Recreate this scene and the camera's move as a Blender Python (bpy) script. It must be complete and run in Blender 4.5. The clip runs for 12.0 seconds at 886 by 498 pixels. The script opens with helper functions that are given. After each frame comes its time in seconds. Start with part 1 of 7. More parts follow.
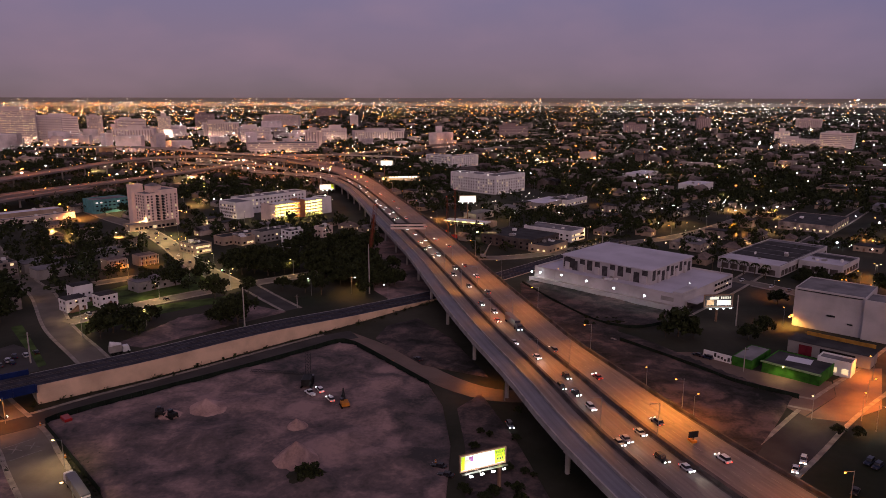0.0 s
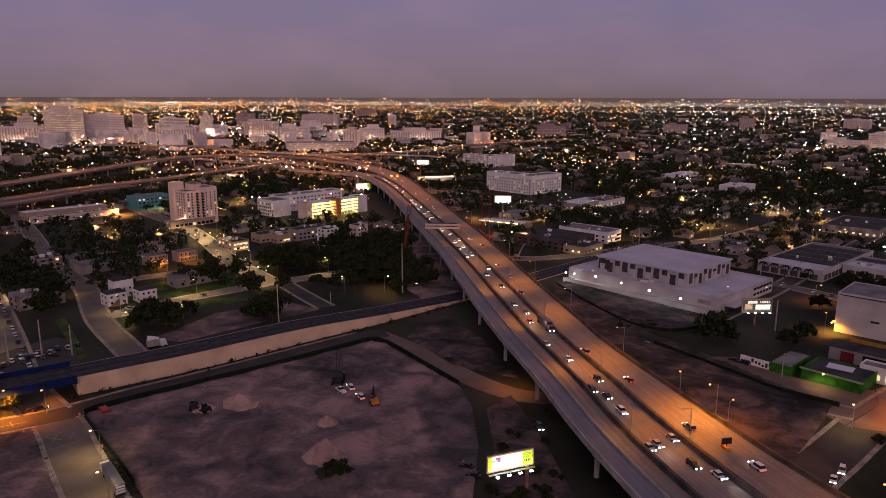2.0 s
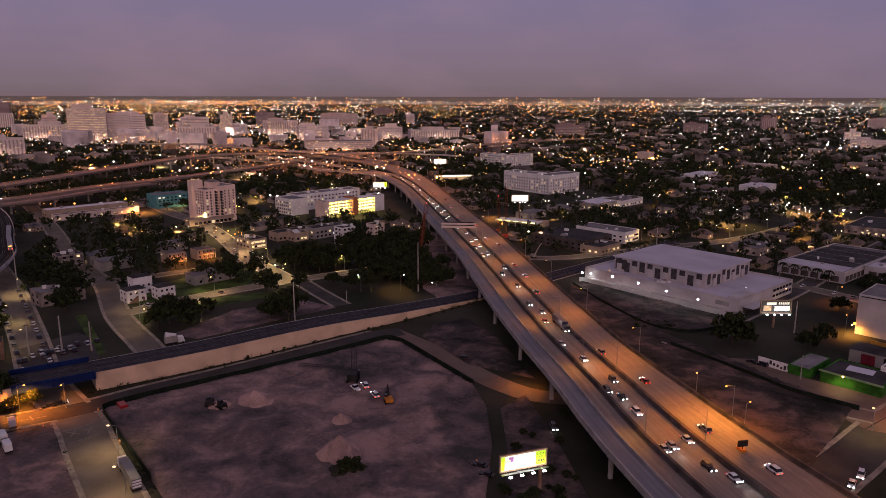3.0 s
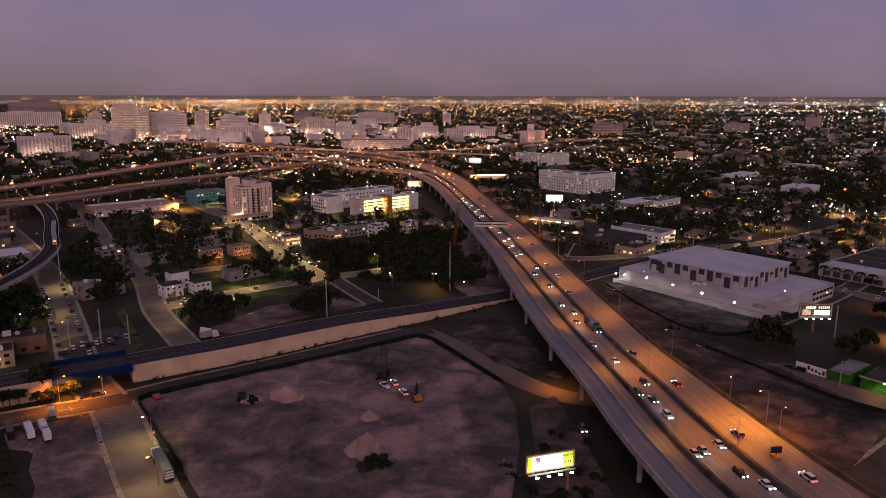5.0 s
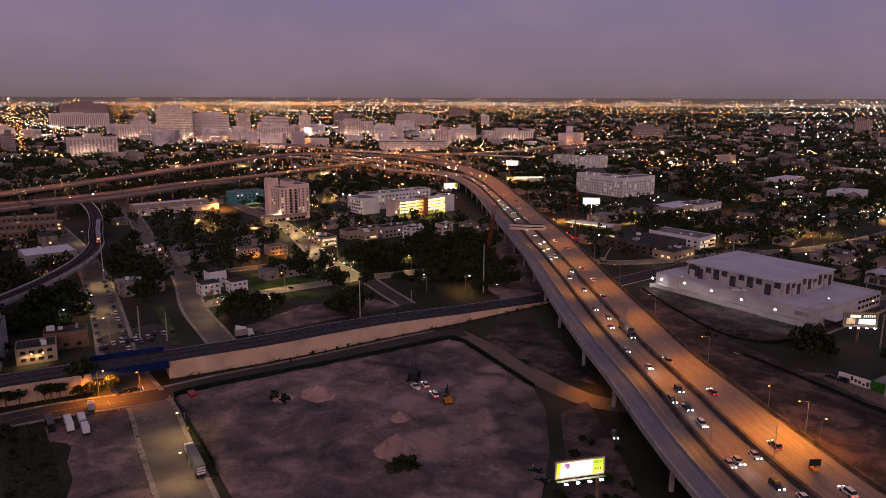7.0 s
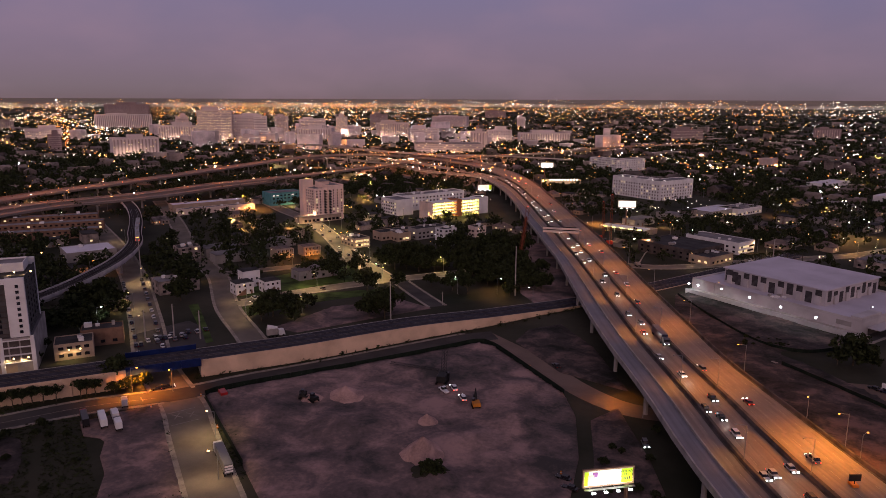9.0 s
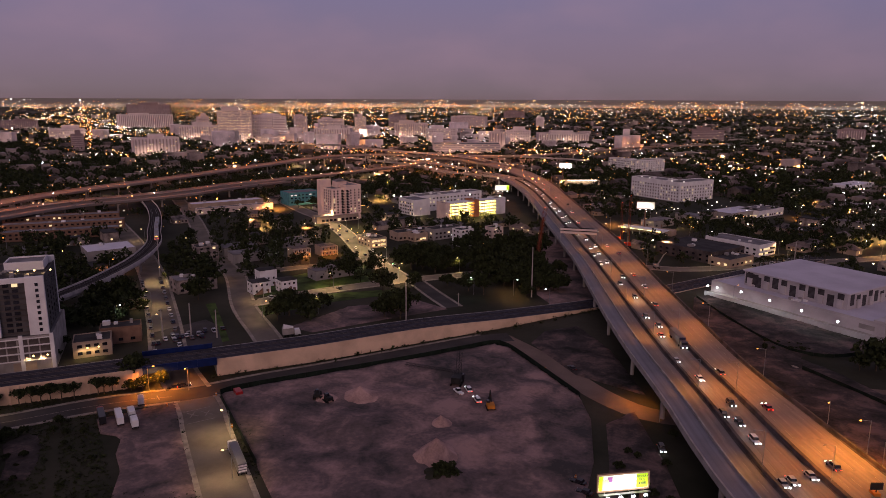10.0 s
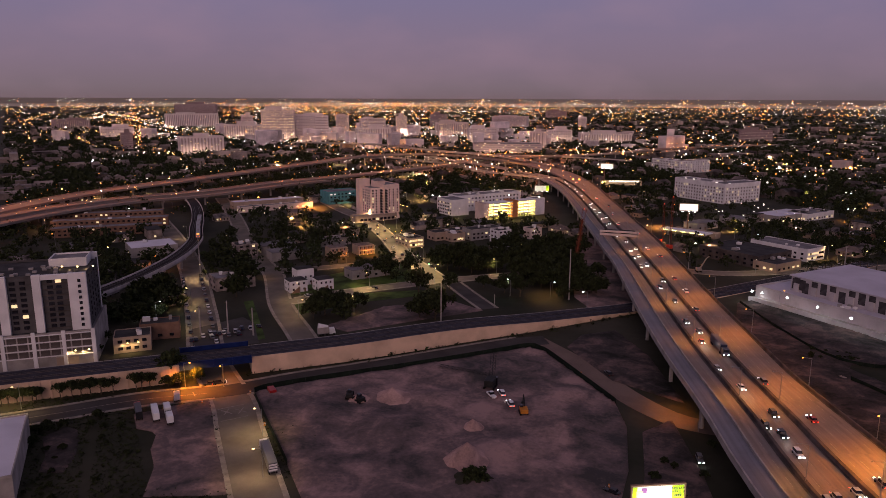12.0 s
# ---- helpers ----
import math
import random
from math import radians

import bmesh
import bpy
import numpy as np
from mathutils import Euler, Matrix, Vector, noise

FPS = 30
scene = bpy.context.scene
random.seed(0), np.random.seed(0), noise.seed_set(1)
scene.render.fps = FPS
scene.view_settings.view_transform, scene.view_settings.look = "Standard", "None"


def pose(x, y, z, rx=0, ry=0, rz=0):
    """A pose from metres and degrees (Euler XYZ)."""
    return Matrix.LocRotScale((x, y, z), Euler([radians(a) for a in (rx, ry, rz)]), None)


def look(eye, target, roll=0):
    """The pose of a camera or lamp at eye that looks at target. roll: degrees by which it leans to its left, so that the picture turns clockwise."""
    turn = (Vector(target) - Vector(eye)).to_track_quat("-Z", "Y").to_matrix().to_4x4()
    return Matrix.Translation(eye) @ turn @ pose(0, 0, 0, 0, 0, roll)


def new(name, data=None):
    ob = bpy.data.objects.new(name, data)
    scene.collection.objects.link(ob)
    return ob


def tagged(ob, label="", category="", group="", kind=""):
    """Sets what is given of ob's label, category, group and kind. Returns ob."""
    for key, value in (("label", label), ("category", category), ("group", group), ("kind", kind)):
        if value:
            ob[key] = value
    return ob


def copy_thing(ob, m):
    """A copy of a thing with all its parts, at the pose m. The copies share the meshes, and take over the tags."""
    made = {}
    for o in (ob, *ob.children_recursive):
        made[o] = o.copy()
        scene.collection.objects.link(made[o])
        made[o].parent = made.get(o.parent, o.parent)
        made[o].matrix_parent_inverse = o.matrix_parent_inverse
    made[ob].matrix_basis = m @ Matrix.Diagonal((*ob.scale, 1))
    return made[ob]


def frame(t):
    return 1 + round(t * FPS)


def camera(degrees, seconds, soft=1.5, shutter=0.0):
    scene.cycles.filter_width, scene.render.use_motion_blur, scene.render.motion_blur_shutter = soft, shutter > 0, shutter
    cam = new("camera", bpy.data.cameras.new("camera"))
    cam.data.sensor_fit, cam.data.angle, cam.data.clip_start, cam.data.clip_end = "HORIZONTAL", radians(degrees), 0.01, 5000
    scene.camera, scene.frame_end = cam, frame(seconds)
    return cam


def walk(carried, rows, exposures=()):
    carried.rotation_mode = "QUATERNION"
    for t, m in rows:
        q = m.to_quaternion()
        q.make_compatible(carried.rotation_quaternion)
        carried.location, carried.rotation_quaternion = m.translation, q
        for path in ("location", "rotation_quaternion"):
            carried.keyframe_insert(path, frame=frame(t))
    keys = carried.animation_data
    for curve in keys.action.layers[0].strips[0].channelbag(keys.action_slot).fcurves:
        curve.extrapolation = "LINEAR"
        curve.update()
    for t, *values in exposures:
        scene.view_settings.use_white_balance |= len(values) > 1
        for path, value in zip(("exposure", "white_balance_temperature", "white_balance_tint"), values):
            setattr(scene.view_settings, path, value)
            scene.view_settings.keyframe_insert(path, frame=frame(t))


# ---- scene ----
cam = camera(63.98, 12.0, soft=0.85)
ROWS = [
    (0.0, 0.00, 0.00, 105.00, -0.00, -12.07, 0.09),
    (0.5, 0.47, 0.09, 104.97, 0.75, -12.09, 0.09),
    (1.0, 0.94, 0.18, 104.93, 1.50, -12.09, 0.10),
    (1.5, 1.42, 0.26, 104.89, 2.29, -12.08, 0.11),
    (2.0, 1.89, 0.32, 104.86, 3.04, -12.09, 0.12),
    (2.5, 2.37, 0.37, 104.82, 3.76, -12.12, 0.13),
    (3.0, 2.83, 0.42, 104.77, 4.50, -12.16, 0.13),
    (5.0, 4.62, 0.62, 104.61, 7.42, -12.23, 0.11),
    (5.5, 5.05, 0.72, 104.58, 8.18, -12.21, 0.12),
    (6.0, 5.47, 0.90, 104.56, 8.94, -12.17, 0.13),
    (6.5, 5.87, 1.16, 104.54, 9.71, -12.13, 0.14),
    (7.0, 6.24, 1.53, 104.53, 10.50, -12.08, 0.15),
    (9.0, 7.67, 3.47, 104.51, 13.40, -11.96, 0.20),
    (9.5, 8.02, 4.07, 104.52, 14.10, -11.96, 0.21),
    (10.0, 8.35, 4.75, 104.53, 14.89, -11.95, 0.21),
    (10.5, 8.67, 5.49, 104.54, 15.66, -11.96, 0.22),
    (11.0, 8.98, 6.27, 104.56, 16.41, -11.97, 0.21),
    (11.5, 9.29, 7.07, 104.59, 17.22, -11.99, 0.20),
    (12.0, 9.60, 7.86, 104.61, 18.20, -12.00, 0.19),
]
walk(cam, [(t, pose(x, y, z, 90 + pitch, -roll, yaw)) for t, x, y, z, yaw, pitch, roll in ROWS])

# ---- world: dusk sky, violet and cloud-streaked, faintly warmer at the horizon ----
world = bpy.data.worlds.new("dusk_sky")
scene.world = world
world.use_nodes = True
wn, wl = world.node_tree.nodes, world.node_tree.links
w_bg = wn["Background"]
w_tc = wn.new("ShaderNodeTexCoord")
w_sep = wn.new("ShaderNodeSeparateXYZ")
wl.new(w_tc.outputs["Generated"], w_sep.inputs[0])
w_ramp = wn.new("ShaderNodeValToRGB")
wl.new(w_sep.outputs["Z"], w_ramp.inputs[0])
els = w_ramp.color_ramp.elements
els[0].position, els[0].color = 0.0, (0.17, 0.118, 0.135, 1)
els[1].position, els[1].color = 1.0, (0.17, 0.14, 0.2, 1)
for pos, col in ((0.015, (0.19, 0.137, 0.165)), (0.045, (0.212, 0.152, 0.205)), (0.08, (0.215, 0.16, 0.235)), (0.14, (0.19, 0.162, 0.275)), (0.3, (0.21, 0.17, 0.25))):
    e = els.new(pos)
    e.color = (*col, 1)
w_map = wn.new("ShaderNodeMapping")
w_map.inputs["Scale"].default_value = (2.2, 2.2, 5.0)
wl.new(w_tc.outputs["Generated"], w_map.inputs[0])
w_noise = wn.new("ShaderNodeTexNoise")
w_noise.inputs["Scale"].default_value, w_noise.inputs["Detail"].default_value = 1.6, 4
wl.new(w_map.outputs[0], w_noise.inputs["Vector"])
w_nr = wn.new("ShaderNodeMapRange")
w_nr.inputs["From Min"].default_value, w_nr.inputs["From Max"].default_value = 0.48, 0.75
w_nr.inputs["To Max"].default_value = 0.45
wl.new(w_noise.outputs["Fac"], w_nr.inputs[0])
w_mix = wn.new("ShaderNodeMixRGB")
w_mix.inputs["Color2"].default_value = (0.34, 0.21, 0.27, 1)
wl.new(w_nr.outputs[0], w_mix.inputs["Fac"])
wl.new(w_ramp.outputs[0], w_mix.inputs["Color1"])
w_east = wn.new("ShaderNodeMapRange")  # bluer and dimmer away from the afterglow
w_east.inputs["From Min"].default_value, w_east.inputs["From Max"].default_value = 0.12, 0.5
w_east.inputs["To Max"].default_value = 0.75
wl.new(w_sep.outputs["X"], w_east.inputs[0])
w_cool = wn.new("ShaderNodeMixRGB")
w_cool.blend_type = "MULTIPLY"
w_cool.inputs["Color2"].default_value = (0.78, 0.88, 1.0, 1)
wl.new(w_east.outputs[0], w_cool.inputs["Fac"])
wl.new(w_mix.outputs[0], w_cool.inputs["Color1"])
wl.new(w_cool.outputs[0], w_bg.inputs["Color"])
w_bg.inputs["Strength"].default_value = 1.05

# the last glow of twilight from behind the camera, low and very soft
glow = bpy.data.lights.new("afterglow", "SUN")
glow.energy, glow.angle, glow.color = 0.95, radians(50), (1.0, 0.63, 0.53)
new("afterglow", glow).matrix_world = look((60, -300, 75), (0, 0, 0))

# ---- materials ----
def material(name, color, rough=0.85, vary=0.25, scale=0.35, fine=6.0, bump=0.15, metal=0.0, island=False, spec=0.12, stain=None):
    """A surface with broad stains and fine grain, and a slight shift from object to object."""
    m = bpy.data.materials.new(name)
    m.use_nodes = True
    n, l = m.node_tree.nodes, m.node_tree.links
    b = n["Principled BSDF"]
    b.inputs["Roughness"].default_value, b.inputs["Metallic"].default_value = rough, metal
    b.inputs["Specular IOR Level"].default_value = spec
    tc = n.new("ShaderNodeTexCoord")
    broad, grain = n.new("ShaderNodeTexNoise"), n.new("ShaderNodeTexNoise")
    broad.inputs["Scale"].default_value, broad.inputs["Detail"].default_value = scale, 5
    grain.inputs["Scale"].default_value, grain.inputs["Detail"].default_value = fine, 3
    l.new(tc.outputs["Object"], broad.inputs["Vector"])
    l.new(tc.outputs["Object"], grain.inputs["Vector"])
    mix = n.new("ShaderNodeMixRGB")
    dark = stain or tuple(c * (1 - vary * 1.5) for c in color)
    mix.inputs["Color1"].default_value = (*dark, 1)
    mix.inputs["Color2"].default_value = (*[min(1, c * (1 + vary * 0.4)) for c in color], 1)
    mr = n.new("ShaderNodeMapRange")
    mr.inputs["From Min"].default_value, mr.inputs["From Max"].default_value = 0.33, 0.62
    l.new(broad.outputs["Fac"], mr.inputs[0])
    l.new(mr.outputs[0], mix.inputs["Fac"])
    hsv = n.new("ShaderNodeHueSaturation")
    l.new(mix.outputs[0], hsv.inputs["Color"])
    add = n.new("ShaderNodeMath")
    add.operation = "MULTIPLY_ADD"
    l.new(grain.outputs["Fac"], add.inputs[0])
    add.inputs[1].default_value, add.inputs[2].default_value = vary, 1 - vary * 0.6
    src = n.new("ShaderNodeNewGeometry").outputs["Random Per Island"] if island else n.new("ShaderNodeObjectInfo").outputs["Random"]
    add2 = n.new("ShaderNodeMath")
    add2.operation = "MULTIPLY_ADD"
    l.new(src, add2.inputs[0])
    add2.inputs[1].default_value = vary * 0.8
    l.new(add.outputs[0], add2.inputs[2])
    l.new(add2.outputs[0], hsv.inputs["Value"])
    l.new(hsv.outputs[0], b.inputs["Base Color"])
    if bump:
        bp = n.new("ShaderNodeBump")
        bp.inputs["Strength"].default_value, bp.inputs["Distance"].default_value = bump, 0.08
        l.new(grain.outputs["Fac"], bp.inputs["Height"])
        l.new(bp.outputs[0], b.inputs["Normal"])
    return m


def lamp_material(name, color, strength):
    m = bpy.data.materials.new(name)
    m.use_nodes = True
    b = m.node_tree.nodes["Principled BSDF"]
    b.inputs["Base Color"].default_value = (*color, 1)
    b.inputs["Emission Color"].default_value = (*color, 1)
    b.inputs["Emission Strength"].default_value = strength
    return m


M = {
    "ground": material("town_ground", (0.036, 0.033, 0.023), vary=0.45, scale=0.02, fine=0.4, stain=(0.013, 0.016, 0.008)),
    "sand": material("pale_sand", (0.17, 0.122, 0.1), vary=0.2, scale=0.06, fine=1.2, bump=0.4),
    "grass": material("dry_grass", (0.058, 0.092, 0.022), vary=0.45, scale=0.12, fine=2.2, bump=0.5),
    "asphalt": material("asphalt", (0.062, 0.056, 0.053), vary=0.22, scale=0.08, fine=3, bump=0.1),
    "pale_road": material("worn_pale_street", (0.17, 0.145, 0.118), vary=0.2, scale=0.09, fine=2, bump=0.1),
    "concrete": material("concrete", (0.34, 0.31, 0.29), vary=0.2, scale=0.2, fine=3),
    "pale_concrete": material("pale_cast_concrete", (0.5, 0.44, 0.42), vary=0.2, scale=0.2, fine=3),
    "dark_concrete": material("dark_brown_concrete", (0.09, 0.075, 0.07), vary=0.3, scale=0.2, fine=3),
    "cream_wall": material("cream_retaining_wall", (0.6, 0.43, 0.31), vary=0.16, scale=0.12, fine=2.5),
    "sooty_track": material("sooty_track_bed", (0.022, 0.017, 0.016), vary=0.3, scale=0.3, fine=5, bump=0.5),
    "ballast": material("track_ballast", (0.04, 0.037, 0.047), vary=0.3, scale=0.3, fine=5, bump=0.5),
    "steel": material("galvanised_steel", (0.3, 0.3, 0.31), rough=0.45, metal=0.7, vary=0.1),
    "rail": material("worn_rail_steel", (0.16, 0.14, 0.14), rough=0.4, metal=0.8, vary=0.15),
    "dark_steel": material("dark_steel", (0.03, 0.03, 0.03), rough=0.5, metal=0.4, vary=0.2),
    "blue_paint": material("blue_painted_steel", (0.006, 0.016, 0.085), rough=0.5, vary=0.2),
    "white": material("white_stucco", (0.72, 0.7, 0.7), vary=0.1, scale=0.15, fine=3),
    "roof_white": material("white_roof_membrane", (0.62, 0.6, 0.66), vary=0.08, scale=0.08, fine=2),
    "pink": material("pale_pink_stucco", (0.66, 0.53, 0.47), vary=0.12, scale=0.15, fine=3),
    "tan": material("tan_stucco", (0.38, 0.29, 0.22), vary=0.15, scale=0.15, fine=3),
    "grey_wall": material("grey_stucco", (0.3, 0.28, 0.27), vary=0.15, scale=0.15, fine=3),
    "brown": material("brown_brick_wall", (0.2, 0.12, 0.085), vary=0.2, scale=0.3, fine=5),
    "roof_dark": material("dark_roofing_felt", (0.05, 0.047, 0.047), vary=0.3, scale=0.15, fine=2),
    "roof_grey": material("grey_gravel_roof", (0.19, 0.178, 0.185), vary=0.25, scale=0.12, fine=3),
    "kerb": material("worn_kerb", (0.27, 0.235, 0.2), vary=0.25, scale=0.3, fine=3),
    "house_wall": material("painted_house_wall", (0.3, 0.25, 0.225), vary=0.45, scale=0.2, fine=3),
    "house_roof": material("weathered_house_roof", (0.13, 0.115, 0.115), vary=0.6, scale=0.2, fine=3),
    "roof_tile": material("brown_roof_shingle", (0.17, 0.13, 0.115), vary=0.25, scale=0.3, fine=4),
    "leaf": material("dark_foliage", (0.028, 0.036, 0.014), vary=0.5, scale=0.5, fine=3, island=True, bump=0),
    "bark": material("bark", (0.09, 0.07, 0.05), vary=0.3, scale=1, fine=8, bump=0.5),
    "glass_dark": material("dark_window_glass", (0.015, 0.015, 0.02), rough=0.12, vary=0.2, bump=0, spec=0.6),
    "shade_glass": material("curtained_window_glass", (0.12, 0.1, 0.1), rough=0.25, vary=0.3, bump=0),
    "black": material("black_rubber", (0.012, 0.012, 0.012), vary=0.2),
    "marking": material("road_marking", (0.26, 0.23, 0.2), vary=0.2, scale=1),
    "lit_white": lamp_material("lit_white", (1.0, 0.9, 0.76), 5),
    "lit_cool": lamp_material("lit_cool_white", (0.9, 0.97, 1.0), 6),
    "lit_warm": lamp_material("lit_warm", (1.0, 0.66, 0.27), 4),
    "lit_sodium": lamp_material("lit_sodium", (1.0, 0.4, 0.07), 3.2),
    "lit_yellow": lamp_material("lit_yellow", (1.0, 0.72, 0.2), 7),
    "lit_green": lamp_material("lit_green", (0.25, 1.0, 0.45), 6),
    "lit_red": lamp_material("lit_red", (1.0, 0.06, 0.03), 5),
    "win_warm": lamp_material("lit_window_warm", (1.0, 0.75, 0.4), 0.9),
    "win_dim": lamp_material("dimly_lit_window", (1.0, 0.78, 0.45), 0.55),
    "win_cool": lamp_material("lit_window_cool", (0.95, 0.9, 0.85), 0.8),
}

def soil(name, light, mid_c, dark, s):
    """Churned soil: broad wet and dry patches, tracked streaks and clods."""
    m = bpy.data.materials.new(name)
    m.use_nodes = True
    n, l = m.node_tree.nodes, m.node_tree.links
    b = n["Principled BSDF"]
    b.inputs["Roughness"].default_value, b.inputs["Specular IOR Level"].default_value = 0.95, 0.15
    tc = n.new("ShaderNodeTexCoord")
    nz = []
    for sc, det, dist in ((0.026, 3, 0.9), (0.1, 5, 0.7), (0.8, 5, 0.2)):
        t = n.new("ShaderNodeTexNoise")
        t.inputs["Scale"].default_value, t.inputs["Detail"].default_value, t.inputs["Distortion"].default_value = sc * s, det, dist
        l.new(tc.outputs["Object"], t.inputs["Vector"])
        nz.append(t)
    m1 = n.new("ShaderNodeMath")
    m1.operation = "MULTIPLY_ADD"
    l.new(nz[1].outputs["Fac"], m1.inputs[0])
    m1.inputs[1].default_value = 0.9
    l.new(nz[0].outputs["Fac"], m1.inputs[2])
    m2 = n.new("ShaderNodeMath")
    m2.operation = "MULTIPLY_ADD"
    l.new(nz[2].outputs["Fac"], m2.inputs[0])
    m2.inputs[1].default_value = 0.35
    l.new(m1.outputs[0], m2.inputs[2])
    ramp = n.new("ShaderNodeValToRGB")
    e = ramp.color_ramp.elements
    e[0].position, e[0].color = 0.0, (*dark, 1)
    e[1].position, e[1].color = 1.0, (*light, 1)
    mr = n.new("ShaderNodeMapRange")
    mr.inputs["From Min"].default_value, mr.inputs["From Max"].default_value = 0.88, 1.36
    l.new(m2.outputs[0], mr.inputs[0])
    l.new(mr.outputs[0], ramp.inputs[0])
    k = e.new(0.5)
    k.color = (*mid_c, 1)
    l.new(ramp.outputs[0], b.inputs["Base Color"])
    bp = n.new("ShaderNodeBump")
    bp.inputs["Strength"].default_value, bp.inputs["Distance"].default_value = 0.6, 0.35
    l.new(m1.outputs[0], bp.inputs["Height"])
    l.new(bp.outputs[0], b.inputs["Normal"])
    return m


def worn_deck(name, color):
    """Concrete worn in long streaks along the lanes, with slab joints and stains."""
    m = bpy.data.materials.new(name)
    m.use_nodes = True
    n, l = m.node_tree.nodes, m.node_tree.links
    b = n["Principled BSDF"]
    b.inputs["Roughness"].default_value, b.inputs["Specular IOR Level"].default_value = 0.8, 0.3
    uv = n.new("ShaderNodeTexCoord")
    total = None
    for sx, sy, sc, amount in ((1.0, 0.012, 0.9, 0.9), (1.0, 0.05, 0.35, 0.5), (1.0, 1.0, 0.12, 0.5), (1.0, 1.0, 2.0, 0.25)):
        mp = n.new("ShaderNodeMapping")
        mp.inputs["Scale"].default_value = (sx, sy, 1)
        l.new(uv.outputs["UV"], mp.inputs[0])
        t = n.new("ShaderNodeTexNoise")
        t.inputs["Scale"].default_value, t.inputs["Detail"].default_value = sc, 4
        l.new(mp.outputs[0], t.inputs["Vector"])
        a = n.new("ShaderNodeMath")
        a.operation = "MULTIPLY_ADD"
        l.new(t.outputs["Fac"], a.inputs[0])
        a.inputs[1].default_value = amount
        a.inputs[2].default_value = -amount / 2
        if total:
            l.new(total, a.inputs[2])
        total = a.outputs[0]
    mr = n.new("ShaderNodeMapRange")
    mr.inputs["From Min"].default_value, mr.inputs["From Max"].default_value = 0.1, 0.95
    mr.inputs["To Min"].default_value, mr.inputs["To Max"].default_value = 0.5, 1.3
    l.new(total, mr.inputs[0])
    hsv = n.new("ShaderNodeHueSaturation")
    hsv.inputs["Color"].default_value = (*color, 1)
    l.new(mr.outputs[0], hsv.inputs["Value"])
    l.new(hsv.outputs[0], b.inputs["Base Color"])
    return m


M["deck"] = worn_deck("highway_concrete", (0.2, 0.165, 0.148))
M["deck_grey"] = worn_deck("new_grey_concrete", (0.18, 0.175, 0.2))
M["dirt"] = soil("graded_dirt", (0.33, 0.215, 0.195), (0.15, 0.108, 0.104), (0.055, 0.05, 0.048), 1.0)
M["dark_dirt"] = soil("dark_scrubby_dirt", (0.15, 0.1, 0.09), (0.055, 0.044, 0.042), (0.016, 0.016, 0.013), 1.3)

# ---- mesh helpers ----
def xf(x=0, y=0, z=0, turn=0, tilt=0, lean=0):
    return Matrix.LocRotScale((x, y, z), Euler((radians(tilt), radians(lean), radians(turn))), None)


def box(bm, x, y, z, sx, sy, sz, turn=0, m=None):
    """A box whose base centre is x, y, z."""
    mat = (m or Matrix()) @ xf(x, y, z + sz / 2, turn) @ Matrix.Diagonal((sx, sy, sz, 1))
    return bmesh.ops.create_cube(bm, size=1, matrix=mat)["verts"]


def rod(bm, a, b, r0, r1=None, seg=6):
    a, b = Vector(a), Vector(b)
    d = b - a
    mat = Matrix.Translation((a + b) / 2) @ d.to_track_quat("Z", "Y").to_matrix().to_4x4()
    bmesh.ops.create_cone(bm, cap_ends=True, segments=seg, radius1=r0, radius2=r0 if r1 is None else r1, depth=d.length, matrix=mat)


def prism(bm, poly, z0, z1):
    lo = [bm.verts.new((x, y, z0)) for x, y in poly]
    hi = [bm.verts.new((x, y, z1)) for x, y in poly]
    n = len(poly)
    bm.faces.new(hi)
    bm.faces.new(lo[::-1])
    for i in range(n):
        bm.faces.new((lo[i], lo[(i + 1) % n], hi[(i + 1) % n], hi[i]))


def finish(bm, name, mat):
    bmesh.ops.recalc_face_normals(bm, faces=bm.faces)
    me = bpy.data.meshes.new(name)
    bm.to_mesh(me)
    bm.free()
    me.materials.append(M[mat] if isinstance(mat, str) else mat)
    return me


def part(name, bm, mat, parent=None, label="", m=None):
    """Links a bmesh as one mesh object under a thing or a part."""
    ob = new(name, finish(bm, name, mat) if isinstance(bm, bmesh.types.BMesh) else bm)
    if m is not None:
        ob.matrix_basis = m
    ob.parent = parent
    if label:
        tagged(ob, label)
    return ob


def thing(name, label, category, m=None, group="", kind=""):
    ob = new(name)
    ob.matrix_basis = m or Matrix()
    return tagged(ob, label, category, group, kind)


def solo(name, bm, mat, label, category, group="", kind="", m=None):
    return tagged(part(name, bm, mat, None, "", m), label, category, group, kind)


def curve(points, step=12.0):
    """A smooth line through a few plan points, sampled about every step metres."""
    pts = [Vector(p) for p in points]
    ext = [pts[0] * 2 - pts[1]] + pts + [pts[-1] * 2 - pts[-2]]
    out = []
    for i in range(1, len(ext) - 2):
        a, b, c, d = ext[i - 1:i + 3]
        n = max(1, int((c - b).length / step))
        for k in range(n):
            t = k / n
            out.append(0.5 * (2 * b + (c - a) * t + (2 * a - 5 * b + 4 * c - d) * t * t + (3 * b - a - 3 * c + d) * t ** 3))
    out.append(pts[-1])
    return out


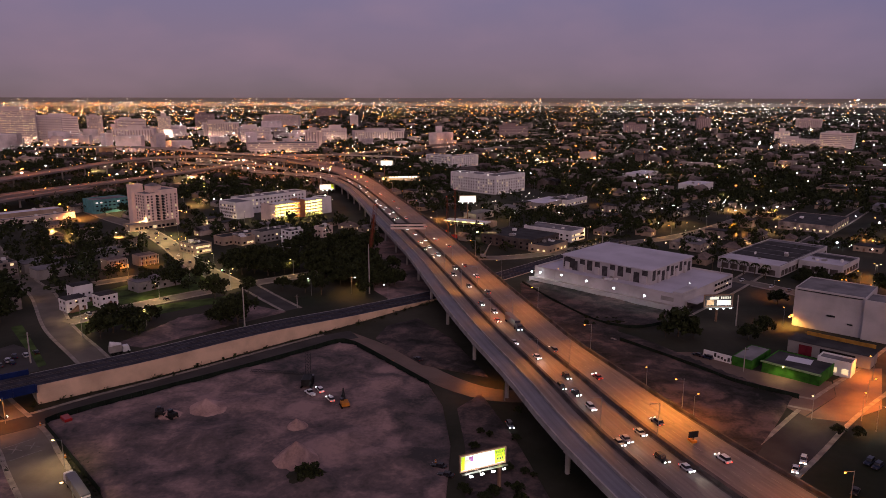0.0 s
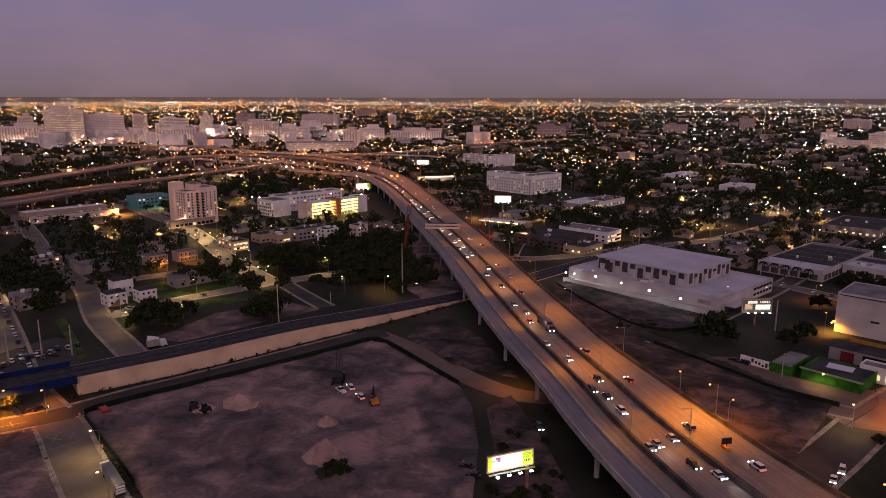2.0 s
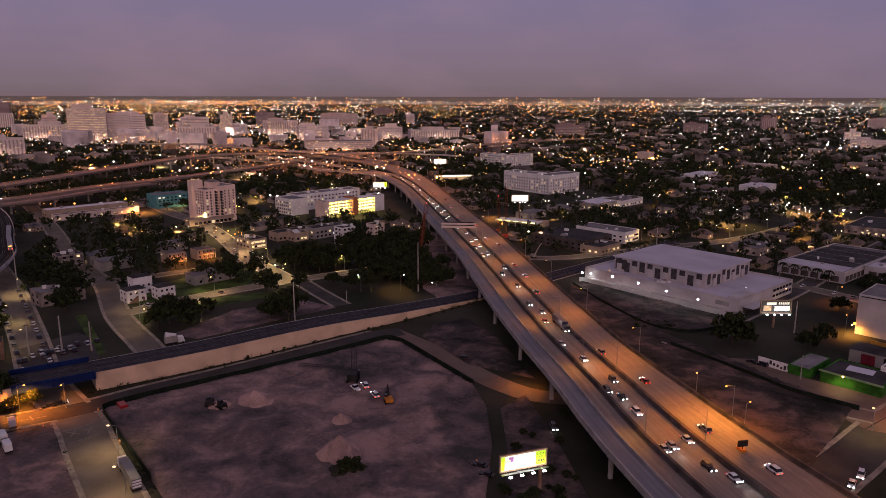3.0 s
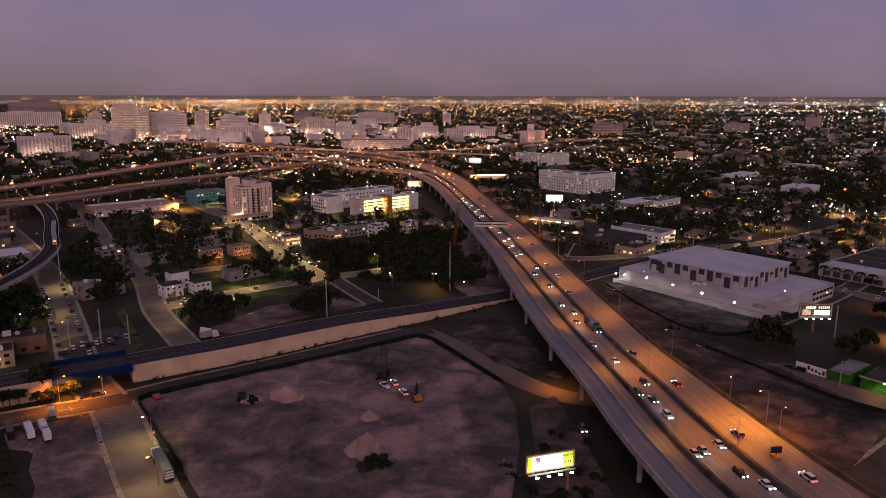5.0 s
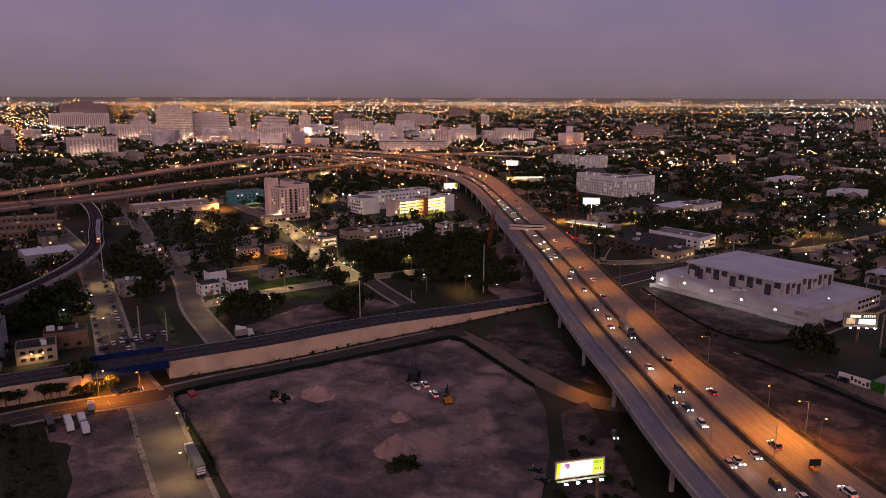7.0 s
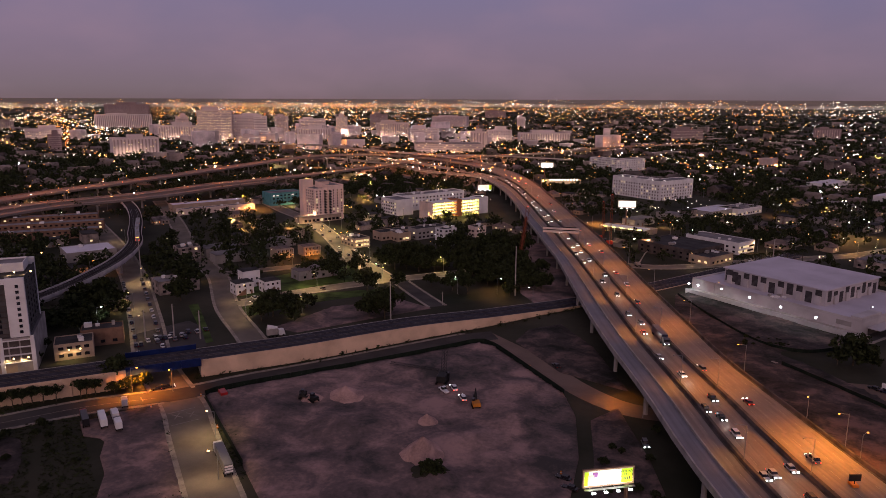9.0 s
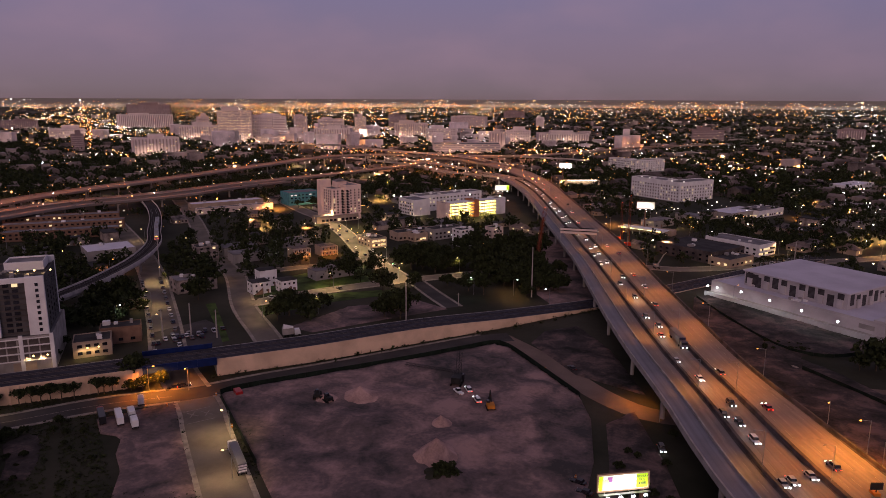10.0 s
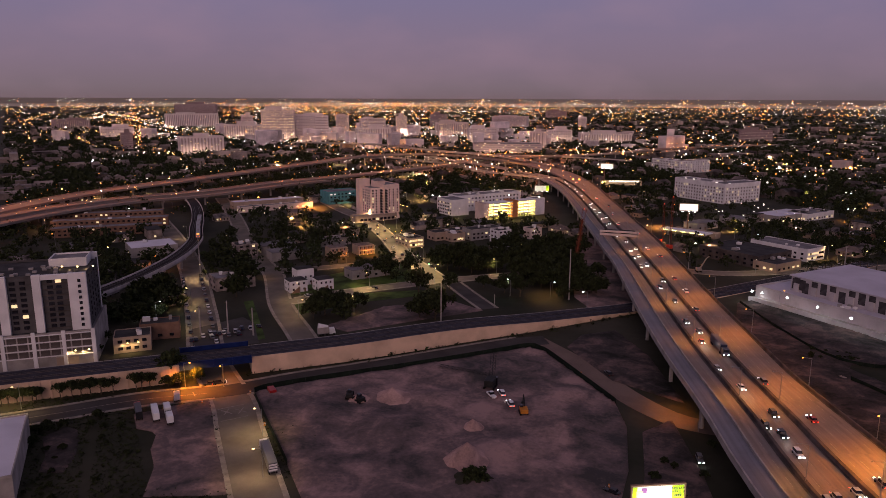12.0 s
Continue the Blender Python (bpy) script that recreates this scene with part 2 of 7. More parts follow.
def sweep(bm, left, right, f0, f1, z0, z1, at=None):
    """A solid band between two fractions of the way from one edge line to the other; z0, z1 are numbers or lists."""
    n = len(left)
    rows = []
    for i in range(n):
        a = at(i, f0) if at else left[i].lerp(right[i], f0)
        b = at(i, f1) if at else left[i].lerp(right[i], f1)
        lo = z0[i] if isinstance(z0, (list, tuple)) else z0
        hi = z1[i] if isinstance(z1, (list, tuple)) else z1
        rows.append([bm.verts.new((p.x, p.y, z)) for p, z in ((a, lo), (b, lo), (b, hi), (a, hi))])
    uv = bm.loops.layers.uv.active
    run = 0.0
    for i, (r, s) in enumerate(zip(rows, rows[1:])):
        step = (left[i + 1] - left[i]).length
        for k in range(4):
            f = bm.faces.new((r[k], r[(k + 1) % 4], s[(k + 1) % 4], s[k]))
            if uv:  # across the road and along it, in metres
                w = (left[i] - right[i]).length
                for loop, (u, v) in zip(f.loops, ((k, 0), ((k + 1) % 4, 0), ((k + 1) % 4, 1), (k, 1))):
                    loop[uv].uv = ((f1 if u in (1, 2) else f0) * w, run + v * step)
        run += step
    bm.faces.new(rows[0][::-1])
    bm.faces.new(rows[-1])


def edges(points, width, step=12.0):
    """Left and right edge lines of a road of that width along a centre line."""
    c = curve(points, step)
    L, R = [], []
    for i, p in enumerate(c):
        d = (c[min(i + 1, len(c) - 1)] - c[max(i - 1, 0)]).normalized()
        nrm = Vector((-d.y, d.x))
        L.append(p + nrm * width / 2)
        R.append(p - nrm * width / 2)
    return L, R


def lamp_light(name, x, y, z, power, color, spot=150, size=0.5):
    d = bpy.data.lights.new(name, "SPOT")
    d.energy, d.color, d.spot_size, d.spot_blend, d.shadow_soft_size = power, color, radians(spot), 0.6, size
    ob = new(name, d)
    ob.location = (x, y, z)
    return ob


SODIUM, WARM, COOL = (1.0, 0.27, 0.02), (1.0, 0.66, 0.31), (0.92, 0.96, 1.0)

# ---- ground: one sheet; the far plain closes up towards the skyline within the camera's reach ----
EYE_Z, NEAR_PLAIN = 105.0, 2300.0


def far(x, y, z=0.0):
    """A place on the plain, drawn in towards the eye where it lies beyond the near plain; with the scale it takes there."""
    d = math.hypot(x, y)
    if d <= NEAR_PLAIN:
        return Vector((x, y, z)), 1.0
    k = (NEAR_PLAIN + 2450 * (1 - math.exp(-(d - NEAR_PLAIN) / 2450))) / d
    return Vector((x * k, y * k, EYE_Z + (z - EYE_Z) * k)), k


bm = bmesh.new()
rings = [0, 60, 120, 200, 300, 450, 650, 900, 1200, 1500, 1800, 2100, 2400, 2800, 3300, 4000, 5000, 6500, 9000, 13000, 20000, 40000]
grid = []
for r in rings[1:]:
    grid.append([bm.verts.new(far(r * math.cos(a * math.tau / 96), r * math.sin(a * math.tau / 96))[0]) for a in range(96)])
mid = bm.verts.new((0, 0, 0))
for a in range(96):
    bm.faces.new((mid, grid[0][a], grid[0][(a + 1) % 96]))
    for r, s in zip(grid, grid[1:]):
        bm.faces.new((r[a], s[a], s[(a + 1) % 96], r[(a + 1) % 96]))
# faint mauve emission on a far ring stands in for skyline haze
hz = lamp_material("far_haze_glow", (0.68, 0.45, 0.44), 0.104)
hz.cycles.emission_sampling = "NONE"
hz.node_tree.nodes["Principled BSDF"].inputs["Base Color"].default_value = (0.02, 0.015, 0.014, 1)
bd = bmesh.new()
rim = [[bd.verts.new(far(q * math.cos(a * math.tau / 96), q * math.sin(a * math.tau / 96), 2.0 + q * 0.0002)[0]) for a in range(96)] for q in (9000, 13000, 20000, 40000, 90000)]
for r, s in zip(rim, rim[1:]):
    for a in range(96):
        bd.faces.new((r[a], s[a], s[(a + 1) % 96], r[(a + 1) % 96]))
solo("backdrop", bd, hz, "far skyline ring with haze put in as a faint glow", "backdrop", kind="structure")
solo("ground", bm, "ground", "dark flat city ground of scrub, yards and soil", "ground", kind="structure")


def slab(name, poly, mat, label, z=0.03, category="ground"):
    bm = bmesh.new()
    prism(bm, poly, -0.3, z)
    return solo(name, bm, mat, label, category, kind="structure")


STREETS = []


def street(name, points, width, mat, label, z=0.05, kerb=True, step=5):
    """A street slab; its kerbs follow once all the streets are known."""
    L, R = edges(points, width, step)
    bm = bmesh.new()
    sweep(bm, L, R, 0, 1, -0.3, z)
    road = solo(name, bm, mat, label, "road", kind="structure")
    STREETS.append((road, L, R, width, z, kerb))
    return road


def on_street(p, besides=None, margin=0.6):
    for road, L, R, width, z, kerb in STREETS:
        if road is not besides:
            for a, b in zip(L, R):
                if (p - (a + b) / 2).length < width / 2 + margin:
                    return True
    return False


def kerbs():
    """Raised kerbs along the streets, left open where another street meets."""
    for road, L, R, width, z, kerb in STREETS:
        if not kerb:
            continue
        for side, other in ((L, R), (R, L)):
            bm = bmesh.new()
            run = 0
            for a, b, c, d in zip(side, side[1:], other, other[1:]):
                if on_street((a + b) / 2, road):
                    continue
                o = (a - c).normalized() * 1.5
                q = (b - d).normalized() * 1.5
                lo = [bm.verts.new((v.x, v.y, -0.3)) for v in (a, b, b + q, a + o)]
                hi = [bm.verts.new((v.x, v.y, z + 0.14)) for v in (a, b, b + q, a + o)]
                bm.faces.new(hi)
                for k in range(4):
                    bm.faces.new((lo[k], lo[(k + 1) % 4], hi[(k + 1) % 4], hi[k]))
            part("kerb", bm, "kerb", road)


# dirt lot where the building site is, uneven and tracked
LOT = [(-130, 215), (-113, 232), (-84, 258), (-54, 286), (-45, 293), (-38, 291), (-19, 266), (-5, 247), (0, 230), (2.5, 201), (1, 172), (0, 120), (-45, 120), (-92, 173), (-115, 198)]


def inside(x, y, poly):
    hit = False
    for (x0, y0), (x1, y1) in zip(poly, poly[1:] + poly[:1]):
        if (y0 > y) != (y1 > y) and x < (x1 - x0) * (y - y0) / (y1 - y0) + x0:
            hit = not hit
    return hit


def rough_lot(name, poly, mat, label, step, high, heaps=()):
    """An uneven sheet of soil inside an outline, with heaps (x, y, radius, height)."""
    bm = bmesh.new()
    xs, ys = [p[0] for p in poly], [p[1] for p in poly]
    verts = {}
    ni, nj = int((max(xs) - min(xs)) / step) + 2, int((max(ys) - min(ys)) / step) + 2
    ring = [(Vector(p), Vector(q)) for p, q in zip(poly, poly[1:] + poly[:1])]
    keep = {(i, j) for i in range(-1, ni) for j in range(-1, nj) if inside(min(xs) + i * step, min(ys) + j * step, poly)}
    need = {(i + a, j + b) for i, j in keep for a in (-1, 0, 1) for b in (-1, 0, 1)}
    for i, j in need:
        p, edge = Vector((min(xs) + i * step, min(ys) + j * step)), False
        if (i, j) not in keep:
            edge = True
            best = None
            for a, b in ring:
                t = max(0, min(1, (p - a).dot(b - a) / (b - a).length_squared))
                c = a.lerp(b, t)
                if best is None or (c - p).length < (best - p).length:
                    best = c
            p = best
        x, y = p
        q = Vector((x * 0.06, y * 0.06, 3.1))
        z = 0.3 + high * (0.5 + noise.noise(q) + 0.4 * noise.noise(q * 3.3) + 0.15 * noise.noise(q * 11))
        for hx, hy, hr, hh in heaps:
            d = math.hypot(x - hx, y - hy) / hr
            if d < 1:
                z += hh * (1 - d) ** 0.9 * (1 + 0.35 * noise.noise(Vector((x * 0.5, y * 0.5, 0))))
        verts[i, j] = bm.verts.new((x, y, 0.04 if edge else max(z, 0.12)))
    for (i, j), v in verts.items():
        q = [verts.get(k) for k in ((i + 1, j), (i + 1, j + 1), (i, j + 1))]
        if all(q):
            f = bm.faces.new((v, *q))
            f.smooth = True
    return solo(name, bm, mat, label, "ground", kind="structure")


rough_lot("dirt_lot", LOT, "dirt", "uneven bare mauve-brown soil of a building site", 1.5, 0.8,
          [(-36, 178, 9, 2.0), (-42, 200, 12, 1.2), (-20, 226, 14, 1.6), (-66, 232, 10, 1.3), (-75, 205, 14, 1.2),
           (-20, 250, 8, 1.2), (-58, 262, 10, 1.1), (-30, 205, 9, 1.4), (-100, 208, 9, 1.1)])
rough_lot("dirt_lot", [(-158, 186), (-142, 206), (-136, 198), (-118, 176), (-99, 154), (-120, 146), (-128, 160), (-136, 168), (-142, 178), (-150, 178)], "dirt", "bare truck yard soil beside the street", 2, 0.3)
rough_lot("dirt_lot", [(-174, 164), (-173, 172), (-168, 172), (-162, 167), (-154, 157), (-150, 149), (-157, 147), (-163, 155)], "dark_dirt", "bare patch of soil among dark weeds", 2, 0.3)
rough_lot("dirt_lot", [(45, 398), (60, 408), (112, 340), (105, 322), (78, 314), (92, 296), (110, 262), (126, 238), (104, 208), (92, 192), (70, 245), (56, 300), (42, 365)], "dark_dirt", "bare sloping soil beside the highway", 2.5, 0.5)
rough_lot("sandy_ground", [(-38, 380), (-28, 362), (2, 388), (-10, 430), (-30, 520), (-55, 560), (-48, 450)], "dirt", "pale disturbed soil below the elevated highway", 3, 0.4)
rough_lot("sandy_ground", [(-8, 268), (18, 255), (4, 300), (-12, 330), (-26, 318), (-30, 300)], "dark_dirt", "scrubby soil beside the rail line", 2, 0.3)
rough_lot("sandy_lot", [(-142, 292), (-128, 330), (-98, 352), (-78, 340), (-100, 318), (-128, 288)], "dirt", "pale sandy empty lot beside the rail line", 2, 0.25)
rough_lot("scrub_ground", [(5, 228), (7, 200), (6, 165), (5, 130), (30, 130), (30, 165), (23, 205), (14, 240)], "dark_dirt", "dark tracked soil beside the highway piers", 2.5, 0.3)


def soil_mound(x, y, r, h, seed):
    """A tipped heap of loose soil with a ragged foot."""
    rh = random.Random(seed)
    bm = bmesh.new()
    rings = []
    for k in range(7):
        q = k / 6
        rings.append([bm.verts.new((x + math.cos(a * math.tau / 20) * r * q * (1 + 0.25 * noise.noise(Vector((math.cos(a * math.tau / 20) * 2 + seed, math.sin(a * math.tau / 20) * 2, q)))), y + math.sin(a * math.tau / 20) * r * q * (1 + 0.25 * noise.noise(Vector((a * 0.7, seed, q)))), 0.5 + h * (1 - q) ** 1.15 + rh.uniform(-0.12, 0.12) - 0.9 * q)) for a in range(20)])
    for p, q in zip(rings, rings[1:]):
        for a in range(20):
            bm.faces.new((p[a], q[a], q[(a + 1) % 20], p[(a + 1) % 20])).smooth = True
    bmesh.ops.remove_doubles(bm, verts=bm.verts[:], dist=0.05)
    return solo("soil_mound", bm, HEAP, "mound of pale pink loose soil on the building site", "mound")


HEAP = soil("loose_pink_soil", (0.5, 0.32, 0.28), (0.36, 0.23, 0.2), (0.2, 0.13, 0.12), 2.0)
soil_mound(-42.9, 191.3, 8.5, 6.0, 1)
soil_mound(-80.8, 226.3, 9, 3.8, 2)
soil_mound(-47.3, 212.7, 5, 3.0, 3)
soil_mound(-91, 221, 6, 2.4, 4)
slab("dusty_yard", [(93.7, 283.4), (110.7, 255.0), (114.2, 240.8), (122.2, 222.1), (141.3, 238.1), (147.1, 251.5), (132.2, 254.9), (121.0, 264.2), (107.8, 283.3)], "sand", "pale dusty yard before the green building", 0.16)
slab("dusty_yard", [(141.5, 238.1), (122.1, 221.2), (133.0, 217.7), (151.5, 227.6), (174.1, 265.0), (165.9, 265.0), (148.1, 252.6)], "sand", "pale dusty crossing under orange lamps", 0.165)
slab("lawn", [(-200, 352), (-184, 334), (-126, 388), (-158, 432), (-180, 392)], "grass", "dim green lawn round the white houses", 0.05)
slab("grass_verge", [(-166, 300), (-138, 338), (-122, 352), (-104, 360), (-112, 372), (-146, 352), (-176, 316)], "grass", "dark grass verge beside the street", 0.045)
slab("paved_lot", [(-198, 268), (-178, 244), (-158, 262), (-176, 286), (-186, 292)], "asphalt", "small dim parking lot beside the rail line", 0.06)
slab("grass_strip", [(-178, 287), (-161, 265), (-158.5, 268), (-198, 319), (-201, 315)], "grass", "narrow grass strip beside the parking lot", 0.045)

# ---- streets ----
street("street", [(-84, 148), (-118, 188), (-133, 206), (-168, 240), (-210, 292), (-272, 366), (-345, 442), (-440, 533)], 12.5, "pale_road", "worn pale street passing below the blue rail bridge")
street("street", [(-310, 60), (-250, 120), (-191, 172), (-166, 196), (-140, 214), (-122, 232), (-100, 252), (-66, 285), (-50, 300), (-40, 306)], 11, "asphalt", "dark street along the foot of the retaining wall", z=0.08)
street("dirt_road", [(-46, 306), (-40, 300), (-29, 289), (-15, 273), (-3, 257), (7.7, 246), (18, 239.5), (32, 238), (60, 240)], 10.5, "sand", "pale dirt road curving below the highway", kerb=False)
street("street", [(-138, 268), (-150, 282), (-180, 317), (-217, 371), (-243, 399), (-294, 458), (-361, 543), (-448, 646)], 10, "pale_road", "pale residential street running away from the rail line", z=0.07)
street("street", [(-178, 322), (-168, 338), (-150, 358), (-121, 386), (-90, 410), (-50, 440)], 9, "pale_road", "pale side street beside the white houses", z=0.09)
street("street", [(-112, 392), (-93, 366), (-76, 344)], 8, "asphalt", "short dark street ending at the rail line", z=0.11)
street("street", [(-116, 388), (-160, 444), (-205, 514), (-248, 572), (-300, 625), (-420, 760)], 11, "pale_road", "lit shopping street with parked cars", z=0.11)
street("street", [(-218, 380), (-198, 396), (-170, 420), (-150, 446)], 8, "pale_road", "pale cross street between gardens", z=0.13)
street("street", [(62, 310), (95, 266), (112, 243), (134, 228)], 9, "pale_road", "pale dusty street beside the fenced lot", z=0.07)
street("street", [(70, 150), (86, 178), (110, 203), (137, 230), (180, 268), (260, 345), (420, 500), (640, 720)], 14, "asphalt", "wide street glowing under sodium lamps", z=0.09)
street("street", [(118, 338), (165, 390), (200, 432), (262, 505), (360, 620), (500, 790)], 9, "asphalt", "street behind the white warehouse", z=0.11)
street("street", [(158, 420), (180, 395), (198, 372), (250, 316), (330, 240)], 9, "pale_road", "pale cross street behind the white box building", z=0.13)
street("street", [(-8, 470), (30, 462), (60, 470), (110, 500), (190, 545), (300, 660), (420, 800)], 9, "pale_road", "lit street behind the warehouse", z=0.15)

kerbs()

# ---- elevated highway ----
HW_L = [(118, -60), (80, 40), (60, 100), (44, 148), (39, 164), (33.1, 184), (28.8, 201), (24, 223), (17.1, 250), (10.7, 274), (2.5, 309), (-8.2, 360), (-21.5, 425), (-31.4, 464), (-45, 519), (-58, 570), (-75, 641), (-95, 718), (-118, 790), (-143, 850)]
HW_R = [(168, -40), (130, 45), (110, 104), (97, 148), (91.5, 160), (81.6, 181), (76, 196), (69.3, 221), (60.3, 245), (52, 271), (43, 313), (33.2, 355), (18.9, 422), (5.1, 488), (-5.3, 532), (-17, 577), (-31.5, 638), (-51, 713), (-68, 786), (-86, 850)]
hl, hr = curve(HW_L, 12), []
rc = curve(HW_R, 4)
for p in hl:
    hr.append(min(rc, key=lambda q: (q - p).length))
for _ in range(3):
    hr = [hr[0]] + [(a + b * 2 + c) / 4 for a, b, c in zip(hr, hr[1:], hr[2:])] + [hr[-1]]
DECK = 10.0
highway = thing("elevated_highway", "elevated concrete highway under orange lamps, full of traffic", "highway", kind="structure")
B1, B2 = 0.3, 0.615


def across(i, f):
    """A place across the deck; B1 and B2 name the two barriers, which wander a little between the parapets."""
    y = hl[i].y
    b1 = float(np.interp(y, (100, 180, 250, 365, 450, 570, 720), (0.29, 0.3, 0.345, 0.345, 0.31, 0.31, 0.3)))
    b2 = float(np.interp(y, (100, 180, 250, 365, 450, 570, 720, 860), (0.6, 0.6, 0.617, 0.585, 0.55, 0.53, 0.5, 0.48)))
    return hl[i].lerp(hr[i], float(np.interp(f, (-1, 0, B1, B2, 1, 2), (-1, 0, b1, b2, 1, 2))))


for name, f0, f1, mat, label in (("shoulder", 0, 0.15, "deck_grey", "new pale grey concrete shoulder"), ("roadway", 0.15, B1, "deck", ""), ("roadway", B1, B2, "deck", ""), ("roadway", B2, 1, "deck", "")):
    bm = bmesh.new()
    bm.loops.layers.uv.new("UVMap")
    sweep(bm, hl, hr, f0, f1, DECK - 0.5, DECK, across)
    part(name, bm, mat, highway, label)
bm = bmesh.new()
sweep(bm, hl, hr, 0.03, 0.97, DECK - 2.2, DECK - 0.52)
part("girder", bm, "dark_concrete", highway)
# barriers and right parapet take dark concrete to paint in their unlit faces
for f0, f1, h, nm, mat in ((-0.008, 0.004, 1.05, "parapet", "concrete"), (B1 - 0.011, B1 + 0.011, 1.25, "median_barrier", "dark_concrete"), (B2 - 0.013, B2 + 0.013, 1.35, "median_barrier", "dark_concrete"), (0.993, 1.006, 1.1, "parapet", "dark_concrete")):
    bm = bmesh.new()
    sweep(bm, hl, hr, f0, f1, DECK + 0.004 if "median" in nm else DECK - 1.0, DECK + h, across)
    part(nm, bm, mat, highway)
for f0, f1 in ((B1 - 0.026, B1 - 0.0112), (B1 + 0.0112, B1 + 0.024), (B2 - 0.028, B2 - 0.0132), (B2 + 0.0132, B2 + 0.03), (0.975, 0.9928)):  # grimy gutters along the barriers
    bm = bmesh.new()
    sweep(bm, hl, hr, f0, f1, DECK - 0.02, DECK + 0.009, across)
    part("gutter", bm, "dark_concrete", highway)
bm = bmesh.new()
sweep(bm, hl, hr, 0.142, 0.15, DECK + 0.004, DECK + 0.8, across)
part("median_barrier", bm, "concrete", highway)
# painted lane lines
def dashes(f, name, long=True):
    bm = bmesh.new()
    for i in range(6, len(hl) - 2):
        a, c = across(i, f), across(i + 1, f)
        for k in ((0.0, 1.0),) if long else ((0.05, 0.32), (0.55, 0.82)):
            p, q = a.lerp(c, k[0]), a.lerp(c, k[1])
            s = (q - p).normalized()
            o = Vector((-s.y, s.x)) * 0.11
            vs = [bm.verts.new((v.x, v.y, DECK + 0.006)) for v in (p - o, p + o, q + o, q - o)]
            bm.faces.new(vs)
    part(name, bm, "marking", highway)
for f in (0.165, 0.285, B1 + 0.02, B2 - 0.022, B2 + 0.024, 0.975):
    dashes(f, "edge_line")
for f in (0.225, 0.375, 0.445, 0.515, 0.7, 0.77, 0.84, 0.91):
    dashes(f, "lane_line", False)
# piers in bents
for i in range(4, len(hl) - 2, 3):
    a, b = hl[i], hr[i]
    d = (b - a).normalized()
    ang = math.degrees(math.atan2(d.y, d.x))
    w = (b - a).length
    bm = bmesh.new()
    c = a.lerp(b, 0.5)
    box(bm, c.x, c.y, DECK - 3.6, w * 0.93, 1.6, 1.4, ang)
    part("pier_cap", bm, "concrete", highway)
    for f in (0.06, 0.35, 0.65, 0.94):
        p = a.lerp(b, f)
        bm = bmesh.new()
        rod(bm, (p.x, p.y, -0.3), (p.x, p.y, DECK - 3.5), 0.75, seg=10)
        part("pier", bm, "concrete", highway)

# ---- rail line on its retaining wall ----
RAIL_N = [(-330, 80), (-262, 134), (-209, 177.5), (-186, 195.5), (-167, 210.5), (-152, 222), (-141, 230.5), (-128, 241), (-110, 255.5), (-92, 272.5), (-73, 291.5), (-55, 308.5), (-43, 320), (-26, 338), (5, 370), (60, 430), (140, 520)]
rn = curve(RAIL_N, 6)
rf = []
for i, p in enumerate(rn):
    d = (rn[min(i + 1, len(rn) - 1)] - rn[max(i - 1, 0)]).normalized()
    rf.append(p + Vector((-d.y, d.x)) * 14.2)


def rail_top(p):
    """The track bed's height: level in the west, running down to the ground below the highway."""
    t = max(0.0, min(1.0, (p.x + 95) / 115))
    return 6.6 * (1 - t * t * (3 - 2 * t)) + 0.35


rz = [rail_top(p) for p in rn]
railway = thing("railway_embankment", "dark two-track railway on a cream retaining wall", "railway", kind="structure")
i_b0 = min(range(len(rn)), key=lambda i: (rn[i] - Vector((-164, 213))).length)
i_b1 = min(range(len(rn)), key=lambda i: (rn[i] - Vector((-141, 230.5))).length)
for s0, s1 in ((0, i_b0 + 1), (i_b1, len(rn))):
    L, R, Z = rn[s0:s1], rf[s0:s1], rz[s0:s1]
    bm = bmesh.new()
    sweep(bm, L, R, 0.02, 0.98, -0.4, [z - 0.45 for z in Z])
    part("embankment", bm, "concrete", railway)
    bm = bmesh.new()
    sweep(bm, L, R, 0.0, 0.03, -0.4, [z - 0.1 for z in Z])
    part("retaining_wall", bm, "cream_wall", railway, "cream concrete retaining wall with weeds at its foot")
    bm = bmesh.new()
    sweep(bm, L, R, 0.97, 1.0, -0.4, [z - 0.1 for z in Z])
    part("retaining_wall", bm, "concrete", railway)
bm = bmesh.new()
sweep(bm, rn, rf, 0.035, 0.965, [z - 0.44 for z in rz], [z - 0.12 for z in rz])
part("ballast_bed", bm, "ballast", railway)
for f in (0.25, 0.35, 0.62, 0.72):
    bm = bmesh.new()
    sweep(bm, rn, rf, f - 0.004, f + 0.004, [z - 0.12 for z in rz], [z + 0.06 for z in rz])
    part("rail", bm, "rail", railway)
for i in range(2, i_b0 * 2):
    f = i / 2
    a, b = rn[int(f)], rn[min(int(f) + 1, i_b0)]
    p = a.lerp(b, f % 1)
    o = (rn[int(f)] - rf[int(f)]).normalized() * 0.2
    bm = bmesh.new()
    box(bm, p.x + o.x, p.y + o.y, -0.2, 0.7, 0.5, 6.6, 38)
    part("pilaster", bm, "cream_wall", railway)
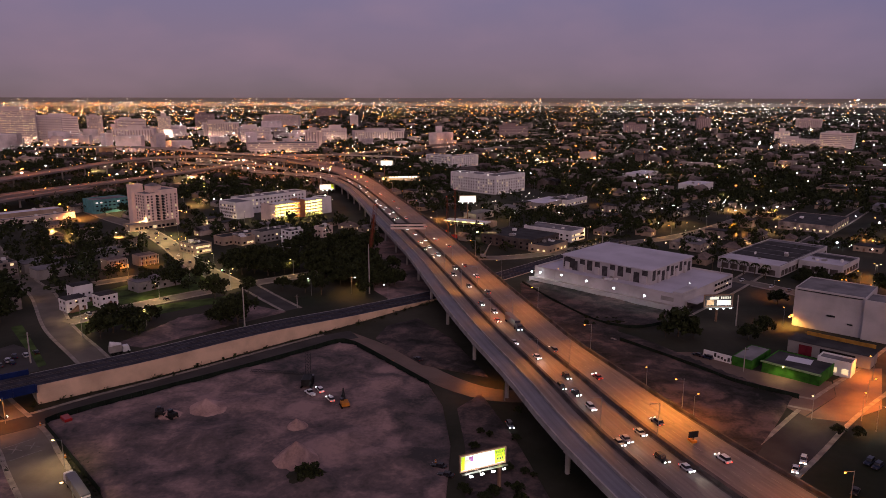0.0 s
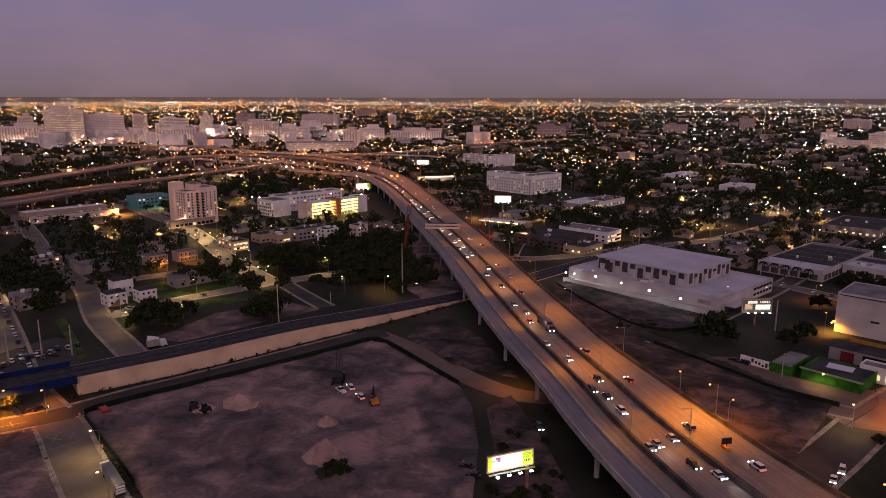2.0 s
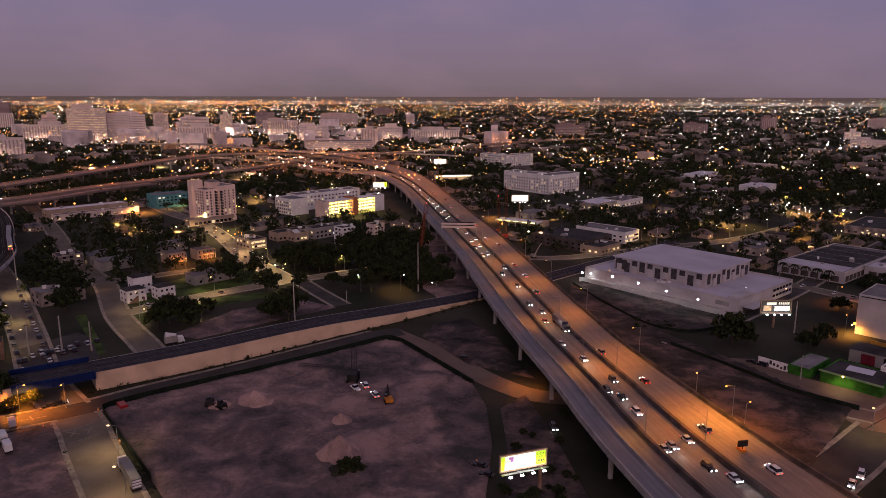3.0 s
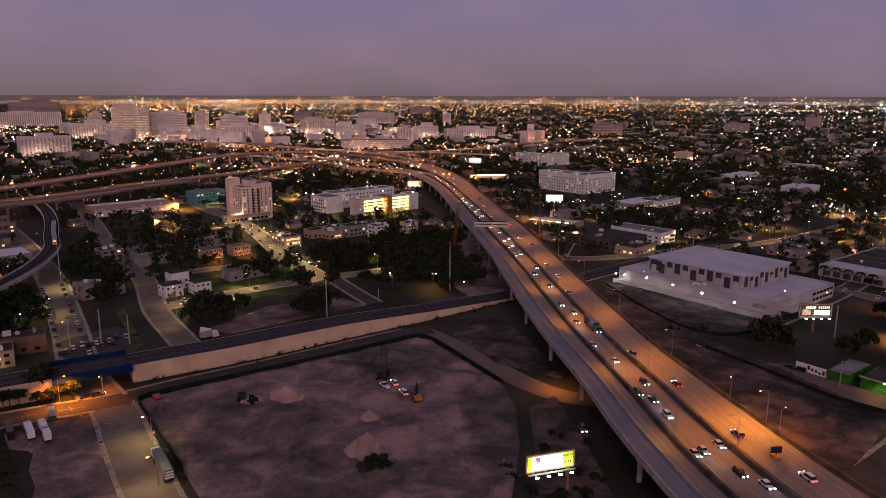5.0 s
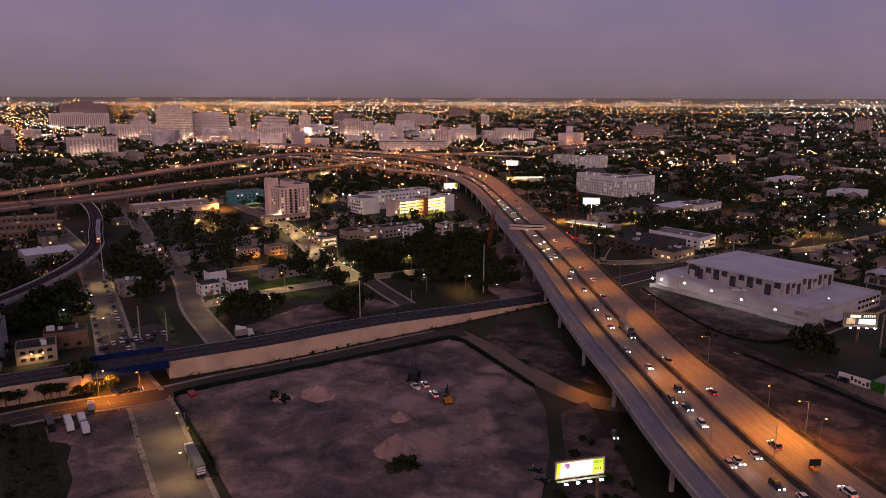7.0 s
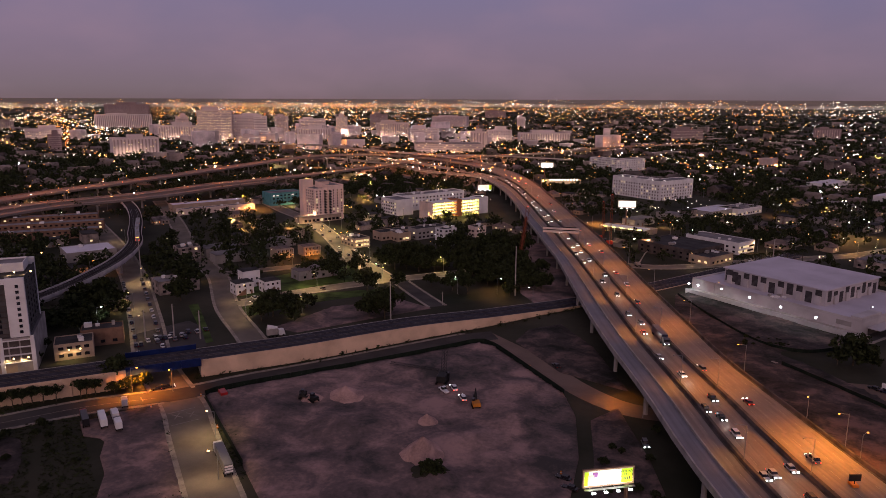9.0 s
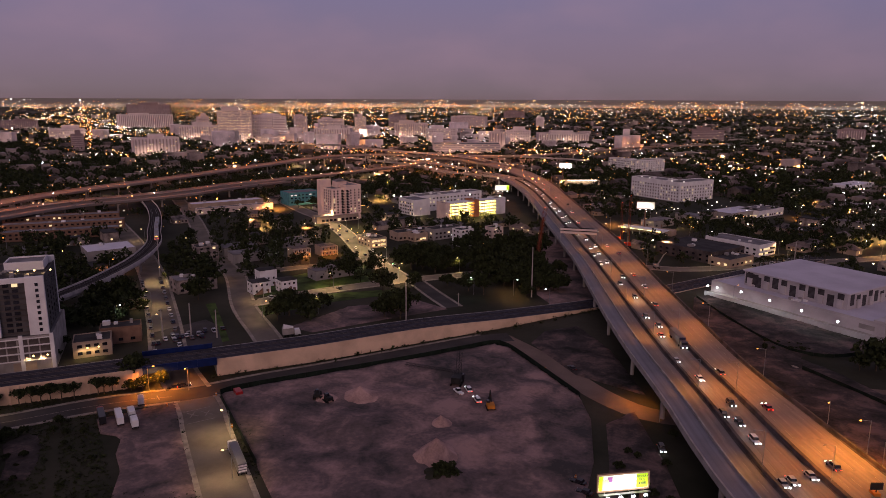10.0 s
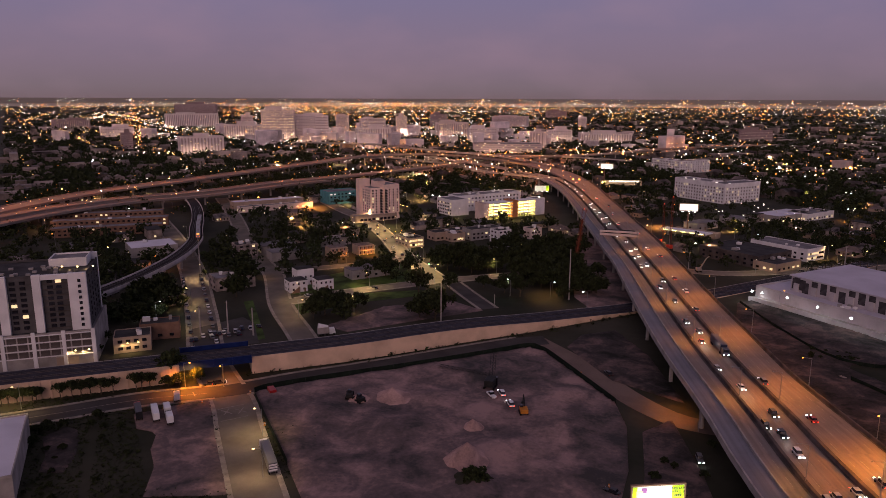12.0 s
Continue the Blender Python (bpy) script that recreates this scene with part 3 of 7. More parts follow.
# blue plate-girder bridge over the street
bridge = thing("rail_bridge", "blue painted steel girder rail bridge over the street", "bridge", kind="structure")
bl, br_, bz = rn[i_b0:i_b1 + 1], rf[i_b0:i_b1 + 1], rz[i_b0:i_b1 + 1]
for f0, f1, up in ((-0.05, -0.005, 0.9), (1.005, 1.05, 1.6)):
    bm = bmesh.new()
    sweep(bm, bl, br_, f0, f1, [z - 2.1 for z in bz], [z + up for z in bz])
    girder = part("girder", bm, "blue_paint", bridge)
    for a, b, z in zip(bl, br_, bz):
        p = a.lerp(b, f0 - 0.02 if f0 < 0 else f1 + 0.02)
        bm = bmesh.new()
        box(bm, p.x, p.y, z - 2.1, 0.3, 0.5, 2.1 + up, 38)
        part("stiffener", bm, "blue_paint", girder)
bm = bmesh.new()
sweep(bm, bl, br_, 0.0, 1.0, [z - 1.3 for z in bz], [z - 0.46 for z in bz])
part("deck", bm, "dark_steel", bridge)

# ---- buildings ----
GRID = 50.0  # the town's street grid, degrees


def box_mesh(name, sx, sy, sz, mat):
    bm = bmesh.new()
    box(bm, 0, 0, -sz / 2, sx, sy, sz)
    return finish(bm, name, mat)


WIN = {}


def window_mesh(w, h, mat, side):
    key = (round(w, 2), round(h, 2), mat if isinstance(mat, str) else mat.name, side)
    if key not in WIN:
        bm = bmesh.new()
        box(bm, 0, 0, -h / 2, w, 0.16, h, 90 if side else 0)
        WIN[key] = finish(bm, "window", mat)
    return WIN[key]


def windows(parent, face, w, d, xs, zs, size, lit=0.0, mats=("glass_dark", "win_warm"), rng=None, name="window", skip=()):
    """Windows as parts on one face of a block whose front-left corner is its origin: front y=0, side x=0, far x=w."""
    rng = rng or random.Random(len(xs) * 31 + len(zs))
    for z in zs:
        for x in xs:
            mat = mats[1] if rng.random() < lit else mats[0]
            me = window_mesh(size[0], size[1], mat, face != "front")
            loc = {"front": (x, -0.03, z), "side": (-0.03, x, z), "far": (w + 0.03, x, z)}[face]
            part(name, me, None, parent, m=xf(*loc))


def spread(a, b, n):
    return [a + (b - a) * (i + 0.5) / n for i in range(n)]


def shell(parent, w, d, z0, z1, wall="white", roof="roof_grey", x=0, y=0, parapet=0.8, name="outer_wall", edge=0.35):
    """A block of walls with a roof slab and a parapet."""
    bm = bmesh.new()
    box(bm, x + w / 2, y + d / 2, z0, w, d, z1 - z0)
    part(name, bm, wall, parent)
    bm = bmesh.new()
    box(bm, x + w / 2, y + d / 2, z1 + 0.004, w - 2 * edge, d - 2 * edge, 0.18)
    part("roof", bm, roof, parent)
    if parapet:
        bm = bmesh.new()
        for cx, cy, sx, sy in ((w / 2, 0.17, w, 0.34), (w / 2, d - 0.17, w, 0.34), (0.17, d / 2, 0.34, d - 0.68), (w - 0.17, d / 2, 0.34, d - 0.68)):
            box(bm, x + cx, y + cy, z1 + 0.002, sx, sy, parapet)
        part("parapet", bm, wall, parent)


def lump(parent, name, x, y, z, sx, sy, sz, mat, label="", turn=0):
    bm = bmesh.new()
    box(bm, x, y, z, sx, sy, sz, turn)
    if min(sx, sy, sz) > 0.5:
        bmesh.ops.bevel(bm, geom=bm.edges[:], offset=min(sx, sy, sz) * 0.06, segments=1, affect="EDGES")
    return part(name, bm, mat, parent, label)


def roof_clutter(parent, w, d, z, n, seed, x=0, y=0):
    rng = random.Random(seed)
    for i in range(n):
        s = rng.uniform(1.2, 3.2)
        lump(parent, "roof_unit", x + rng.uniform(0.15, 0.85) * w, y + rng.uniform(0.15, 0.85) * d, z, s, s * rng.uniform(0.6, 1.2), rng.uniform(0.9, 1.9), "grey_wall" if i % 2 else "white")


# pink apartment tower
tower_wall = material("pale_tower_stucco", (0.82, 0.62, 0.53), vary=0.1, scale=0.1, fine=2)
tower = thing("apartment_tower", "pale pink twelve-storey apartment tower with balconies on a podium", "building", xf(-240.5, 569, 0, GRID) @ Matrix.Diagonal((0.86, 0.86, 1, 1)))
shell(tower, 14, 27, 0, 27.5, tower_wall, "roof_grey")
shell(tower, 17, 30, 0, 30, tower_wall, "roof_grey", x=14.003, y=-3)
shell(tower, 12, 8, 0, 33.5, tower_wall, "roof_grey", x=-2.5, y=21.5, name="stair_core")
lump(tower, "roof_house", 16, 15, 27.7, 12, 9, 5.5, tower_wall)
bm = bmesh.new()
bmesh.ops.create_cone(bm, cap_ends=True, segments=4, radius1=9, radius2=0.3, depth=2.2, matrix=xf(16, 15, 34.3, 45))
part("roof_cap", bm, "roof_grey", tower)
zs = [7 + 2.35 * i for i in range(9)]
windows(tower, "front", 14, 27, [2.4, 6.2], zs, (1.6, 1.3), 0.08)
for x in (11.3, 15.5):
    for z in zs:
        b = lump(tower, "balcony", x, -1.0 if x < 14 else -3.9, z - 0.9, 2.6, 1.8, 0.25, "concrete")
        lump(b, "railing", x, -1.85 if x < 14 else -4.75, z - 0.64, 2.6, 0.08, 0.95, "dark_steel")
        part("door", window_mesh(2.0, 1.7, "glass_dark", False), None, tower, m=xf(x, -0.05 if x < 14 else -3.05, z))
for z in zs:
    for x in (19.5, 24.0, 28.6):
        part("window", window_mesh(1.2, 1.2, "win_warm" if (x * z) % 7 < 0.6 else "glass_dark", False), None, tower, m=xf(x, -3.04, z + 0.4))
windows(tower, "side", 14, 27, [4, 8.5, 13, 17.5], zs, (1.6, 1.3), 0.06)
podium = thing("podium_building", "low tan podium with lit entrances below the tower", "building", xf(-246, 556, 0, GRID), )
shell(podium, 40, 10, 0, 5, "tan", "roof_grey", x=-4, y=-1)
windows(podium, "front", 40, 10, spread(0, 34, 9), [1.9], (2.6, 2.0), 0.3)
for o in podium.children:
    if o.name.startswith("window"):
        o.location.y -= 1.0
teal = thing("low_building", "low teal and white clinic building behind the tower", "building", xf(-318, 640, 0, GRID))
shell(teal, 34, 22, 0, 12, material("teal_stucco", (0.1, 0.27, 0.28), vary=0.15), "roof_grey")
windows(teal, "front", 34, 22, spread(1, 33, 8), [3, 7, 10], (2, 1.2), 0.3, ("glass_dark", "win_cool"))

# yellow-lit parking garage with white apartment block
garage = thing("parking_garage", "parking garage with open bright yellow-lit decks", "building", xf(-147.6, 601.6, 0, GRID) @ Matrix.Diagonal((0.87, 1, 1, 1)))
Y = lamp_material("garage_light", (1.0, 0.74, 0.16), 15)
shell(garage, 6, 14, 0, 14, "pink", "roof_grey", y=0)
shell(garage, 13, 13, 0, 14.4, "white", "roof_grey", x=66.0, y=0.5)
orange = material("terracotta_stucco", (0.42, 0.17, 0.08), vary=0.12)
shell(garage, 6.0, 14, 0, 14.6, orange, "roof_grey", x=36.4, y=-0.4)
for x0, x1 in ((6.003, 36.397), (42.403, 65.997)):
    for i in range(5):
        lump(garage, "deck", (x0 + x1) / 2, 7, 2.6 + i * 2.75, x1 - x0, 13.4, 0.45, "white")
        lump(garage, "spandrel", (x0 + x1) / 2, 0.35, 3.06 + i * 2.75, x1 - x0, 0.2, 0.55, "white")
    lump(garage, "back_wall", (x0 + x1) / 2, 13.5, 0.4, x1 - x0, 0.4, 13, "white")
    for x in spread(x0, x1, 7):
        lump(garage, "column", x, 0.75, 0.05, 0.5, 0.4, 13.2, "white")
    for i in range(5):
        for x in spread(x0, x1, 3):
            bm = bmesh.new()
            box(bm, x, 5.5, 2.35 + i * 2.75 - 0.05, 5, 8, 0.22)
            part("light_fitting", bm, Y, garage)
flats = thing("apartment_block", "long white four-storey flats behind the garage", "building", xf(-172, 614, 0, GRID))
shell(flats, 18, 26, 0, 14, "white", "roof_grey", x=-6, y=6)
shell(flats, 74, 17, 0, 14.5, "white", "roof_grey", x=12.003, y=24)
windows(flats, "side", 0, 0, spread(7, 31, 8), [2, 5, 8, 11], (1.5, 1.4), 0.1)
for o in flats.children:
    if o.name.startswith("window"):
        o.location.x -= 6
windows(flats, "front", 0, 0, spread(14, 84, 17), [5, 8.5, 11.8], (1.6, 1.4), 0.15)
for o in list(flats.children):
    if o.name.startswith("window") and o.location.x > 0:
        o.location.y = 23.95
roof_clutter(flats, 70, 15, 14.7, 10, 5, 14, 25)

# white apartment building across the highway, bent plan
for x, y, w, d, h, lab in ((58, 776, 52, 20, 20, "white five-storey apartment block with floodlit roof edge"), (14, 1078, 60, 18, 17, "pale grey apartment slab among trees")):
    apt = thing("apartment_block", lab, "building", xf(x, y, 0, GRID - 4))
    long = 68 if h == 20 else 56
    shell(apt, w, d, 0, h, "white", "roof_grey")
    shell(apt, 20, long - d, 0, h + 0.4, "white", "roof_grey", x=0, y=d + 0.003)
    zs = [2.2 + 3.3 * i for i in range(int(h / 3.4))]
    windows(apt, "front", w, d, spread(1, w - 1, 12), zs, (1.4, 1.6), 0.1, ("shade_glass", "win_warm"))
    windows(apt, "side", w, d, spread(1, long - 1, 18), zs, (1.4, 1.6), 0.06, ("shade_glass", "win_warm"))
    roof_clutter(apt, 18, long - 10, h + 0.6, 8, 3)

# white warehouse: low podium with an upper hall
hall = thing("warehouse", "large white flat-roofed warehouse with upper hall and floodlit wall", "building", xf(120.5, 343.5, 0, GRID - 4))
hall_wall = material("dull_white_stucco", (0.47, 0.44, 0.45), vary=0.14, scale=0.1, fine=2)
hall_roof = material("pale_lavender_roof", (0.5, 0.47, 0.53), vary=0.1, scale=0.06, fine=1)
shell(hall, 62, 92, 0, 6.8, hall_wall, hall_roof, parapet=1.1)
shell(hall, 49, 56, 7.0, 14.6, hall_wall, hall_roof, x=10, y=23, parapet=0.0, name="upper_hall")
lump(hall, "roof_overhang", 34.5, 51, 14.8, 50.6, 57.6, 0.5, hall_roof)
panel = material("dark_wall_panel", (0.06, 0.055, 0.06), vary=0.3)
for i, y in enumerate(spread(24, 78, 11)):
    low = i % 2
    h, w = (5.6, 3.4) if low else (3.0, 3.2)
    part("opening", window_mesh(w, h, panel, True), None, hall, m=xf(9.96, y, (7.1 + h / 2) if low and i % 4 == 1 else 14.3 - h / 2))
    if not low:
        lump(hall, "pilaster", 9.55, y, 7.02, 0.8, 2.8, 4.4, hall_wall)
part("opening", window_mesh(7.5, 5.6, panel, True), None, hall, m=xf(9.95, 74.5, 11.0))
for i, x in enumerate(spread(11, 58, 9)):
    h = (5.4, 2.8)[i % 2]
    part("opening", window_mesh(3.2, h, panel, False), None, hall, m=xf(x, 22.96, 14.2 - h / 2 - (i % 3) * 0.8))
    if i % 2:
        lump(hall, "pilaster", x, 22.5, 7.02, 3.0, 0.9, 4.2, hall_wall)
for x in spread(38, 61, 6):
    for z in (2.6, 5.6):
        part("window", window_mesh(2.9, 1.3, "glass_dark", False), None, hall, m=xf(x, -0.04, z))
part("vent", window_mesh(7, 2.2, "grey_wall", True), None, hall, m=xf(-0.05, 8, 4.6))
lump(hall, "loading_canopy", 12, -3.2, 3.6, 16, 6, 0.4, hall_wall)
lump(hall, "loading_bay", 12, -0.06, 0.1, 12, 0.25, 3.2, "dark_concrete")
lump(hall, "corner_block", 9, 3, 7.05, 17.5, 5, 1.8, hall_wall)
roof_clutter(hall, 7, 50, 7.05, 5, 8, 1, 30)
bm = bmesh.new()
box(bm, -5.2, 44, 0, 0.3, 96, 2.6)
part("boundary_wall", bm, hall_wall, hall)
bm = bmesh.new()
box(bm, -2.55, 44, 0.05, 4.9, 96, 1.9)
part("terrace", bm, "concrete", hall)

# tall white box building and its low neighbours
whitebox = thing("white_box_building", "tall windowless white box building with stained top edge", "building", xf(165, 320.5, 0, -41))
shell(whitebox, 29, 26, 0, 18.2, hall_wall, "roof_grey", parapet=0.5)
shell(whitebox, 11, 14, 0, 17.8, hall_wall, "roof_grey", x=29.003, y=-1.5, parapet=0.4, edge=0.5)
lump(whitebox, "duct", 16, -0.3, 7.4, 3.4, 0.6, 0.7, "dark_steel")
lump(whitebox, "duct", 24, -0.3, 5.0, 2.2, 0.6, 0.6, "dark_steel")
lump(whitebox, "gutter", 14.5, -0.15, 17.5, 27, 0.3, 0.35, "dark_steel")
shed = thing("shed_building", "dark grey low metal-roofed shed with tan upper wall", "building", xf(146, 285, 0, -43))
shell(shed, 31, 11, 0, 5.4, "grey_wall", "roof_dark", parapet=0, edge=-0.5)
lump(shed, "upper_wall", 17, 11.5, 0, 26, 1, 7, material("mustard_paint", (0.36, 0.19, 0.04), vary=0.25))
lump(shed, "red_door", 7, -0.1, 0.1, 5, 0.3, 4.2, material("dark_red_paint", (0.16, 0.02, 0.03), vary=0.2))
part("opening", window_mesh(13, 4, "black", False), None, shed, m=xf(19, -0.05, 2.3))
cafe = thing("green_building", "low building with a bright green band wall and dark curved roof", "building", xf(125, 262, 0, -45))
green = material("bright_green_paint", (0.032, 0.13, 0.016), vary=0.35, scale=0.3)
shell(cafe, 21, 17, 0, 4.2, green, "roof_dark", parapet=0.5)
lump(cafe, "roof_edge", 10.5, -0.35, 4.2, 22, 0.7, 0.6, material("pale_green_paint", (0.3, 0.42, 0.2), vary=0.2))
lump(cafe, "roof_patch", 10, 11, 4.4, 9, 6, 0.12, "roof_white", turn=8)
cafe2 = thing("green_building", "small green walled store with dark roof", "building", xf(116, 269, 0, -45))
shell(cafe2, 8, 19, 0, 3.6, green, "roof_grey", parapet=0.3)
whiteshop = thing("shop_building", "small white flat-roofed shop beside the street", "building", xf(147, 263, 0, -43))
shell(whiteshop, 12, 7, 0, 5.4, "white", "roof_grey")
windows(whiteshop, "front", 12, 7, spread(0, 12, 3), [2.2], (2.2, 2), 0.3)
mural = thing("mural_wall", "white wall painted with dark scrawled mural shapes", "wall", xf(108, 278, 0, -45))
lump(mural, "wall_panel", 6.5, 0, 0, 13, 0.3, 3.4, "white")
rng = random.Random(4)
for i in range(9):
    lump(mural, "painted_shape", 0.8 + i * 1.4, -0.17, 0.5 + rng.random(), 0.9, 0.05, rng.uniform(0.8, 1.8), "roof_dark", turn=0)

# long low warehouses beyond
def low_block(x, y, t, w, d, h, wall, roof, label, nw=8, lit=0.15, rows=1, seed=0, clutter=3):
    b = thing("low_building", label, "building", xf(x, y, 0, t))
    shell(b, w, d, 0, h, wall, roof, parapet=0.5)
    windows(b, "front", w, d, spread(1, w - 1, nw), [1.9 + 3 * i for i in range(rows)], (1.8, 1.3), lit, rng=random.Random(seed))
    windows(b, "side", w, d, spread(1, d - 1, max(2, int(d / 5))), [1.9 + 3 * i for i in range(rows)], (1.8, 1.3), lit, rng=random.Random(seed + 1))
    roof_clutter(b, w, d, h + 0.2, clutter, seed)
    return b


for bx, by, bw, bd, lab in ((200.7, 410, 84, 38, "long low grey warehouse with dark and pale roof strips"), (238.5, 411, 33, 25, "low pale wing of the warehouse with a walled roof")):
    b = low_block(bx, by, GRID - 5, bw, bd, 6.5, hall_wall, "roof_grey", lab, 0, 0.0, 0, int(bx), 4)
    for side, n in ((False, int(bw / 6)), (True, int(bd / 6))):
        for q in spread(2, (bd if side else bw) - 2, n):
            # flat dark plates put the shade of the open bays into colour
            part("bay", window_mesh(4.4, 3.2, "dark_concrete", side), None, b, m=xf(-0.05, q, 2.4) if side else xf(q, -0.05, 2.4))
    lump(b, "roof_sheet", 8.5, bd / 2, 6.72, 15, bd * 0.93, 0.15, hall_roof)
    for q in range(4 if bw > 50 else 1):
        lump(b, "roof_strip", 24 + q * 15, bd / 2, 6.72, 12.6 if bw > 50 else 8, bd * 0.9, 0.2, "roof_dark")
low_block(306, 548, GRID, 60, 40, 6, "house_wall", "roof_dark", "long store with a lit front", 14, 0.5, seed=3)
low_block(95, 514, GRID, 20, 42, 8, "white", "roof_grey", "white two-storey office with small windows", 9, 0.3, 2, 4)
low_block(62, 483, GRID, 36, 44, 7.5, "dark_concrete", "roof_dark", "dark concrete-framed building under construction", 8, 0.0, 2, 5)
low_block(72, 474, GRID, 26, 16, 5, "tan", "roof_dark", "low tan shop beside the palm car park", 5, 0.4, seed=6)
low_block(140, 590, GRID, 26, 16, 6, "brown", "roof_dark", "brown brick store in dark trees", 5, 0.0, seed=7)
low_block(178, 480, GRID, 30, 22, 5, "house_wall", "roof_grey", "low pale building in dark trees", 5, 0.2, seed=8)
low_block(96, 668, GRID, 48, 24, 6, "grey_wall", "roof_white", "long low market with bright window strip", 12, 0.8, seed=9)
low_block(122, 690, GRID, 40, 22, 6, "white", "roof_grey", "white low shed with several lamps", 10, 0.5, seed=10)
low_block(292, 800, GRID, 40, 26, 8, "white", "roof_white", "white hall with gabled roof and lit yard", 6, 0.3, seed=11)
low_block(440, 770, GRID, 50, 30, 7, "tan", "roof_dark", "depot building washed in orange light", 7, 0.3, seed=12)
low_block(250, 900, GRID, 60, 24, 9, "white", "roof_white", "white two-storey school building", 14, 0.2, 2, 13)
low_block(-207.5, 231, 39, 14.5, 12, 6.3, "tan", "roof_dark", "tan two-storey building with lit doorways", 4, 0.0, 2, 14)
low_block(-208.5, 247.5, 36, 16.5, 9, 7, "brown", "roof_dark", "plain brown brick building beside the tracks", 3, 0.0, 1, 15)
low_block(-226, 327, 52, 22, 14, 7, "house_wall", "roof_grey", "two-storey apartment house with outdoor gallery", 6, 0.1, 2, 16)
low_block(-262, 400, GRID, 14, 12, 9, "house_wall", "roof_dark", "narrow pale three-storey house", 3, 0.05, 3, 17)
low_block(-168, 470, GRID, 13, 20, 6.5, "tan", "roof_dark", "white corner shop lit by wall lamps", 5, 0.5, 2, 18)
low_block(-158, 500, GRID, 34, 12, 6, "tan", "roof_dark", "long arcade building along the shopping street", 9, 0.4, 1, 19)
low_block(-108, 492, GRID, 12, 10, 12, "white", "roof_dark", "narrow white four-storey apartment house", 3, 0.1, 4, 20)
low_block(-133, 510, GRID, 28, 12, 8, "grey_wall", "roof_dark", "grey two-storey flats behind trees", 7, 0.05, 2, 21)
low_block(-145, 500, GRID, 12, 10, 6, "tan", "roof_dark", "small house washed in yellow lamplight", 3, 0.2, 1, 22)
low_block(-92, 530, GRID, 11, 9, 8, "pink", "roof_dark", "small pink two-storey house", 3, 0.05, 2, 23)
low_block(-390, 584, GRID, 70, 14, 6, "tan", "roof_white", "long low school wing with white roof", 14, 0.3, 1, 24)
low_block(-372, 566, GRID, 72, 8, 5, "pink", "roof_grey", "low yellow-lit arcade building", 12, 0.6, 1, 25)
low_block(-490, 468, 36, 88, 12, 6.5, "brown", "roof_grey", "long two-storey housing row with a grey roof", 22, 0.12, 2, 26)
low_block(-463, 441, 36, 88, 12, 6.5, "brown", "roof_grey", "long brown housing row beside the viaduct", 22, 0.1, 2, 27)
low_block(-437, 415, 36, 80, 12, 6.5, "brown", "roof_grey", "long brown housing row behind dark trees", 20, 0.1, 2, 28)
low_block(-330, 380, GRID, 30, 26, 6, "grey_wall", "roof_white", "low pale warehouse behind the viaduct", 4, 0.1, 1, 29)

# two-storey white houses on the lawn
for x, y, w, d, h, lab in ((-186, 337, 10, 9, 6.5, "white two-storey house with outside stair"), (-190, 352, 10, 8, 9.5, "white three-storey house with dark flat roof"), (-173, 345, 9, 9, 6.5, "white two-storey house with small windows")):
    h1 = thing("house", lab, "house", xf(x, y, 0, GRID))
    shell(h1, w, d, 0, h, "white", "roof_dark", parapet=0, edge=-0.12)
    windows(h1, "front", w, d, spread(0.5, w - 0.5, 3), [1.8, 4.8], (1.0, 1.1), 0.0)
    windows(h1, "side", w, d, spread(0.5, d - 0.5, 2), [1.8, 4.8], (1.0, 1.1), 0.0)
    for k in range(8):
        bm = bmesh.new()
        box(bm, 1.2 + k * 0.55, -0.7, 0.0, 0.548, 1.2, 0.4 + k * 0.4)
        part("step", bm, "brown", h1)
    part("door", window_mesh(1.0, 2.1, "brown", False), None, h1, m=xf(w - 1.4, -0.04, 1.1))
for x, y in ((-206, 424), (-192, 437)):
    h1 = thing("house", "two-storey house with orange-lit balconies", "house", xf(x, y, 0, GRID))
    shell(h1, 12, 9, 0, 6.5, "tan", "roof_tile", parapet=0)
    for z in (0.2, 3.3):
        b = lump(h1, "gallery", 6, -1.2, z + 2.7, 12, 2.2, 0.22, "tan")
        for k in range(5):
            lump(b, "post", 0.3 + k * 2.85, -2.2, z, 0.18, 0.18, 2.7, "white")
    windows(h1, "front", 12, 9, spread(0.5, 11.5, 4), [1.6, 4.7], (1.1, 1.3), 0.0)
    bm = bmesh.new()
    for z in (0.2, 3.3):
        for k in range(3):
            box(bm, 2 + k * 4, -0.7, z + 2.4, 0.5, 0.3, 0.25)
    part("gallery_lamp", bm, "lit_sodium", h1)
    q = h1.matrix_basis @ Vector((6, -4.5, 4.5))
    lamp_light("gallery_light", q.x, q.y, q.z, 5200, (1.0, 0.33, 0.05), 175)

# midrise at the west, dark grey front framed in white
mid_turn = 36.0
midrise = thing("midrise_building", "dark grey midrise with white frame walls over a parking podium", "building", xf(-242, 196, 0, mid_turn))
charcoal = material("charcoal_stucco", (0.085, 0.08, 0.082), vary=0.2, scale=0.2, fine=3)
shell(midrise, 42, 31, 14.2, 36, charcoal, "roof_dark", x=0, y=1.5, parapet=1.0)
for x, w in ((0, 3), (11, 3.2), (23.0, 3.0), (35.6, 6.6)):
    lump(midrise, "frame_wall", x + w / 2, 0.7, 14.2, w, 1.5, 23.2, "white")
lump(midrise, "frame_wall", 7, 0.8, 35.2, 11, 1.4, 2.0, "white")
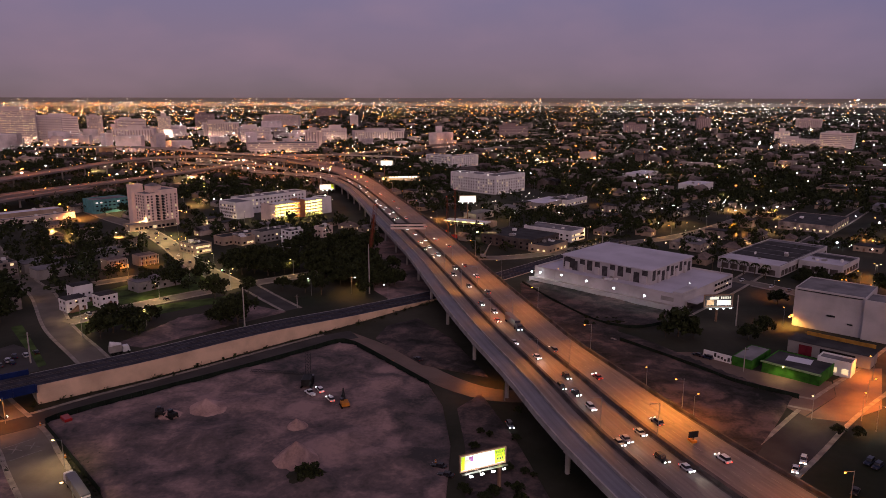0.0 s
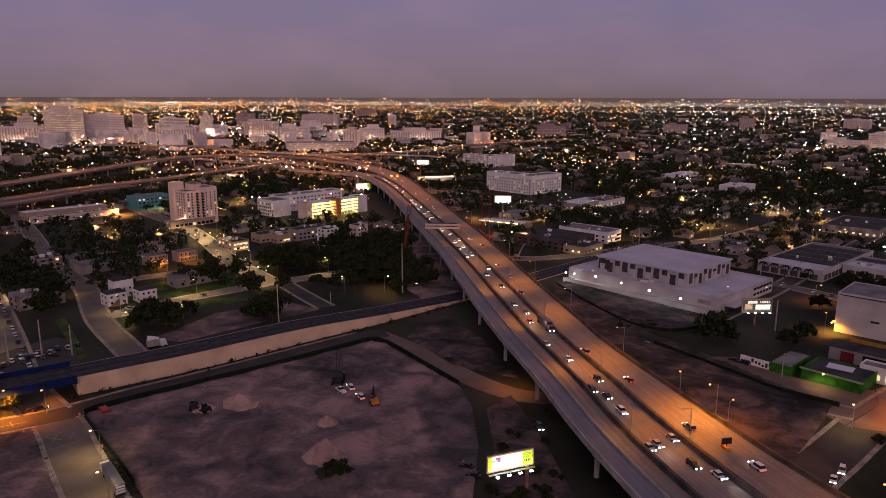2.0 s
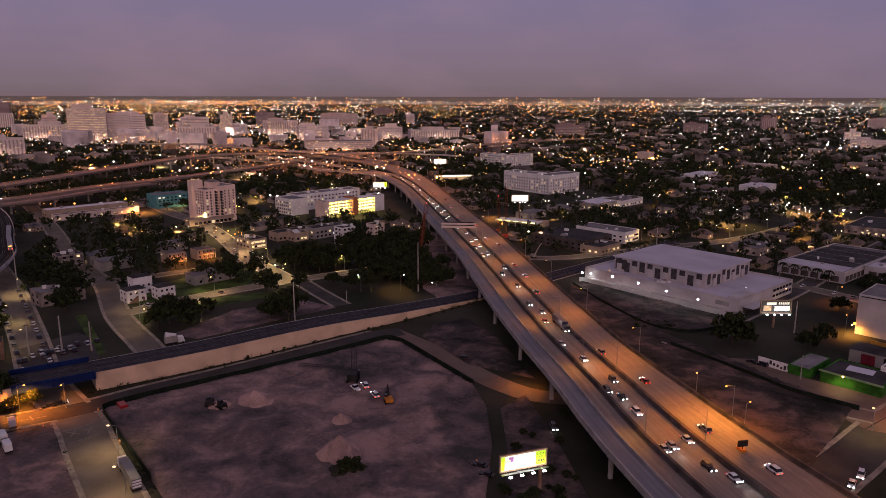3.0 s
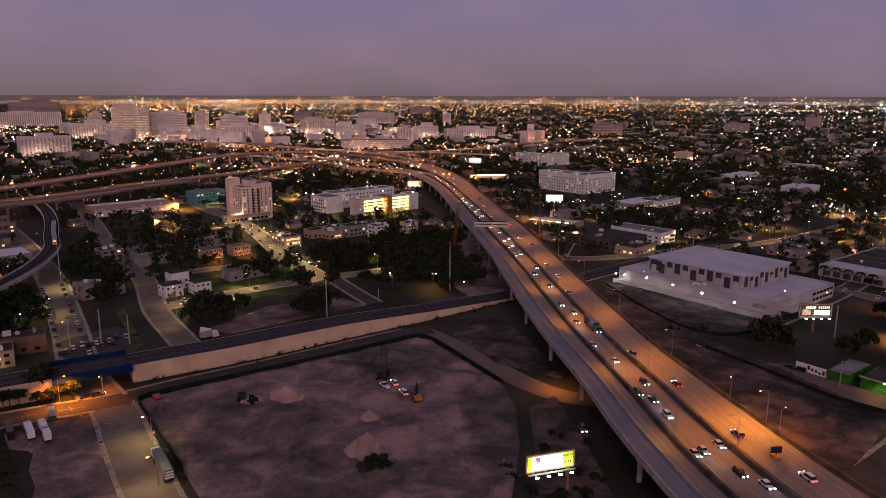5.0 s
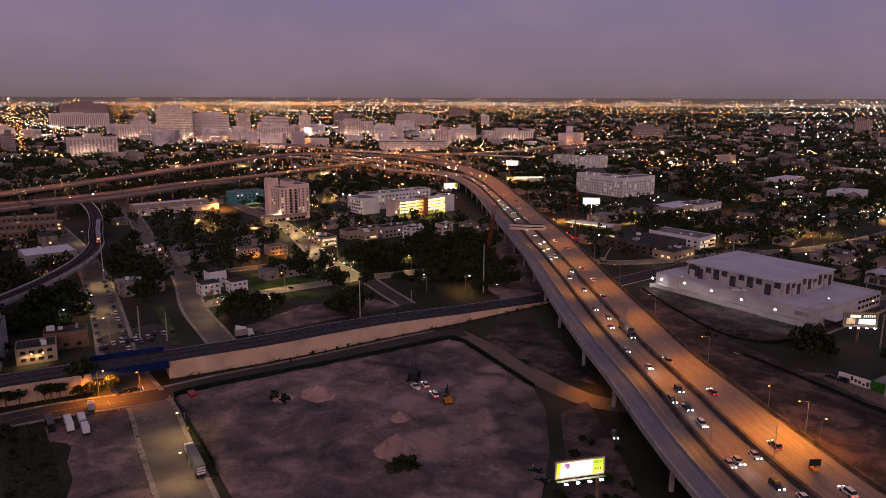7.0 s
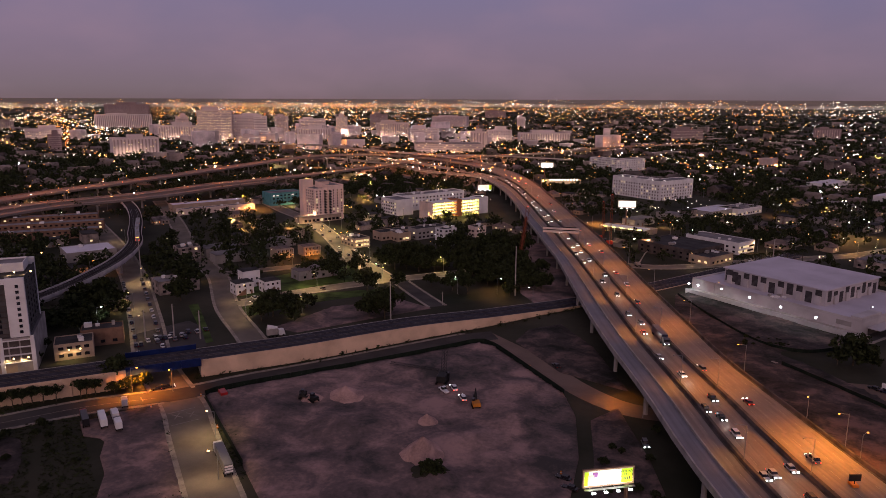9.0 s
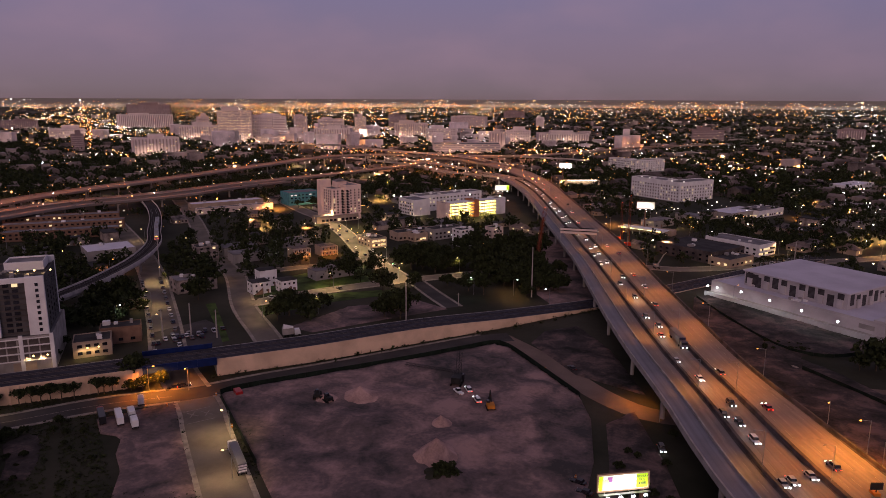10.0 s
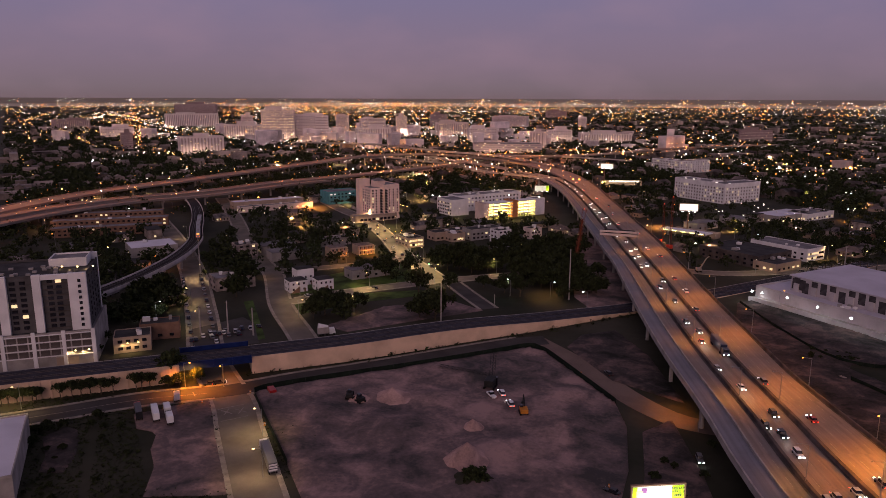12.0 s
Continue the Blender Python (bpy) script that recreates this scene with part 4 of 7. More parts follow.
lump(midrise, "frame_wall", 30.8, 0.8, 35.2, 9.5, 1.4, 2.0, "white")
lump(midrise, "rear_frame", 36, 31.5, 14.2, 12.4, 1.4, 25, "white")
for i in range(9):
    z = 16.3 + i * 2.25
    part("window", window_mesh(1.1, 1.2, "glass_dark", False), None, midrise, m=xf(39.6, -0.1, z))
    for x in (16.0, 19.5, 29, 32):
        part("window", window_mesh(2.0, 1.3, "win_warm" if (i * 7 + int(x)) % 11 == 0 else "glass_dark", False), None, midrise, m=xf(x, 1.45, z))
    lump(midrise, "floor_edge", 30.9, 1.2, z - 1.05, 9.2, 0.5, 0.3, "dark_concrete")
    windows(midrise, "far", 42, 31, [8, 14, 20, 26], [z], (1.4, 1.3), 0.05)
shell(midrise, 43.4, 36, 0, 13.6, "concrete", "roof_grey", x=0, y=-1.5, name="podium")
for x in (0.3, 11, 21.8, 32.4, 43):
    lump(midrise, "podium_column", x, -1.7, 0, 1.4, 0.6, 15, "white")
for z in (4.6, 7.6, 10.6, 13.4):
    lump(midrise, "podium_band", 21.7, -1.75, z, 42, 0.4, 0.35, "white")
for i, x in enumerate(spread(1, 42.4, 11)):
    for z in (6.2, 9.2, 12.1):
        part("screen", window_mesh(3.2, 2.2, "dark_concrete", False), None, midrise, m=xf(x, -1.55, z))
part("gate", window_mesh(8, 3.6, "tan", False), None, midrise, m=xf(33, -1.56, 2.2))
rng = random.Random(9)
for i in range(16):
    lump(midrise, "roof_planter", 24 + rng.uniform(-16, 15), 10 + rng.uniform(-6, 10), 36.2, 1.6, 1.2, 0.9, "grey_wall")
shell(midrise, 14, 12, 36.2, 39, "white", "roof_grey", x=26, y=18, name="roof_house")

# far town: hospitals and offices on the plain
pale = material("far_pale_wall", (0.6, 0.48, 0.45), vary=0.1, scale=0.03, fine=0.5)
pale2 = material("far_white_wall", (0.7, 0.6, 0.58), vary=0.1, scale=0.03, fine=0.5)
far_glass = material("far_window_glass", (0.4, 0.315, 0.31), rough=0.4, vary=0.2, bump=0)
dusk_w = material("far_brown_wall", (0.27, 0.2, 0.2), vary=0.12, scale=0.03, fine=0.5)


def far_tower(x, y, w, h, wall, label, lit=0.15, d=None, steps=True, seed=1, rows=4.2):
    """A far block with its window rows built as thin bands of panes."""
    p, k = far(x, y)
    ang = math.degrees(math.atan2(y, x)) - 90 + (seed % 5 - 2) * 5
    rng = random.Random(seed)
    b = thing("office_building", label, "building", xf(p.x, p.y, p.z - 2, ang) @ Matrix.Scale(k, 4))
    d = d or w * 0.45
    if wall is not dusk_w and math.hypot(x, y) < 2300:  # an added fill lamp before the front, without a fitting
        q = b.matrix_basis @ Vector((w * rng.uniform(-0.3, 0.3), -38, 26))
        lamp_light("yard_lamp_light", q.x, q.y, q.z, (150000 if x < 0 else 45000) * h / 40, (1.0, 0.66, 0.5), 175, 1.0)
    shell(b, w, d, 0, h, wall, "roof_grey", x=-w / 2, y=0, parapet=1.2)
    if steps:
        shell(b, w * rng.uniform(0.3, 0.5), d * 0.6, h + 0.2, h + rng.uniform(4, 9), wall, "roof_grey", x=-w * rng.uniform(0.1, 0.4), y=d * 0.2, name="penthouse")
    dark, glow_ = bmesh.new(), bmesh.new()
    style = seed % 3
    if style == 0:  # strip windows
        for q in range(int(h / 4)):
            box(dark, 0, -0.05, 1.8 + q * 4.0, w * 0.96, 0.4, 1.5)
    elif style == 1:  # recessed bays between ribs
        for c in range(int(w / 6)):
            box(dark, -w / 2 + 3 + c * 6, -0.05, 2, 2.6, 0.4, h - 4)
    for q in range(int(h / 3.8)):
        for c in range(int(w / 4.2)):
            if rng.random() < lit * 0.8:
                box(glow_, -w / 2 + 2.3 + c * 4.2, -0.22, 1.9 + q * 3.8, 2.2, 0.3, 1.4)
            elif style == 2:
                box(dark, -w / 2 + 2.3 + c * 4.2, -0.05, 1.8 + q * 3.8, 2.2, 0.4, 1.5)
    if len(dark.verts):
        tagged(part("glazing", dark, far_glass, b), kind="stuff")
    if len(glow_.verts):
        tagged(part("lit_glazing", glow_, "win_dim", b), kind="stuff")
    return b


far_tower(-950, 1598, 82, 76, pale, "large office block with rows of lit windows", 0.62, seed=36)
far_tower(-900, 1663, 73, 64, pale2, "pale pink-white hospital slab", 0.06, seed=2)
far_tower(-849, 1640, 33, 62, pale2, "slim white hospital tower", 0.05, seed=3)
far_tower(-851, 1160, 80, 33, pale2, "white ribbed apartment slab", 0.1, seed=4)
far_tower(-911, 1510, 44, 20, pale2, "small white office block", 0.2, seed=5)
far_tower(-1825, 2433, 160, 80, dusk_w, "huge dark windowless block on the skyline", 0.0, seed=6)
far_tower(-1640, 2166, 181, 48, pale2, "broad white block before the dark one", 0.05, seed=7)
far_tower(-915, 1893, 37, 56, pale, "pale tower in the hospital district", 0.15, seed=8)
far_tower(-829, 1917, 71, 48, pale2, "white hospital wing with lit crown", 0.2, seed=9)
far_tower(-699, 1620, 87, 35, pale2, "broad white clinic building", 0.12, seed=10)
far_tower(-729, 1882, 31, 56, pale, "tan tower with a lit stairwell", 0.5, seed=11)
far_tower(-796, 2409, 63, 51, dusk_w, "pinkish brown tower block in the town", 0.1, seed=12)
far_tower(-583, 1893, 90, 40, pale, "wide pale hospital block", 0.2, seed=13)
far_tower(-441, 1693, 71, 35, pale2, "white slab with lit top floor", 0.2, seed=14)
far_tower(-592, 2624, 130, 41, pale, "long pale block on the skyline", 0.1, seed=15)
far_tower(-270, 1496, 35, 38, pale, "plain grey parking block", 0.05, seed=16)
far_tower(-265, 1743, 62, 31, pale2, "white ribbed office slab", 0.1, seed=17)
far_tower(-302, 1357, 131, 20, pale, "long low pale hall behind the interchange", 0.2, steps=False, seed=18)
far_tower(-156, 1774, 121, 24, pale2, "long white stepped building", 0.25, seed=19)
far_tower(-649, 4020, 111, 40, dusk_w, "dim far block near the skyline", 0.05, seed=20)
far_tower(-340, 2754, 30, 38, pale2, "small white tower on the plain", 0.05, seed=21)
far_tower(-1921, 1903, 117, 32, dusk_w, "long tan block on the plain", 0.1, seed=22)
far_tower(-1424, 1568, 82, 26, pale2, "pale block with two white stair towers", 0.2, seed=23)
far_tower(-1068, 1205, 23, 34, dusk_w, "narrow dark tan tower", 0.05, seed=24)
far_tower(-1066, 1616, 93, 37, pale2, "white office with strip windows", 0.3, seed=25)
far_tower(-802, 1502, 65, 20, pale, "tan low hospital wing", 0.2, seed=26)
far_tower(-1183, 1816, 35, 55, pale, "pale tower in the far town", 0.1, seed=27)
far_tower(580, 2171, 67, 28, dusk_w, "brown block among trees", 0.05, seed=28)
far_tower(842, 1779, 34, 24, pale2, "floodlit pale block on the plain", 0.7, seed=29)
far_tower(831, 1514, 64, 33, pale2, "white office slab with two stair towers", 0.35, seed=30)
far_tower(1289, 2539, 82, 33, pale, "pale slab on the far plain", 0.1, seed=31)
far_tower(756, 1517, 76, 20, pale2, "low white block on the plain", 0.15, seed=32)
far_tower(192, 1942, 76, 30, dusk_w, "dark brown flats on the plain", 0.08, seed=33)
far_tower(881, 2428, 46, 40, dusk_w, "dim brown tower on the plain", 0.05, seed=34)

# ---- far interchange and the transit viaduct ----
def viaduct(label, points, width, z, mat="deck", every=30.0, wall=1.0, name="viaduct", pier=1.0, deep=1.6, edge="concrete", beam="dark_concrete"):
    """An elevated road: deck, parapets, girder and piers. z: a number or one for each point."""
    L, R = edges(points, width, 10)
    n = len(L)
    zs = [z] * n if not isinstance(z, (list, tuple)) else [float(np.interp(i / (n - 1), np.linspace(0, 1, len(z)), z)) for i in range(n)]
    v = thing(name, label, "viaduct", kind="structure")
    for nm, f0, f1, a, b, m in (("roadway", 0, 1, -0.4, 0, mat), ("girder", 0.1, 0.9, -deep, -0.41, beam), ("parapet", -0.02, 0.02, -0.9, wall, edge), ("parapet", 0.98, 1.02, -0.9, wall, edge)):
        bm = bmesh.new()
        bm.loops.layers.uv.new("UVMap")
        sweep(bm, L, R, f0, f1, [q + a for q in zs], [q + b for q in zs])
        part(nm, bm, m, v)
    run = 0
    for i in range(1, n - 1):
        run += (L[i] - L[i - 1]).length
        if run > every and zs[i] > 3:
            run = 0
            c = (L[i] + R[i]) / 2
            bm = bmesh.new()
            rod(bm, (c.x, c.y, -0.3), (c.x, c.y, zs[i] - deep), pier, seg=8)
            d = (R[i] - L[i]).normalized()
            box(bm, c.x, c.y, zs[i] - deep - 1.1, width * 0.7, 1.6, 1.1, math.degrees(math.atan2(d.y, d.x)))
            part("pier", bm, "concrete", v)
    return v


UPPER = [(-100, 846), (-120, 900), (-150, 960), (-190, 1015), (-240, 1060), (-305, 1098), (-371, 1112), (-425, 1085), (-462, 1025), (-482, 940), (-499, 850), (-510, 780), (-522, 715), (-535, 650), (-543, 590), (-543, 530), (-530, 450), (-505, 360)]
LOWER = [(-500, 380), (-507, 460), (-494, 540), (-466, 590), (-443, 640), (-425, 710), (-398, 765), (-367, 830), (-345, 890), (-320, 955), (-290, 1060), (-250, 1138), (-122, 1279), (-48, 1423), (60, 1560), (220, 1700)]
SLIP = [(-131, 846), (-150, 872), (-185, 902), (-225, 930), (-262, 968), (-288, 1020), (-345, 1078), (-440, 1150), (-540, 1215)]
SLIP_2 = [(-122, 856), (-145, 885), (-186, 936), (-231, 988), (-279, 1033), (-325, 1062), (-372, 1105)]
LOOP = [(-60, 1180), (-120, 1200), (-186, 1211), (-235, 1200), (-262, 1160), (-250, 1113), (-205, 1075), (-160, 1010)]
FLYOVER = [(-760, 1345), (-654, 1316), (-534, 1263), (-420, 1165), (-338, 1118), (-250, 1085), (-196, 1035)]
viaduct("orange-lit freeway viaduct curving away from the highway", UPPER, 24, [9.9, 11, 13, 14.5, 15, 14.5, 13, 12, 11, 11, 11, 11], name="freeway_viaduct", every=34, edge="deck")
viaduct("lower orange-lit freeway carriageway beside the upper one", LOWER, 17, [10, 10, 10, 10, 10, 10, 10, 9.5, 9, 9, 9, 9], name="freeway_viaduct", every=34, edge="deck")
viaduct("broad lower freeway lanes with a worn deck", [(-474, 372), (-482, 452), (-470, 532), (-443, 580), (-421, 630), (-404, 700), (-380, 757)], 15, 9.8, name="freeway_viaduct", every=34, edge="deck")
viaduct("orange-lit slip road leaving the highway", SLIP, 11, [9.9, 9, 7.5, 6, 5, 4, 3, 2.5, 2], name="slip_road")
viaduct("second orange-lit slip road of the interchange", SLIP_2, 9, [9.9, 9.8, 9.5, 9.5, 10, 11, 11.8], name="slip_road")
viaduct("curved loop ramp of the interchange", LOOP, 9, [8, 8.5, 9, 10, 11, 11.5, 11.8, 12], name="slip_road")
slab("bare_ground", [(-140, 800), (-130, 850), (-150, 900), (-180, 980), (-225, 1040), (-300, 1085), (-400, 1105), (-390, 1040), (-340, 950), (-280, 880), (-210, 830)], "sand", "bare tan ground between the slip roads", 0.04)
slab("bare_ground", [(-250, 1130), (-120, 1150), (-100, 1250), (-260, 1330), (-420, 1330), (-520, 1300), (-400, 1190)], "sand", "bare tan ground beyond the interchange", 0.04)
for pts in ([(-795, 1545), (-652, 1533), (-560, 1455), (-470, 1390), (-346, 1369), (-253, 1249)], [(-760, 1330), (-707, 1374), (-631, 1420), (-526, 1412), (-470, 1390)], [(-640, 1180), (-560, 1330), (-526, 1412), (-480, 1540)]):
    street("far_street", pts, 16, "deck", "broad lamp-lit street behind the interchange", 0.06, False, 12)
viaduct("upper flyover of the interchange", FLYOVER, 11, [13, 15, 18, 19.5, 19.5, 18, 15.2], name="flyover")
TRANSIT = [(-262, 180), (-259, 240), (-261, 290), (-267, 325), (-279, 365), (-299, 406), (-324, 440), (-356, 485), (-395, 534), (-450, 595), (-520, 668)]
transit = viaduct("curved concrete transit viaduct with two dark tracks", TRANSIT, 9.0, [9.5, 9.5, 9.5, 9.5, 9.5, 9.5, 9.5, 9.5, 8.0, 5.0, 3.5], mat="sooty_track", every=28, wall=0.9, name="transit_viaduct", pier=1.1, deep=2.4, edge="pale_concrete", beam="pale_concrete")
L, R = edges(TRANSIT, 9.0, 10)
for f in (0.2, 0.33, 0.67, 0.8):
    bm = bmesh.new()
    sweep(bm, L[:-18], R[:-18], f - 0.006, f + 0.006, 9.502, 9.68)
    part("rail", bm, "rail", transit)

# a short train on the viaduct, its tail lamps lit
def transit_train(start, cars, side=1.6):
    line = curve(TRANSIT, 2)
    run = start
    for k in range(cars):
        a, b = line[int(run / 2)], line[int((run + 20) / 2)]
        d = (b - a).normalized()
        c = (a + b) / 2 + Vector((d.y, -d.x)) * side
        t = thing("train_car", "pale grey metro car with dark windows on the viaduct", "train", xf(c.x, c.y, 9.7, math.degrees(math.atan2(d.y, d.x)) - 90), "metro train")
        bm = bmesh.new()
        box(bm, 0, 0, 0.5, 2.9, 20, 3.1)
        bmesh.ops.bevel(bm, geom=bm.edges[:], offset=0.3, segments=2, affect="EDGES")
        part("body", bm, "steel", t)
        for x in (-1.47, 1.47):
            lump(t, "window_band", x, 0, 2.0, 0.06, 18, 0.9, "glass_dark")
        for y in (-6.5, 6.5):
            lump(t, "bogie", 0, y, 0.0, 2.2, 2.6, 0.55, "dark_steel")
        lump(t, "roof_unit", 0, 3, 3.6, 1.6, 4, 0.35, "grey_wall")
        if k == 0:
            lump(t, "destination_light", 0, -10.02, 2.9, 1.9, 0.14, 0.5, "lit_sodium")
            for x in (-1.0, 1.0):
                lump(t, "taillight", x, -10.02, 1.2, 0.4, 0.14, 0.35, "lit_red")
        run += 21.5


# ---- trees ----
def tree_proto(name, seed, height, spread_, label, palm=False, low=0.42):
    rng = random.Random(seed)
    t = thing(name, label, "tree")
    bm = bmesh.new()
    th = height * (0.8 if palm else low - 0.04)
    rod(bm, (0, 0, -0.3), (0.15, 0.1, th), 0.035 * height, 0.018 * height, 7)
    tips = []
    if not palm:
        for i in range(6):
            a = i * 1.05 + rng.uniform(-0.3, 0.3)
            e = (math.cos(a) * spread_ * 0.5, math.sin(a) * spread_ * 0.5, height * rng.uniform(low + 0.13, low + 0.33))
            rod(bm, (0.1, 0.1, th * rng.uniform(0.6, 0.98)), e, 0.014 * height, 0.005 * height, 5)
            tips.append(e)
    part("trunk", bm, "bark", t)
    vs, fs = [], []

    def leaf(c, s, nrm=None):
        u = Vector((rng.gauss(0, 1), rng.gauss(0, 1), rng.gauss(0, 1))).normalized()
        v = u.cross(Vector((rng.gauss(0, 1), rng.gauss(0, 1), rng.gauss(0, 1)))).normalized()
        i = len(vs)
        w = u.cross(v) * s * 0.25
        vs.extend([c + u * s, c + v * s * 0.7 + w, c - u * s, c - v * s * 0.7 + w])
        fs.append((i, i + 1, i + 2, i + 3))
    if palm:
        for k in range(14):
            a = k * 2.4
            for j in range(9):
                q = j / 8
                c = Vector((math.cos(a) * q * spread_ * 0.5, math.sin(a) * q * spread_ * 0.5, th + 0.6 + math.sin(q * 2.6) * 0.9 - q * q * 1.6))
                leaf(c, 0.42)
                leaf(c, 0.42)
    else:
        clumps = []
        for k in range(22):
            a, r = rng.uniform(0, math.tau), spread_ * 0.5 * math.sqrt(rng.random())
            z = height * rng.uniform(low, 0.98)
            lim = 1.0 - max(0, (z / height - 0.62)) * 1.3
            clumps.append((Vector((math.cos(a) * r * lim, math.sin(a) * r * lim, z)), rng.uniform(0.1, 0.2) * spread_))
        clumps += [(Vector(e), 0.16 * spread_) for e in tips]
        for c, r in clumps:
            for k in range(34):
                o = Vector((rng.gauss(0, 1), rng.gauss(0, 1), rng.gauss(0, 0.75))).normalized() * r * rng.uniform(0.55, 1.05)
                leaf(c + o, rng.uniform(0.05, 0.085) * spread_)
    me = bpy.data.meshes.new("crown")
    me.from_pydata(vs, [], fs)
    me.materials.append(M["leaf"])
    part("crown", me, None, t)
    return t


TREES = [tree_proto("tree", 1, 9, 10, "broad dark broadleaf tree with a ragged crown"), tree_proto("tree", 2, 11, 9, "tall dark broadleaf tree with an uneven crown"),
         tree_proto("tree", 3, 7, 8, "small dark round-crowned street tree"), tree_proto("tree", 4, 12, 14, "wide spreading dark tree with gaps in the crown"), tree_proto("tree", 6, 6, 7, "low dark bushy tree")]
CLIPPED = tree_proto("tree", 9, 6.4, 4.4, "slim street tree with a small round dark crown", low=0.6)
PALM = tree_proto("palm_tree", 5, 9, 5.5, "slender palm with a drooping dark crown", True)
for k, t in enumerate(TREES):
    t.location = ((-30, 388, 0), (-66, 372, 0), (-102, 322, 0), (106, 304, 0), (-108, 330, 0))[k]
PALM.location = (92, 478, 0)
CLIPPED.location = (-204, 178, 0)
rng = random.Random(11)


def plant(x, y, k=None, s=None, z=0):
    t = TREES[k if k is not None else rng.randrange(5)]
    s = s or rng.uniform(0.75, 1.25)
    copy_thing(t, xf(x, y, z, rng.uniform(0, 360)) @ Matrix.Diagonal((s, s, s * rng.uniform(0.85, 1.15), 1)))


# ---- houses ----
def house_proto(seed, w, d, h, wall, roof, hip, label, lit):
    r = random.Random(seed)
    t = thing("house", label, "house")
    bm = bmesh.new()
    box(bm, 0, 0, -0.2, w, d, h + 0.2)
    part("outer_wall", bm, wall, t)
    bm = bmesh.new()
    rise = 0.28 * d if hip != "flat" else 0.4
    ex, ey = w / 2 + 0.5, d / 2 + 0.5
    if hip == "flat":
        box(bm, 0, 0, h + 0.004, w + 0.4, d + 0.4, 0.4)
    else:
        inset = d * 0.45 if hip == "hip" else 0.0
        b = [bm.verts.new(p) for p in ((-ex, -ey, h - 0.1), (ex, -ey, h - 0.1), (ex, ey, h - 0.1), (-ex, ey, h - 0.1))]
        a, c = bm.verts.new((-ex + inset, 0, h + rise)), bm.verts.new((ex - inset, 0, h + rise))
        for f in ((b[0], b[1], c, a), (b[2], b[3], a, c), (b[1], b[2], c), (b[3], b[0], a), tuple(b[::-1])):
            bm.faces.new(f)
    part("roof", bm, roof, t)
    for i, x in enumerate(spread(-w / 2 + 0.6, w / 2 - 0.6, 4)):
        if i == 1:
            part("door", window_mesh(1.0, 2.1, "brown", False), None, t, m=xf(x, -d / 2 - 0.03, 1.05))
        else:
            part("window", window_mesh(1.3, 1.2, "win_warm" if r.random() < lit else "glass_dark", False), None, t, m=xf(x, -d / 2 - 0.03, 1.7))
    part("window", window_mesh(1.3, 1.2, "win_warm" if r.random() < lit else "glass_dark", True), None, t, m=xf(-w / 2 - 0.03, 0, 1.7))
    return t


HOUSES = [house_proto(1, 13, 9, 3.2, "house_wall", "house_roof", "gable", "small pale house with a grey gabled roof", 0.2), house_proto(2, 12, 10, 3.2, "tan", "roof_tile", "hip", "small tan house with a brown hipped roof", 0.1),
          house_proto(3, 14, 10, 3.6, "tan", "roof_dark", "flat", "tan bungalow with dark flat roof", 0.2), house_proto(4, 15, 9, 6.2, "house_wall", "roof_dark", "flat", "two-storey pale apartment house with flat roof", 0.3),
          house_proto(5, 22, 12, 5, "grey_wall", "roof_grey", "flat", "low store with a grey flat roof", 0.4), house_proto(6, 12, 8, 3.2, "grey_wall", "house_roof", "gable", "small grey house with a metal roof", 0.15)]
for k, h in enumerate(HOUSES):
    h.matrix_basis = xf(-60 - 18 * k, 560 + 12 * k, 0, GRID) if k < 3 else xf(150 + 22 * k, 560 + 25 * k, 0, GRID)

# keep-out outlines: big buildings and open ground
CLEAR = [((-240, 575), 34), ((-150, 640), 66), ((60, 800), 56), ((40, 1095), 50), ((120, 385), 64), ((175, 300), 34), ((140, 262), 26), ((225, 415), 46), ((285, 425), 46), ((100, 500), 30), ((80, 505), 34),
         ((-180, 345), 22), ((-200, 432), 20), ((-230, 215), 48), ((-365, 600), 45), ((-440, 470), 46), ((-160, 480), 24), ((-125, 505), 26), ((310, 580), 46), ((120, 690), 40), ((-53, 896), 48), ((25, 580), 36), ((-205, 335), 22), ((-196, 258), 22), ((-330, 395), 30), ((290, 815), 36)]
hwc = [a.lerp(b, 0.5) for a, b in zip(hl, hr)]


def clear(x, y, r=6.0):
    p = Vector((x, y))
    if any((p - Vector(c)).length < q + r * 0.4 for c, q in CLEAR):
        return False
    if any((p - c).length < 27 + r for c in hwc):
        return False
    if any((p - (a + b) / 2).length < 9 + r for a, b in zip(rn, rf)):
        return False
    for pts in FREEWAYS:
        if any((p - q).length < 10 + r for q in pts):
            return False
    return not on_street(p, None, r)


FREEWAYS = [curve(q, 12) for q in (UPPER, LOWER, TRANSIT, SLIP, FLYOVER)]
